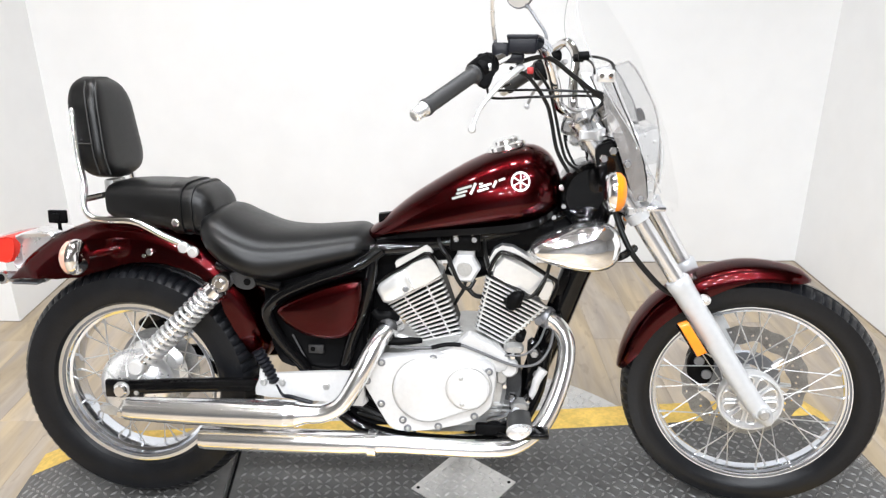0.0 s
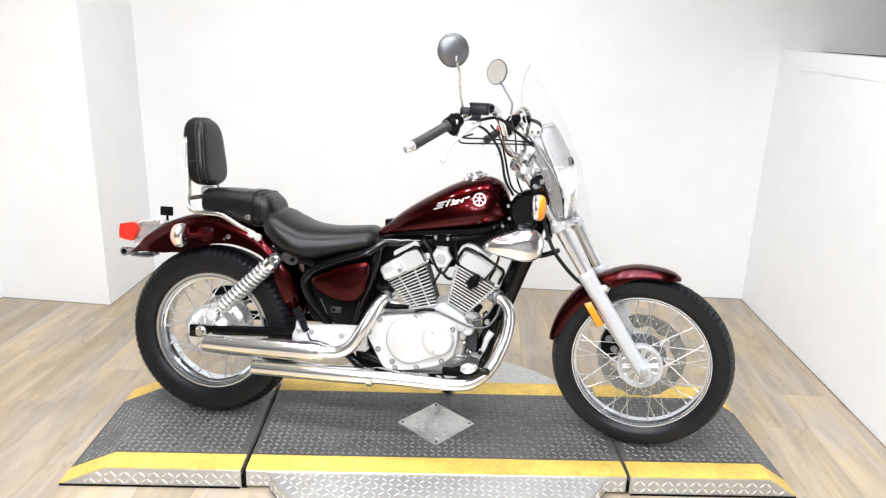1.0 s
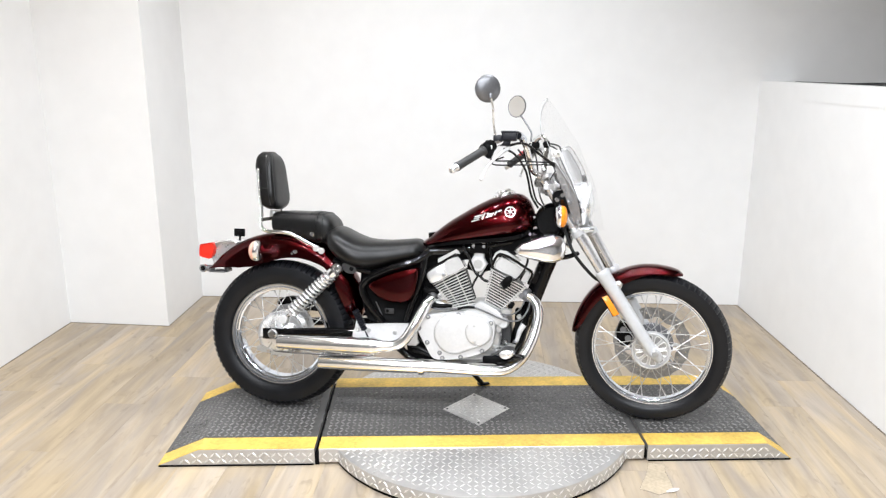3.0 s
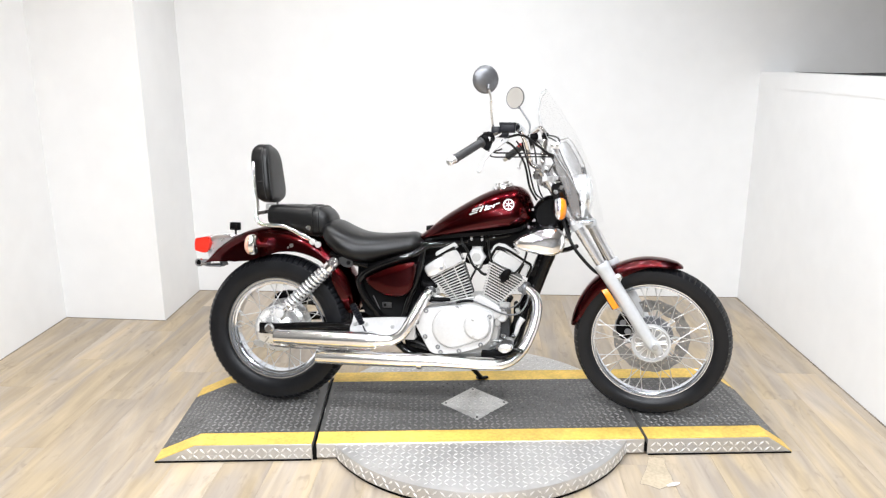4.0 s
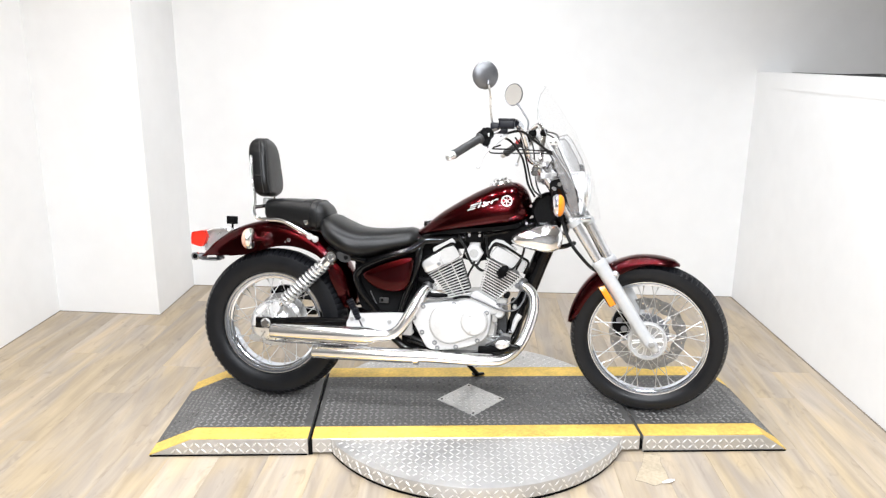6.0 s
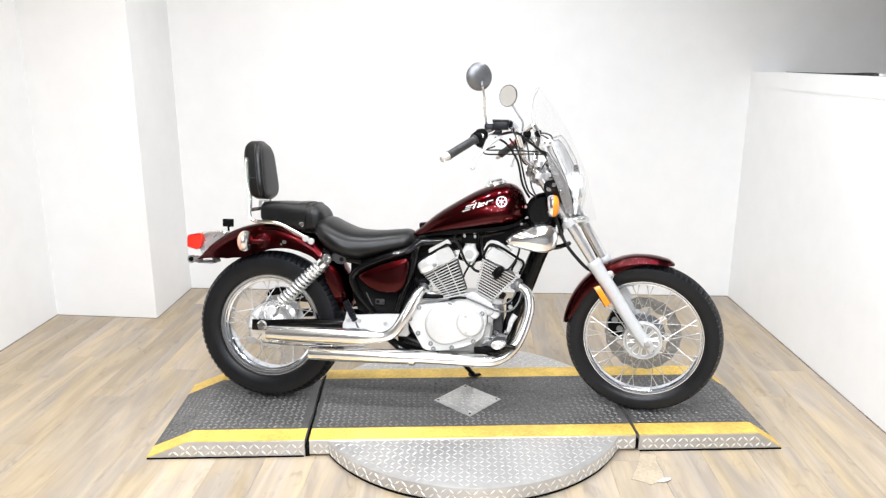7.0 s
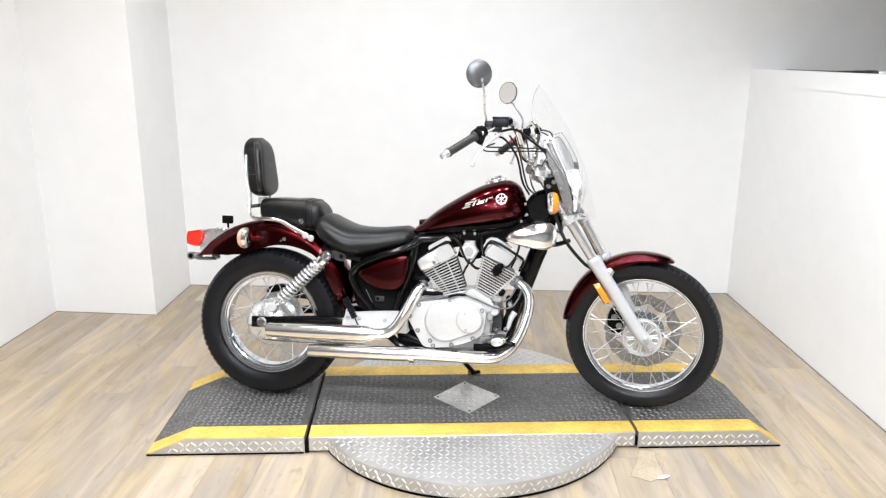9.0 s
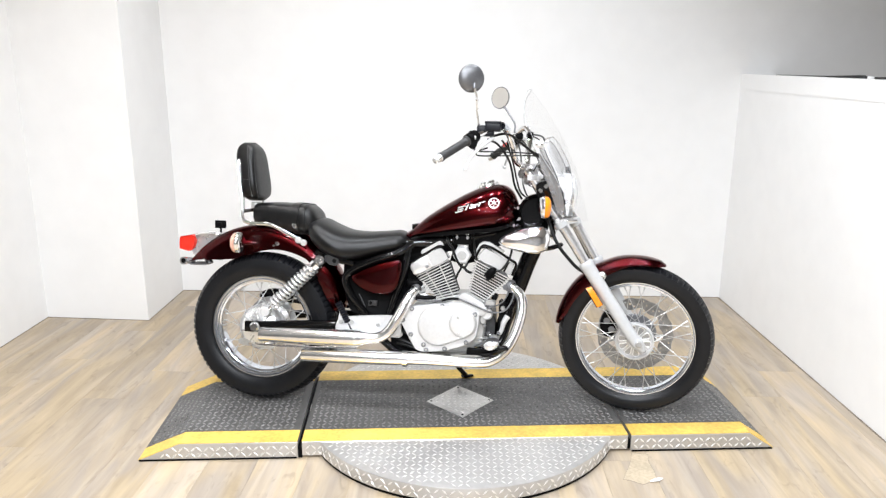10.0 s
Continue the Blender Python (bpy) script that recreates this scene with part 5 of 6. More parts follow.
        x, z, r = max(circles, key=lambda q: q[0] * c + q[1] * s + q[2])
        ring.append((x + r * c, z + r * s))
    return ring


part("clutch_dome", pillow_bm(hull_ring([(0.725, 0.350, 0.0760), (0.818, 0.361, 0.0525)]), [(-0.154, 1.0), (-0.160, 0.995), (-0.166, 0.965), (-0.169, 0.90), (-0.170, 0.5)], 0), SILVER, engine, "raised teardrop silver clutch cover", 50)
DOME = [(0.725, 0.350, 0.0765), (0.818, 0.361, 0.0525)]
seam = [(x, -0.1575, z) for x, z in hull_ring(DOME)]
# crease shade round both covers, put into lines of darker metal
part("dome_seam", tube_bm(seam + seam[:1], 0.0015, 6, 0), CAST, engine, "darker metal line standing in for the shade round the clutch cover")
part("cap_seam", lathe_bm([(-0.0001, 0.0485), (-0.0017, 0.0487), (-0.0017, 0.0503), (-0.0001, 0.0505)], (0.8185, -0.1690, 0.3610), (0, 1, 0), 48, True), CAST, engine, "darker metal line standing in for the shade round the small cover")
part("clutch_cap", lathe_bm([(0.004, 0.0485), (-0.0035, 0.0480), (-0.0065, 0.0455), (-0.0078, 0.040), (-0.0080, 0.0)], (0.8185, -0.168, 0.3610), (0, 1, 0), 48), SILVER, engine, "small round silver cover")
for x, z in ((0.803, 0.388), (0.806, 0.326)):
    bolt("cap_screw", (x, -0.1755, z), (0, -1, 0), 0.0055, engine, CAST, 0.003)
for x, z in ((0.590, 0.366), (0.622, 0.312), (0.671, 0.2745), (0.682, 0.2545), (0.752, 0.2620), (0.833, 0.2900), (0.740, 0.4250), (0.864, 0.398), (0.624, 0.4110)):
    # darker ring gives the recess round each bolt its shade
    part("bolt_seat", lathe_bm([(0.0, 0.0092), (-0.0022, 0.0088), (-0.0026, 0.0068), (-0.0010, 0.0064), (-0.0010, 0)], (x, -0.1560, z), (0, 1, 0), 14), DULL_METAL, engine, "darker ring standing in for the shade of the bolt recess")
    bolt("cover_bolt", (x, -0.1568, z), (0, -1, 0), 0.0050, engine, CAST, 0.0035)
part("cylinder_deck", pillow_bm([(0.700, 0.420), (0.745, 0.430), (0.790, 0.452), (0.812, 0.472), (0.834, 0.470), (0.896, 0.434), (0.908, 0.408), (0.880, 0.385), (0.720, 0.385)], [(-0.100, 0.97), (-0.122, 1.0), (-0.130, 0.98), (-0.133, 0.93)], 3), SILVER, engine, "silver painted deck below the cylinders", 50)
# added dark block stands in for the shade ahead of the crankcase
part("case_shade_block", pillow_bm([(0.880, 0.270), (0.880, 0.425), (0.915, 0.418), (0.935, 0.385), (0.938, 0.320), (0.915, 0.272)], [(-0.088, 0.95), (-0.098, 1.0), (0.09, 1.0), (0.095, 0.9)], 2), FIN_BODY, engine, "dark block standing in for the shade beside the crankcase", 50)
for z in (0.272, 0.285, 0.298):
    part("sump_fin", box_bm(0.866, 0.912, -0.115, 0.10, z, z + 0.005, bevel=0.001), CAST, engine)
part("oil_filter_cover", lathe_bm([(0, 0.022), (-0.016, 0.021), (-0.022, 0.016), (-0.022, 0)], (0.908, -0.106, 0.394), (0, 1, 0), 24), SILVER, engine)
for x, z, r in ((0.916, 0.424, 0.008), (0.917, 0.323, 0.011), (0.954, 0.322, 0.010), (0.900, 0.352, 0.007)):
    bolt("case_bolt", (x, -0.112, z), (0, -1, 0), r, engine, CHROME, 0.016)
lo_b = bmesh.new()
box(lo_b, 0.63, 0.94, -0.09, 0.09, 0.225, 0.26, bevel=0.01)
part("sump", lo_b, DARK, engine)
part("pivot_cover", pillow_bm([(0.545, 0.245), (0.535, 0.300), (0.560, 0.345), (0.640, 0.350), (0.680, 0.300), (0.670, 0.245), (0.60, 0.232)], [(-0.095, 0.9), (-0.10, 1.0), (0.09, 1.0), (0.095, 0.9)], 3), DARK, engine, "black cover round the swing arm pivot")
for p, r in (([(0.560, -0.112, 0.268), (0.600, -0.122, 0.262), (0.650, -0.130, 0.252), (0.700, -0.135, 0.240)], 0.006), ([(0.550, -0.112, 0.290), (0.590, -0.125, 0.280), (0.640, -0.130, 0.262)], 0.008), ([(0.57, -0.12, 0.325), (0.60, -0.13, 0.31), (0.625, -0.13, 0.29)], 0.005)):
    part("lower_hose", tube_bm(p, r, 8, 4), CABLE, engine)
for x, z, w, h in ((0.918, 0.438, 0.036, 0.014), (0.893, 0.375, 0.020, 0.034), (0.935, 0.300, 0.034, 0.020)):
    part("cast_lug", pillow_bm([(x - w / 2, z - h / 2), (x + w / 2, z - h / 2), (x + w / 2, z + h / 2), (x - w / 2, z + h / 2)], [(-0.09, 1.0), (-0.118, 1.0), (-0.124, 0.8)], 2), CAST, engine)
part("mount_plate", pillow_bm([(0.945, 0.285), (0.985, 0.300), (0.992, 0.370), (0.972, 0.440), (0.950, 0.440), (0.952, 0.360)], [(-0.058, 1.0), (-0.064, 1.0), (-0.066, 0.95)], 2), BLACK, engine, "black engine mounting plate")
for x, z in ((0.966, 0.318), (0.974, 0.360), (0.966, 0.412)):
    bolt("mount_bolt", (x, -0.066, z), (0, -1, 0), 0.010, engine, CAST, 0.012)


def mix2(a, b, u):
    return (a[0] + (b[0] - a[0]) * u, a[1] + (b[1] - a[1]) * u)


def fin_bm(p, q, thick, half):
    """One thin cooling fin between its ends p and q, both (x, z), narrower behind its near face."""
    a, b = Vector((p[0], 0, p[1])), Vector((q[0], 0, q[1]))
    d, mid, w = (b - a).normalized(), (a + b) / 2, (b - a).length / 2
    up_v = Vector((-d.z, 0, d.x))
    end = [(w - 0.005, -half), (w, -half + 0.005), (w - 0.002, -half + 0.016), (w - 0.018, -half + 0.030), (w - 0.020, half - 0.030), (w - 0.040, half)]
    rings = []
    for lift in (-0.5, 0.5):
        rings.append([mid + up_v * (thick * lift) + d * u + Vector((0, y, 0)) for u, y in end + [(-u, y) for u, y in end[::-1]]])
    return loft(bmesh.new(), rings)


def edge_bm(p, q, thick, half):
    """The bright machined edge of a fin, turned in at both ends."""
    a, b = Vector((p[0], 0, p[1])), Vector((q[0], 0, q[1]))
    d = (b - a).normalized()
    lift = Vector((-d.z, 0, d.x)) * (thick / 2)
    rings = []
    for at, y in ((a - d * 0.004, -half + 0.007), (a, -half), (b, -half), (b + d * 0.004, -half + 0.007)):
        rings.append([at + lift + Vector((0, y, 0)), at - lift + Vector((0, y, 0)), at - lift + Vector((0, y + 0.007, 0)), at + lift + Vector((0, y + 0.007, 0))])
    return loft(bmesh.new(), rings)


def band(path, y, r, flat):
    """A flattened rod along (x, z) points at one depth."""
    return tube_bm([(x, y, z) for x, z in path], r, 10, 5, flat)


def cylinder(tl, tr, bl, br, count, ribs, label):
    """A finned barrel: fins from the line tl-tr at the top to bl-br at the foot."""
    shrink = [mix2(p, ((tl[0] + br[0]) / 2, (tl[1] + br[1]) / 2), 0.12) for p in (tl, tr, br, bl)]
    core = part("cylinder", pillow_bm(shrink, [(-0.052, 1.0), (0.052, 1.0)], 0), DARK, bike, label)
    for k in range(count):
        u = k / (count - 1)
        p, q, half = mix2(tl, bl, u), mix2(tr, br, u), 0.087 - 0.012 * u
        # dark fin bodies behind bright edges put the gaps' shade into colour
        part("fin", fin_bm(p, q, 0.0030, half - 0.001), FIN_BODY, core)
        part("fin_edge", edge_bm(mix2(p, q, 0.025), mix2(q, p, 0.025), 0.0040, half), FIN_EDGE, core)
    for v in ribs:
        a, b = mix2(mix2(tl, tr, v), mix2(bl, br, v), 0.0), mix2(mix2(tl, tr, v), mix2(bl, br, v), 1.0)
        part("fin_rib", tube_bm([(a[0], -0.085, a[1]), (b[0], -0.073, b[1])], 0.0024, 6, 0), FIN_EDGE, core)
    return core


HEAD_STEP = [(-0.020, 1.0), (-0.088, 1.0), (-0.094, 0.985), (-0.097, 0.95)]
rear_cyl = cylinder((0.628, 0.5245), (0.7515, 0.5935), (0.706, 0.436), (0.798, 0.459), 13, (0.31, 0.72), "rear finned engine cylinder with polished head")
part("cylinder_head", pillow_bm([(0.664, 0.609), (0.7145, 0.638), (0.734, 0.633), (0.7505, 0.6036), (0.748, 0.597), (0.684, 0.561)], HEAD_STEP, 2), BRIGHT_PAINT, rear_cyl, "polished cylinder head cover", 50)
part("head_cap", pillow_bm([(0.6045, 0.565), (0.620, 0.583), (0.667, 0.6105), (0.680, 0.588), (0.688, 0.563), (0.629, 0.5287), (0.613, 0.5435)], [(-0.020, 1.0), (-0.090, 1.0), (-0.097, 0.97), (-0.104, 0.86), (-0.106, 0.7)], 2), BRIGHT_PAINT, rear_cyl, "bright polished head cap", 50)
part("head_rib", tube_bm([(0.667, -0.096, 0.609), (0.676, -0.104, 0.590), (0.686, -0.098, 0.566)], 0.0040, 8, 3), BRIGHT_PAINT, rear_cyl)
bolt("head_bolt", (0.672, -0.103, 0.568), (0, -1, 0), 0.0075, rear_cyl, DULL_METAL, 0.006)
part("head_gasket", band([(0.604, 0.577), (0.635, 0.599), (0.674, 0.6225), (0.7185, 0.6465), (0.730, 0.640), (0.746, 0.604)], -0.090, 0.0048, 1.0), BLACK, rear_cyl, "black seal round the head")
part("head_trim", pillow_bm([(0.645, 0.6226), (0.648, 0.6292), (0.7183, 0.6686), (0.7285, 0.661), (0.7323, 0.6495), (0.7208, 0.6515), (0.7145, 0.6530), (0.6476, 0.6120)], [(-0.030, 0.95), (-0.086, 1.0), (-0.090, 0.96)], 0), BRIGHT_PAINT, rear_cyl, "bright trim over the head")
front_cyl = cylinder((0.851, 0.5965), (0.993, 0.5260), (0.830, 0.4710), (0.899, 0.4340), 13, (0.07, 0.94), "front finned engine cylinder with dark gaps")
part("cylinder_head", pillow_bm([(0.866, 0.602), (0.886, 0.6385), (0.903, 0.640), (0.984, 0.5945), (0.962, 0.557), (0.930, 0.573)], HEAD_STEP, 2), BRIGHT_PAINT, front_cyl, "polished cylinder head cover", 50)
part("head_cap", pillow_bm([(0.988, 0.5925), (1.004, 0.583), (0.991, 0.545), (0.968, 0.555)], [(-0.020, 1.0), (-0.080, 1.0), (-0.088, 0.9)], 2), BRIGHT_PAINT, front_cyl, "bright polished head cap", 50)
part("head_gasket", band([(0.858, 0.610), (0.868, 0.634), (0.883, 0.6535), (0.900, 0.6525), (0.9267, 0.642), (0.986, 0.606), (1.011, 0.586), (0.997, 0.543)], -0.090, 0.0052, 1.0), BLACK, front_cyl, "black seal round the head")
part("head_trim", pillow_bm([(0.8596, 0.6093), (0.8578, 0.6378), (0.8687, 0.660), (0.8861, 0.6707), (0.9112, 0.6674), (0.9391, 0.6501), (0.9671, 0.6328), (0.9586, 0.6261), (0.9332, 0.6371), (0.9065, 0.6532), (0.8877, 0.6553), (0.8741, 0.6408), (0.8665, 0.6096)], [(-0.030, 1.0), (-0.083, 1.0), (-0.088, 0.975)], 0), BRIGHT_PAINT, front_cyl, "bright trim over the head")
part("head_gasket", tube_bm([(0.984, -0.098, 0.597), (0.966, -0.098, 0.558)], 0.0038, 8, 0), BLACK, front_cyl)
part("coolant_boss", lathe_bm([(0, 0.011), (-0.016, 0.011), (-0.020, 0.008), (-0.020, 0)], (0.978, -0.070, 0.496), (0.3, 1, 0), 18), DULL_METAL, front_cyl)
part("drain_plug", lathe_bm([(0, 0.011), (-0.03, 0.011), (-0.034, 0.007), (-0.034, 0)], (0.937, -0.055, 0.458), (0.2, 1, 0.2), 14), DARK, front_cyl)
part("plug_cap", tube_bm([(0.908, -0.096, 0.528), (0.911, -0.104, 0.540), (0.917, -0.110, 0.553), (0.928, -0.112, 0.564), (0.936, -0.110, 0.568)], [0.009, 0.0155, 0.0165, 0.013, 0.007], 12, 3), DARK, front_cyl, "black spark plug cap")
part("plug_collar", tube_bm([(0.896, -0.098, 0.545), (0.912, -0.108, 0.545), (0.930, -0.106, 0.538)], [0.007, 0.012, 0.007], 10, 3), DARK, front_cyl)
part("plug_lead", tube_bm([(0.930, -0.112, 0.560), (0.952, -0.12, 0.563), (0.972, -0.115, 0.585), (0.988, -0.10, 0.615), (0.99, -0.08, 0.65), (0.95, -0.05, 0.68)], 0.0042, 8), CABLE, front_cyl)
part("engine_cable", tube_bm([(0.640, -0.130, 0.440), (0.678, -0.135, 0.440), (0.710, -0.137, 0.442), (0.742, -0.137, 0.444), (0.767, -0.137, 0.451), (0.795, -0.137, 0.453), (0.844, -0.138, 0.436), (0.907, -0.135, 0.410), (0.945, -0.132, 0.405), (0.976, -0.128, 0.415), (0.998, -0.112, 0.444), (1.008, -0.080, 0.476), (1.014, -0.045, 0.500)], 0.0034, 8), GREY_CABLE, bike, "thin grey engine cable")
part("cable_sleeve", tube_bm([(0.735, -0.1375, 0.4435), (0.767, -0.1375, 0.4515), (0.800, -0.1375, 0.4520)], 0.0050, 8, 3), DARK, bike, "black sleeve on the cable")
part("second_cable", tube_bm([(0.865, -0.120, 0.418), (0.900, -0.130, 0.428), (0.940, -0.128, 0.430), (0.972, -0.110, 0.452), (0.990, -0.080, 0.485), (1.006, -0.040, 0.510)], 0.0026, 8), GREY_CABLE, bike, "thin grey engine cable")
part("wiring_loom", tube_bm([(0.60, -0.11, 0.455), (0.635, -0.118, 0.448), (0.68, -0.118, 0.450), (0.71, -0.112, 0.450)], [0.007, 0.010, 0.009, 0.006], 10), DARK, bike, "black wiring connectors")
# stay from the downtube, and heat pipes at the exhaust port
part("front_port", lathe_bm([(0, 0.024), (0.010, 0.026), (0.018, 0.024), (0.02, 0.018)], (0.985, -0.06, 0.500), (0.6, -0.3, -0.1), 20), DULL_METAL, bike, "dull exhaust port flange")
part("rear_port", lathe_bm([(0, 0.018), (0.010, 0.0245), (0.02, 0.0235), (0.024, 0.0205)], (0.640, -0.098, 0.482), (-0.5, -0.7, -0.3), 20), FIN_BODY, bike, "dark exhaust port flange")
part("port_boot", tube_bm([(0.598, -0.095, 0.512), (0.612, -0.100, 0.500), (0.634, -0.100, 0.502), (0.652, -0.095, 0.492)], [0.010, 0.014, 0.015, 0.010], 10, 3), DARK, bike, "black rubber boot")
part("case_elbow", tube_bm([(0.636, -0.108, 0.456), (0.660, -0.114, 0.460), (0.690, -0.110, 0.452)], [0.005, 0.0065, 0.005], 8, 3), CAST, bike, "small cast elbow")
part("clutch_arm", tube_bm([(0.950, -0.11, 0.305), (0.964, -0.115, 0.335), (0.972, -0.115, 0.365), (0.986, -0.11, 0.390)], [0.006, 0.008, 0.010, 0.012], 10, 4), SILVER, bike, "silver cast lever arm")

# carburettor cover between the cylinders
cb = lathe_bm([(0, 0.036), (-0.03, 0.036), (-0.036, 0.030), (-0.036, 0)], (0.803, -0.050, 0.613), (0, 1, 0), 6)
carb = part("carburettor", cb, SILVER, bike, "silver hexagonal carburettor cap", 30)
part("carb_neck", box_bm(0.785, 0.826, -0.075, 0.03, 0.630, 0.660, bevel=0.005), SILVER, carb)
part("carb_disc", lathe_bm([(0, 0.017), (-0.003, 0.016), (-0.003, 0)], (0.803, -0.0862, 0.613), (0, 1, 0), 20), CAST, carb)
part("carb_bracket", box_bm(0.770, 0.838, -0.088, -0.078, 0.655, 0.695, bevel=0.004), DARK, bike, "black bracket under the tank")
for x in (0.784, 0.824):
    bolt("bracket_bolt", (x, -0.089, 0.683), (0, -1, 0), 0.0075, bike, CHROME, 0.006)
part("intake", tube_bm([(0.76, -0.02, 0.61), (0.806, -0.02, 0.60), (0.85, -0.02, 0.61)], 0.026, 14, 3), DARK, carb)
for path, r in (([(0.748, -0.08, 0.668), (0.768, -0.088, 0.635), (0.785, -0.088, 0.595), (0.800, -0.085, 0.572), (0.815, -0.08, 0.568), (0.826, -0.07, 0.585)], 0.0048),
                ([(0.806, -0.075, 0.585), (0.800, -0.08, 0.562), (0.788, -0.07, 0.540), (0.780, -0.05, 0.520)], 0.0042),
                ([(0.812, -0.075, 0.565), (0.826, -0.08, 0.552), (0.842, -0.07, 0.545)], 0.0055),
                ([(0.740, -0.07, 0.69), (0.752, -0.09, 0.66), (0.768, -0.09, 0.64), (0.775, -0.07, 0.60)], 0.0050),
                ([(0.845, -0.07, 0.69), (0.85, -0.08, 0.65), (0.858, -0.085, 0.62), (0.862, -0.07, 0.59)], 0.0042)):
    part("fuel_hose", tube_bm(path, r, 8, 5), CABLE, bike, "black rubber hose")

# chrome teardrop air cleaner
AIR = [(0.944, 0.679), (0.962, 0.698), (1.000, 0.716), (1.045, 0.732), (1.090, 0.740), (1.118, 0.728), (1.133, 0.700), (1.130, 0.668), (1.115, 0.646), (1.080, 0.636), (1.030, 0.640), (0.985, 0.650), (0.955, 0.662)]
air = part("air_cleaner", pillow_bm(AIR, [(-0.100, 0.80), (-0.120, 0.98), (-0.150, 1.0), (-0.172, 0.985), (-0.186, 0.93), (-0.196, 0.80), (-0.201, 0.55), (-0.203, 0.15)], 5), BRIGHT_CHROME, bike, "chrome teardrop air cleaner cover", 60)
part("mount_arm", tube_bm([(1.09, -0.13, 0.65), (1.14, -0.11, 0.655), (1.18, -0.06, 0.665)], 0.009, 8, 3), BLACK, air)

# steering: clamps, bars, grips
tc = bmesh.new()
for z, hgt in ((0.755, 0.022), (0.915, 0.026)):
    rows = []
    for y, share in ((-0.112, 0.6), (-0.104, 0.9), (-0.092, 1.0), (0.092, 1.0), (0.104, 0.9), (0.112, 0.6)):
        c, w, u = leg_x(-1, z) + (leg_x(1, z) - leg_x(-1, z)) * (y + 0.112) / 0.224, 0.024 * share, hgt / 2 * share
        rows.append([(c - w, y, z - u), (c + w, y, z - u), (c + w, y, z + u), (c - w, y, z + u)])
    loft(tc, rows)
for s in (-1, 1):
    tube(tc, [(1.078, s * 0.050, 0.905), (1.052, s * 0.048, 0.962)], 0.021, 14, 0)
clamps = part("triple_clamp", tc, POLISHED, bike, "polished steering clamps", 40)
for s in (-1, 1):
    bolt("clamp_cap", (leg_x(s, 0.935), s * 0.090, 0.935), (-0.511, 0, 0.859), 0.020, clamps, CHROME, 0.012)
    part("lower_cover", lathe_bm([(-0.010, 0.019), (-0.010, 0.024), (0.012, 0.025), (0.014, 0.019)], (leg_x(s, 0.742), s * 0.090, 0.742), (leg_x(s, 0.7) - leg_x(s, 0.6), 0, 0.1), 20), FORK_PAINT, clamps)

# the bars stand turned a little to the right
RIGHT_BAR = [(0.743, -0.352, 0.976), (0.829, -0.273, 1.039), (0.862, -0.248, 1.060), (0.915, -0.212, 1.086), (0.950, -0.168, 1.093), (0.974, -0.125, 1.060), (0.989, -0.10, 1.012), (1.000, -0.075, 0.975), (1.030, -0.045, 0.958), (1.058, 0.0, 0.958)]
LEFT_BAR = [(1.055, 0.035, 0.958), (1.043, 0.065, 0.970), (1.044, 0.100, 1.015), (1.051, 0.138, 1.080), (1.040, 0.155, 1.110), (1.026, 0.168, 1.119), (1.004, 0.200, 1.104), (0.973, 0.270, 1.065), (0.894, 0.350, 1.011)]
hb = bmesh.new()
tube(hb, RIGHT_BAR + LEFT_BAR, 0.0112, 14, 6)
handlebar = part("handlebar", hb, CHROME, bike, "chrome pull-back handlebar")
for s in (-1, 1):
    gi, go = (Vector(RIGHT_BAR[1]), Vector(RIGHT_BAR[0])) if s < 0 else (Vector(LEFT_BAR[-2]), Vector(LEFT_BAR[-1]))
    ax = (go - gi).normalized()
    ln = (go - gi).length
    prof = [(0, 0.0112), (0, 0.018), (0.008, 0.019), (0.012, 0.0150)]
    for k in range(14):
        prof += [(0.014 + (ln - 0.022) * k / 14, 0.0150), (0.014 + (ln - 0.022) * (k + 0.55) / 14, 0.0138)]
    prof += [(ln - 0.006, 0.0162), (ln, 0.0162), (ln, 0.0112)]
    grip = part("grip", lathe_bm(prof, gi, ax, 20), GRIP, handlebar, "black ribbed rubber grip", 50)
    part("bar_end", lathe_bm([(0, 0.0145), (0.006, 0.0145), (0.010, 0.012), (0.026, 0.0125), (0.030, 0.009), (0.030, 0.0)], go, ax, 20), POLISHED, handlebar, "chrome bar end")
    sc = gi - ax * 0.025
    sh = bmesh.new()
    lathe(sh, [(-0.022, 0.0), (-0.022, 0.018), (-0.018, 0.021), (0.012, 0.022), (0.018, 0.018), (0.018, 0.0)], sc, ax, 16)
    box(sh, sc.x - 0.014, sc.x + 0.020, sc.y - 0.016, sc.y + 0.016, sc.z - 0.018, sc.z + 0.024, bevel=0.006)
    if s < 0:
        pillow(sh, [(0.812, 1.046), (0.820, 1.060), (0.848, 1.076), (0.866, 1.060), (0.862, 1.034), (0.853, 1.012), (0.836, 1.014)], [(-0.278, 0.85), (-0.272, 1.0), (-0.240, 1.0), (-0.234, 0.9)], 2)
    sw_ob = part("switch_housing", sh, DARK, handlebar, "black switch housing")
    part("switch_plate", box_bm(sc.x + 0.002, sc.x + 0.014, sc.y + s * 0.018 - 0.003, sc.y + s * 0.018 + 0.003, sc.z - 0.008, sc.z + 0.006, bevel=0.002), CAST, handlebar)
    # lever
    p0 = Vector((0.915, -0.222, 1.052)) if s < 0 else gi + Vector((0.060, -0.05, 0.012))
    lv = bmesh.new()
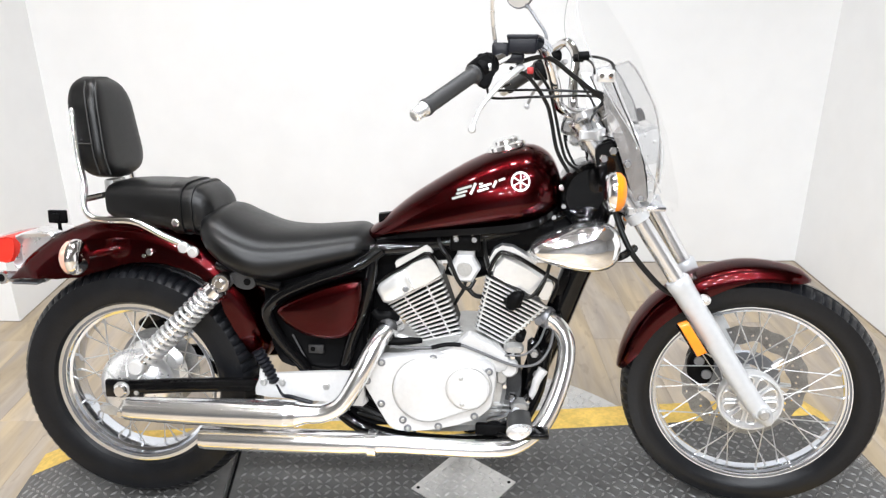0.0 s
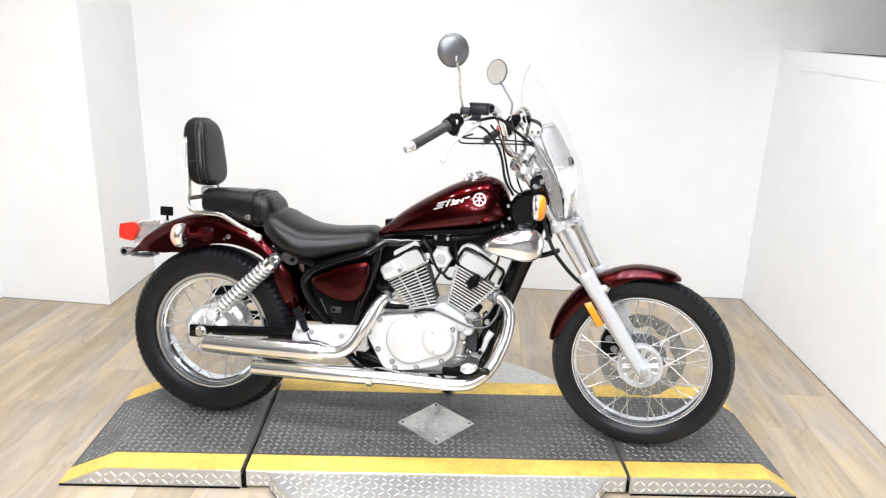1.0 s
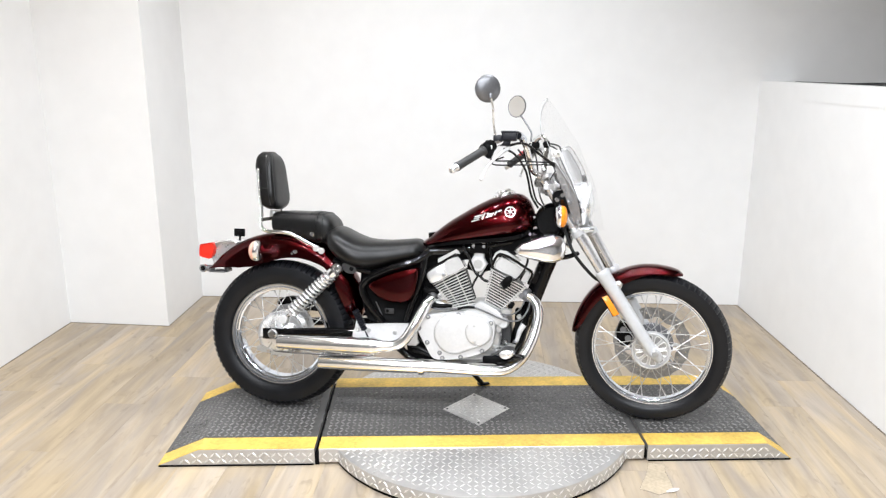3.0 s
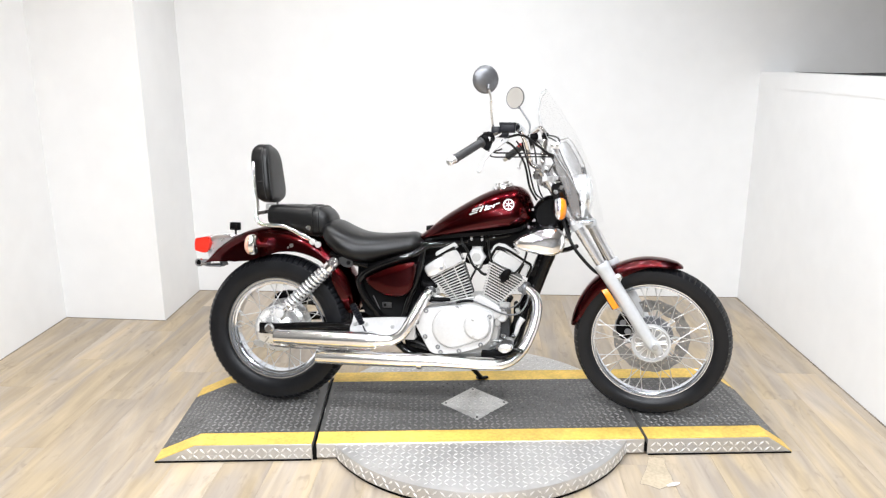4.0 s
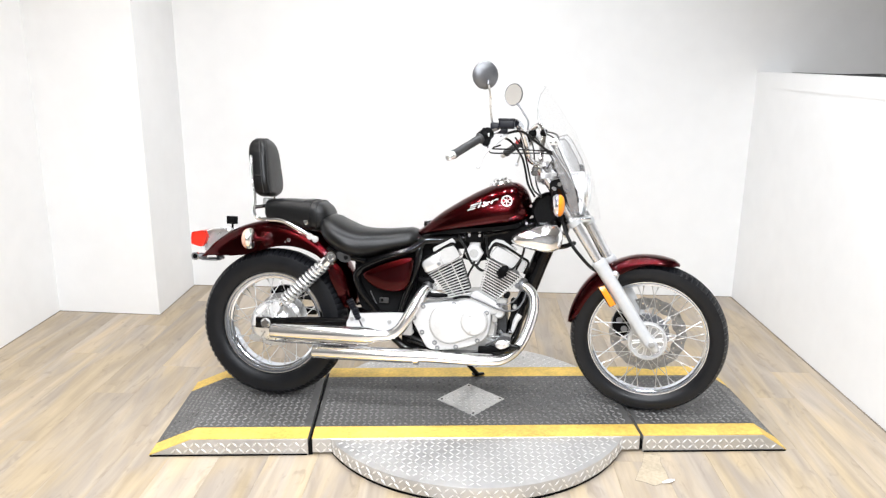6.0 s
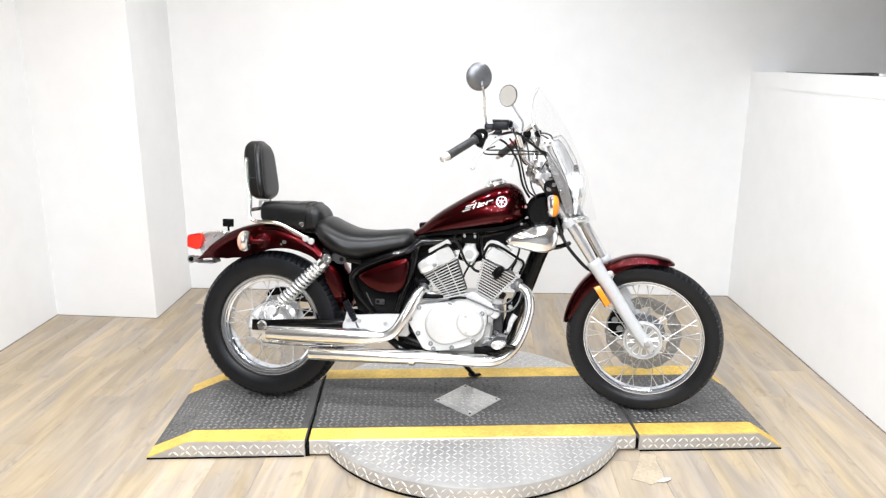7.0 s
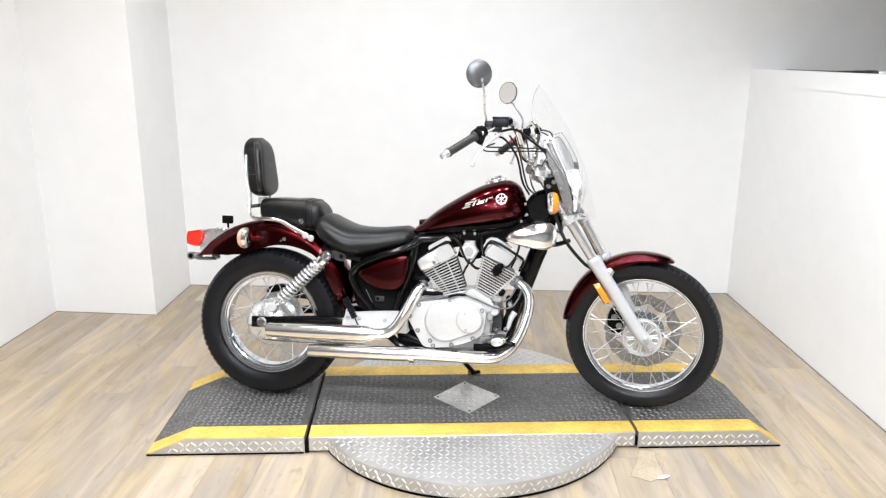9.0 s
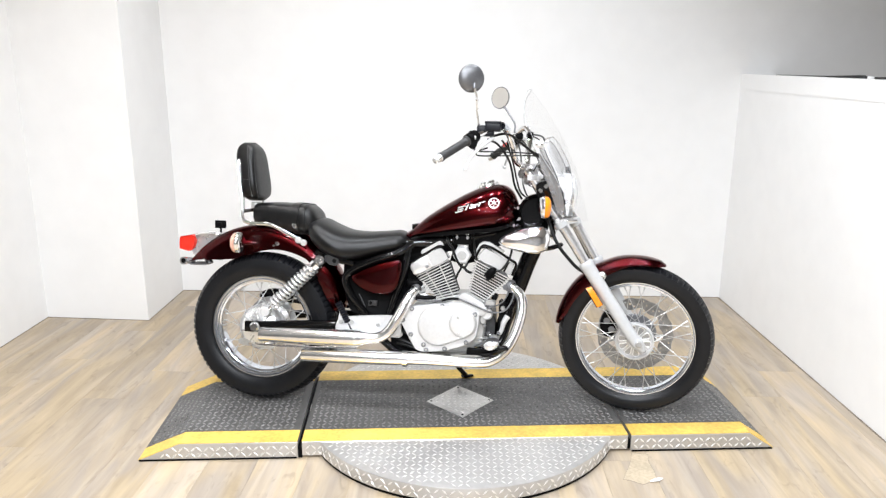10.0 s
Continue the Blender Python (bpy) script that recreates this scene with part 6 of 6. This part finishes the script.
    tube(lv, [p0, p0 + Vector((-0.034, s * 0.038, -0.028)), p0 + Vector((-0.060, s * 0.062, -0.056)), p0 + Vector((-0.078, s * 0.078, -0.082)), p0 + Vector((-0.088, s * 0.096, -0.110))], [0.009, 0.0080, 0.0062, 0.0052, 0.0045], 10, 4, 0.75)
    lathe(lv, [(-0.008, 0), (-0.006, 0.006), (0, 0.0080), (0.006, 0.006), (0.008, 0)], p0 + Vector((-0.089, s * 0.097, -0.114)), (0, 1, 0), 12)
    part("lever", lv, SILVER, handlebar, "bare aluminium lever")
# brake fluid reservoir on the right bar
rs = bmesh.new()
box(rs, 0.888, 0.943, -0.252, -0.198, 1.076, 1.109, bevel=0.004, seg=3)
box(rs, 0.886, 0.945, -0.254, -0.196, 1.102, 1.110, bevel=0.002)
box(rs, 0.858, 0.890, -0.246, -0.210, 1.066, 1.096, bevel=0.005)
box(rs, 0.872, 0.920, -0.240, -0.210, 1.058, 1.080, bevel=0.006)
part("brake_reservoir", rs, RESERVOIR, handlebar, "black square brake fluid reservoir")
part("red_switch", box_bm(0.938, 0.954, 0.205, 0.222, 1.045, 1.062, bevel=0.003), RED_SWITCH, handlebar, "small red switch")
part("switch_block", box_bm(0.955, 0.992, 0.205, 0.245, 1.030, 1.075, bevel=0.006), DARK, handlebar)
part("bar_clamp", tube_bm([(0.945, -0.205, 1.098), (0.955, -0.18, 1.094), (0.965, -0.165, 1.083)], 0.0145, 12, 2), CHROME_WORN, handlebar)

# mirrors
def bike_mirror(stem, centre, facing, label, metal):
    """Round mirror: shell on one side, glass on the facing side."""
    n = Vector(facing).normalized()
    shell = part("mirror", lathe_bm([(-0.016, 0.0), (-0.015, 0.018), (-0.011, 0.034), (-0.004, 0.045), (0.002, 0.0475), (0.005, 0.0465), (0.0035, 0.0445), (0.0030, 0.0)], centre, n, 40), MIRROR_SHELL, bike, label, 50)
    part("mirror_glass", lathe_bm([(0.0042, 0.0440), (0.0046, 0.0)], centre, n, 40), MIRROR, shell, "mirror glass")
    part("mirror_stem", tube_bm(stem, 0.0040, 10, 5), metal, shell, "thin chrome mirror stem")
    part("mirror_joint", lathe_bm([(-0.010, 0.0), (-0.008, 0.0048), (0.008, 0.0055), (0.010, 0)], stem[-1], (0.0, 0.2, 1), 12), DULL_METAL, shell)
    return shell


bike_mirror([(0.864, -0.232, 1.096), (0.859, -0.258, 1.135), (0.858, -0.300, 1.190), (0.855, -0.330, 1.205), (0.853, -0.348, 1.220)], (0.842, -0.335, 1.246), (-0.45, 0.90, 0.10), "round chrome rear-view mirror seen from its dull back", POLISHED)
bike_mirror([(0.985, 0.215, 1.105), (0.984, 0.270, 1.145), (0.960, 0.300, 1.185), (0.936, 0.325, 1.222)], (0.919, 0.338, 1.260), (-0.58, -0.815, 0.03), "round chrome rear-view mirror with its glass showing", DULL_METAL)
part("clutch_perch", box_bm(0.988, 1.022, 0.19, 0.235, 1.075, 1.102, bevel=0.008), DARK, handlebar)

# instruments and headlight
mc = Vector((1.082, -0.015, 0.950))
ma = Vector((-0.55, 0, 0.83)).normalized()
meter = part("speedometer", lathe_bm([(-0.062, 0.0), (-0.062, 0.026), (-0.050, 0.040), (-0.040, 0.043), (-0.012, 0.046), (-0.010, 0.044), (-0.006, 0.044), (-0.004, 0.050), (0.010, 0.051), (0.014, 0.046), (0.012, 0.042)], mc, ma, 36), CHROME, bike, "round chrome speedometer housing")
part("dial", lathe_bm([(0.008, 0.041), (0.008, 0.0)], mc, ma, 32), DARK, meter, "dark dial")
part("meter_rod", tube_bm([(1.092, -0.075, 0.985), (1.076, -0.080, 0.962), (1.062, -0.078, 0.932)], 0.0022, 6, 2), CABLE, meter)
for rx, rz, rl in ((1.030, 0.935, 0.024), (1.046, 0.912, 0.020)):
    part("riser_clamp", pillow_bm([(rx - rl, rz - 0.016), (rx - rl * 0.6, rz + 0.020), (rx + rl * 0.7, rz + 0.022), (rx + rl, rz - 0.010), (rx + rl * 0.2, rz - 0.024)], [(-0.050, 0.7), (-0.062, 0.95), (-0.056, 1.0), (0.050, 1.0), (0.060, 0.8)], 3), CHROME, meter, "polished handlebar riser clamp", 50)
part("clamp_cover", pillow_bm([(1.048, 0.884), (1.056, 0.902), (1.090, 0.914), (1.128, 0.908), (1.124, 0.890), (1.084, 0.878)], [(-0.084, 0.8), (-0.096, 0.97), (-0.090, 1.0), (0.090, 1.0), (0.096, 0.9)], 3), CHROME, meter, "polished upper clamp cover", 50)
bolt("cover_screw", (1.046, -0.064, 0.944), (0, -1, 0), 0.007, meter, DULL_METAL, 0.005)
part("indicator_box", box_bm(1.010, 1.050, -0.050, 0.050, 0.925, 0.950, bevel=0.008), POLISHED, meter)
hc = Vector((1.160, 0, 0.855))
ha = Vector((1, 0, -0.03)).normalized()
lamp_ob = part("headlight", lathe_bm([(-0.085, 0.0), (-0.082, 0.020), (-0.068, 0.045), (-0.045, 0.064), (-0.015, 0.076), (0.030, 0.081), (0.048, 0.083), (0.060, 0.080), (0.060, 0.074)], hc, ha, 44), POLISHED, bike, "round chrome headlight")
part("headlight_lens", lathe_bm([(0.058, 0.076), (0.068, 0.062), (0.076, 0.035), (0.079, 0.0)], hc, ha, 40), HEAD_GLASS, lamp_ob, "clear domed headlight lens")
for s in (-1, 1):
    part("headlight_ear", pillow_bm([(1.108, 0.800), (1.125, 0.870), (1.170, 0.872), (1.205, 0.850), (1.190, 0.820), (1.150, 0.790)], [(s * 0.080, 0.97), (s * 0.083, 1.0), (s * 0.090, 1.0), (s * 0.093, 0.95)], 3), DARK, lamp_ob, "black headlight bracket")
    part("ear_plate", pillow_bm([(1.076, 0.888), (1.100, 0.902), (1.122, 0.900), (1.142, 0.848), (1.136, 0.812), (1.100, 0.806), (1.086, 0.838)], [(s * 0.108, 0.98), (s * 0.111, 1.0), (s * 0.116, 1.0), (s * 0.118, 0.95)], 3), BLACK, lamp_ob, "glossy black headlight ear plate")
    bolt("ear_bolt", (1.113, s * 0.118, 0.884), (0, s, 0), 0.0095, lamp_ob, CHROME, 0.008)
    bolt("ear_bolt", (1.094, s * 0.118, 0.868), (0, s, 0), 0.0095, lamp_ob, CHROME, 0.008)
    bolt("ear_bolt", (1.180, s * 0.093, 0.848), (0, s, 0), 0.012, lamp_ob, CHROME, 0.010)
    bolt("ear_bolt", (1.128, s * 0.093, 0.862), (0, s, 0), 0.008, lamp_ob, CHROME, 0.008)

# windscreen
def screen_x(y, z):
    mid = interp(z, [(0.74, 1.285), (0.80, 1.272), (0.93, 1.238), (1.08, 1.172), (1.18, 1.105), (1.26, 1.045)])
    return mid - 3.5 * y * y - 10 * y ** 4


def screen_half(z):
    return interp(z, smooth_table([(0.755, 0.095), (0.80, 0.125), (0.88, 0.150), (0.97, 0.172), (1.06, 0.180), (1.14, 0.168), (1.20, 0.135), (1.24, 0.085), (1.255, 0.020)]))


ws = bmesh.new()
zs = [0.755 + 0.5 * (1 - (1 - k / 30) ** 1.3) for k in range(31)]
front_g, back_g = [], []
for z in zs:
    w = screen_half(z)
    front_g.append([ws.verts.new((screen_x(w * u, z) + 0.0016, w * u, z)) for u in np.linspace(-1, 1, 25)])
    back_g.append([ws.verts.new((screen_x(w * u, z) - 0.0016, w * u, z)) for u in np.linspace(-1, 1, 25)])
for g in (front_g, back_g):
    for a, b in zip(g, g[1:]):
        for i in range(24):
            ws.faces.new((a[i], a[i + 1], b[i + 1], b[i]))
for a, b, c, d in zip(front_g, front_g[1:], back_g, back_g[1:]):
    for i in (0, 24):
        ws.faces.new((a[i], b[i], d[i], c[i]))
for i in range(24):
    for r in (0, -1):
        ws.faces.new((front_g[r][i], front_g[r][i + 1], back_g[r][i + 1], back_g[r][i]))
screen = part("windscreen", ws, ACRYLIC, bike, "clear curved acrylic windscreen", 60)
rim_path = [(screen_x(screen_half(z), z), -screen_half(z), z) for z in np.linspace(0.80, 1.252, 26)]
rim_path += [(x, -y, z) for x, y, z in rim_path[::-1]]
part("screen_edge", tube_bm(rim_path, 0.0010, 6, 0), EDGE, screen, "grey cut edge of the clear screen")
for s in (-1, 1):
    strut = bmesh.new()
    rows = []
    arm_rows = []
    for xa, xb, z in ((1.078, 1.087, 1.040), (1.080, 1.096, 1.020), (1.0825, 1.117, 0.983), (1.0930, 1.136, 0.946), (1.104, 1.147, 0.923)):
        y = s * interp(z, [(0.76, 0.132), (0.90, 0.150), (1.04, 0.168)])
        arm_rows.append([(xa, y - 0.002, z), (xb, y - 0.002, z), (xb, y + 0.002, z), (xa, y + 0.002, z)])
    part("strut_arm", loft(bmesh.new(), arm_rows), STRUT_CLEAR, screen, "pale see-through upper strut strip")
    for xa, xb, z in ((1.104, 1.147, 0.923), (1.111, 1.154, 0.908), (1.126, 1.168, 0.872), (1.140, 1.178, 0.834), (1.152, 1.184, 0.802), (1.160, 1.186, 0.782)):
        y = s * interp(z, [(0.76, 0.132), (0.90, 0.150), (1.04, 0.168)])
        rows.append([(xa, y - 0.002, z), (xb, y - 0.002, z), (xb, y + 0.002, z), (xa, y + 0.002, z)])
    loft(strut, rows)
    part("strut_edge", tube_bm([(1.090, s * 0.1685, 1.040), (1.1175, s * 0.160, 0.983), (1.137, s * 0.156, 0.946), (1.155, s * 0.151, 0.908), (1.169, s * 0.147, 0.872), (1.179, s * 0.142, 0.834), (1.186, s * 0.135, 0.790)], 0.0016, 6, 3), CABLE, screen, "thin dark rim of the strut")
    plate_b = pillow_bm([(1.160, 0.925), (1.196, 0.936), (1.206, 0.920), (1.204, 0.877), (1.200, 0.785), (1.190, 0.780), (1.186, 0.832), (1.172, 0.880)], [(s * 0.117, 1.0), (s * 0.120, 1.0)], 2)
    part("mount_plate", plate_b, POLISHED, screen, "polished screen mounting plate")
    rows = []
    for xa, xb, z in ((1.098, 1.132, 1.056), (1.108, 1.150, 1.034), (1.122, 1.170, 1.000), (1.140, 1.190, 0.962), (1.158, 1.202, 0.924), (1.172, 1.208, 0.886), (1.182, 1.210, 0.846), (1.188, 1.210, 0.812)):
        y = s * interp(z, [(0.80, 0.116), (1.06, 0.128)])
        lean = 0.30 * (xb - xa)
        rows.append([(xa, y - 0.0015, z), (xb, y - 0.0015, z + lean), (xb, y + 0.0015, z + lean), (xa, y + 0.0015, z)])
    wing = part("screen_wing", loft(bmesh.new(), rows), FAINT_STRIP, screen, "faintly smoky wing beside the strut")
    part("wing_border", tube_bm([row[1] for row in rows], 0.0040, 8, 3, 0.5), STRUT_CLEAR, wing, "pale grey border of the wing")
    part("wing_border", tube_bm([rows[0][0], rows[0][1]], 0.0050, 8, 0, 0.5), STRUT_CLEAR, wing)
    if s > 0:
        part("rod_knob", tube_bm([(1.200, s * 0.11, 0.966), (1.204, s * 0.11, 0.953), (1.209, s * 0.11, 0.938)], [0.005, 0.0095, 0.0085], 10, 3), DARK, screen, "black rubber knob")
    part("screen_strut", strut, STRUT, screen, "side strip of the screen, grey reflection put into its colour")
    clip = part("screen_clamp", box_bm(1.066, 1.100, s * 0.176 - 0.006, s * 0.176 + 0.006, 1.024, 1.048, bevel=0.003), POLISHED, screen, "bright metal screen clamp")
    for x in (1.074, 1.091):
        bolt("clamp_screw", (x, s * 0.182, 1.036), (0, s, 0), 0.0055, clip, CHROME, 0.004)
    part("clamp_rod", tube_bm([(1.035, s * 0.05, 1.080), (1.060, s * 0.06, 1.078), (1.080, s * 0.10, 1.073), (1.096, s * 0.15, 1.062), (1.100, s * 0.172, 1.046)], 0.0030, 8, 4), CABLE, screen)
    part("rod_knob", lathe_bm([(-0.012, 0.0), (-0.012, 0.009), (0.010, 0.010), (0.012, 0)], (1.050, s * 0.055, 1.079), (1, 0, 0), 12), DARK, screen)
    for x, z in ((1.139, 0.860), (1.172, 0.788)):
        bolt("screen_screw", (x, s * interp(z, [(0.76, 0.124), (0.86, 0.150)]), z), (0, s, 0), 0.008, screen, CHROME, 0.008)
for x, z in ((1.176, 0.917), (1.196, 0.905), (1.194, 0.800)):
    bolt("plate_screw", (x, -0.120, z), (0, -1, 0), 0.004, screen, FIN_EDGE, 0.004)
part("lower_bracket", box_bm(1.185, 1.235, -0.10, 0.10, 0.755, 0.765, bevel=0.003), CHROME_WORN, screen)

# cables and hoses round the steering head
cab = [
    ([(0.905, -0.19, 1.06), (0.966, -0.16, 1.072), (1.02, -0.15, 1.037), (1.067, -0.14, 1.003), (1.095, -0.135, 0.985)], 0.0066),
    ([(1.062, -0.135, 1.004), (1.087, -0.135, 0.994), (1.111, -0.135, 0.967), (1.130, -0.135, 0.936), (1.152, -0.125, 0.887), (1.160, -0.10, 0.82)], 0.0105),
    ([(0.895, -0.18, 1.020), (0.864, -0.17, 1.007), (0.94, -0.13, 1.008), (1.073, -0.12, 1.003), (1.10, -0.11, 0.985)], 0.0038),
    ([(0.848, -0.22, 1.025), (0.852, -0.18, 1.000), (0.868, -0.17, 0.991), (0.95, -0.13, 0.994), (1.074, -0.12, 0.995), (1.10, -0.11, 0.97)], 0.0036),
    ([(0.895, -0.19, 1.050), (0.932, -0.15, 1.033), (0.970, -0.12, 0.983), (0.984, -0.10, 0.942), (0.998, -0.10, 0.882), (1.025, -0.08, 0.835)], 0.0058),
    ([(0.945, -0.15, 1.050), (0.975, -0.115, 1.010), (0.992, -0.10, 0.955), (1.004, -0.095, 0.905), (1.020, -0.09, 0.860), (1.05, -0.07, 0.835)], 0.0046),
    ([(0.99, 0.20, 1.085), (1.01, 0.12, 1.03), (1.02, 0.08, 0.96), (1.03, 0.06, 0.88), (1.06, 0.05, 0.82)], 0.0045),
    ([(1.01, 0.21, 1.08), (1.035, 0.14, 1.05), (1.085, 0.10, 0.99), (1.12, 0.08, 0.90), (1.13, 0.07, 0.83)], 0.0040),
]
for path, r in cab:
    part("control_cable", tube_bm(path, 0.72 * r, 8, 6), CABLE, handlebar, "black control cable")
part("far_hose", tube_bm([(1.215, 0.080, 0.760), (1.246, 0.086, 0.737), (1.279, 0.091, 0.700), (1.294, 0.097, 0.662), (1.296, 0.098, 0.640)], 0.0045, 8, 5), CABLE, bike, "black hose ahead of the fork")
part("front_brake_hose", tube_bm([(1.125, -0.060, 0.770), (1.145, -0.072, 0.710), (1.170, -0.085, 0.660), (1.208, -0.082, 0.614), (1.244, -0.072, 0.578), (1.275, -0.066, 0.560)], 0.0065, 10, 6), CABLE, bike, "black hose beside the fork")
part("speedometer_cable", tube_bm([(1.185, 0.09, 0.78), (1.24, 0.115, 0.74), (1.285, 0.12, 0.68), (1.31, 0.12, 0.60), (1.37, 0.09, 0.45), (1.46, 0.07, 0.34)], 0.005, 8, 6), CABLE, bike, "black speedometer cable")
hn = lathe_bm([(-0.012, 0.0), (-0.012, 0.030), (0.006, 0.040), (0.010, 0.040), (0.012, 0.034), (0.008, 0)], (1.150, -0.02, 0.720), (1, 0, -0.2), 24)
part("horn", hn, CHROME, bike, "chrome horn")

# foot controls and side stand
PEG = [(0.932 + 0.78 * (px - 0.932), 0.304 + 0.78 * (pz - 0.304)) for px, pz in ((0.898, 0.292), (0.903, 0.312), (0.927, 0.322), (0.957, 0.320), (0.966, 0.308), (0.950, 0.290), (0.922, 0.280))]
peg = part("footpeg", pillow_bm(PEG, [(-0.165, 0.55), (-0.168, 0.92), (-0.190, 1.0), (-0.240, 1.0), (-0.246, 0.94)], 2), GRIP, bike, "grey-black rubber footpeg with bright end")
part("peg_end", pillow_bm(PEG, [(-0.243, 1.03), (-0.251, 1.0), (-0.257, 0.85), (-0.260, 0.5)], 2), POLISHED, peg, "bright peg end")
part("peg_mount", tube_bm([(0.87, -0.115, 0.262), (0.90, -0.14, 0.280), (0.928, -0.170, 0.310)], 0.013, 10, 3), CHROME_WORN, peg)
bpd = bmesh.new()
tube(bpd, [(0.84, -0.13, 0.252), (0.90, -0.15, 0.246), (0.945, -0.19, 0.262), (0.975, -0.215, 0.285)], 0.0075, 10, 4)
box(bpd, 0.955, 0.995, -0.245, -0.200, 0.284, 0.296, bevel=0.004)
part("brake_pedal", bpd, BLACK, bike, "black rear brake pedal")
part("pedal_link", box_bm(0.835, 0.935, -0.150, -0.132, 0.240, 0.268, bevel=0.006), DARK, bike)
ss = bmesh.new()
tube(ss, [(0.690, 0.115, 0.225), (0.740, 0.175, 0.150), (0.806, 0.262, 0.052)], 0.0105, 12, 3)
tube(ss, [(0.792, 0.255, 0.052), (0.806, 0.264, 0.048), (0.835, 0.277, 0.0505)], [0.014, 0.016, 0.012], 10, 3, 0.45)
tube(ss, [(0.76, 0.19, 0.135), (0.79, 0.20, 0.13), (0.81, 0.20, 0.10)], 0.005, 8, 3)
part("side_stand", ss, BLACK, bike, "black side stand, folded out")

# torn film stuck on the floor beside the turntable
TORN = [(1.229, 0.081), (1.215, 0.030), (1.198, -0.016), (1.176, -0.060), (1.162, -0.097), (1.190, -0.106), (1.221, -0.128), (1.254, -0.109), (1.278, -0.088), (1.281, -0.041), (1.276, 0.020), (1.287, 0.073)]
mx, my = sum(p[0] for p in TORN) / 12, sum(p[1] for p in TORN) / 12


def film_bm(scale, z, lift):
    ring = [(mx + (x - mx) * scale, my + (y - my) * scale) for x, y in TORN]
    return loft(bmesh.new(), [[(x - mx, y - my, h) for x, y in ring] for h in (z, z + lift)])


scrap = part("floor_patch", film_bm(1.0, 0.0004, 0.0006), FILM)
scrap.matrix_world = pose(mx, my, 0)
tagged(scrap, "torn pale film patch stuck on the wood floor", "floor patch")
part("torn_edge", film_bm(1.022, 0.0002, 0.0003), SCUFF, scrap, "grey grimy torn edge")
part("curled_flap", tube_bm([(0.020, -0.075, 0.004), (0.045, -0.068, 0.007), (0.066, -0.055, 0.004)], [0.004, 0.009, 0.003], 8, 4, 0.45), WALL, scrap, "white curled flap")

# floor planks
PW, PL = 0.178, 1.22
plank_me = mesh_of("plank", box_bm(-PW / 2 + 0.0002, PW / 2 - 0.0002, -PL / 2 + 0.0002, PL / 2 - 0.0002, -0.008, 0.0, bevel=0.0004, seg=1), WOOD)
rng = random.Random(11)
for i in range(23):
    x = LEFT - 0.005 + PW * (i + 0.5)
    y = -4.9 + rng.random() * 0.9 - 0.6
    while y - PL / 2 < BACK:
        if y + PL / 2 > -4.6:
            ob = new("plank", plank_me)
            ob.parent = floor
            ob.matrix_local = pose(x, y, 0, 0, 0, 180 if rng.random() < 0.5 else 0)
        y += PL

# the same planks further off in the hall, joined
verts, faces = [], []
for i in range(-19, 42):
    x = LEFT - 0.005 + PW * (i + 0.5)
    inside = 0 <= i < 23
    y = HALL_Y - rng.random() * PL
    while y < (-4.4 if inside else NEAR if x < LEFT else BACK):
        k = len(verts)
        y1 = min(y + PL - 0.001, -4.4 if inside else NEAR if x < LEFT else BACK)
        verts += [(x - PW / 2, y, -0.001), (x + PW / 2 - 0.0006, y, -0.001), (x + PW / 2 - 0.0006, y1, -0.001), (x - PW / 2, y1, -0.001)]
        faces.append((k, k + 1, k + 2, k + 3))
        y += PL
field = bpy.data.meshes.new("plank_field")
field.from_pydata(verts, [], faces)
field.materials.append(WOOD)
ob = new("plank_field", field)
ob.parent = floor
tagged(ob, kind="stuff")
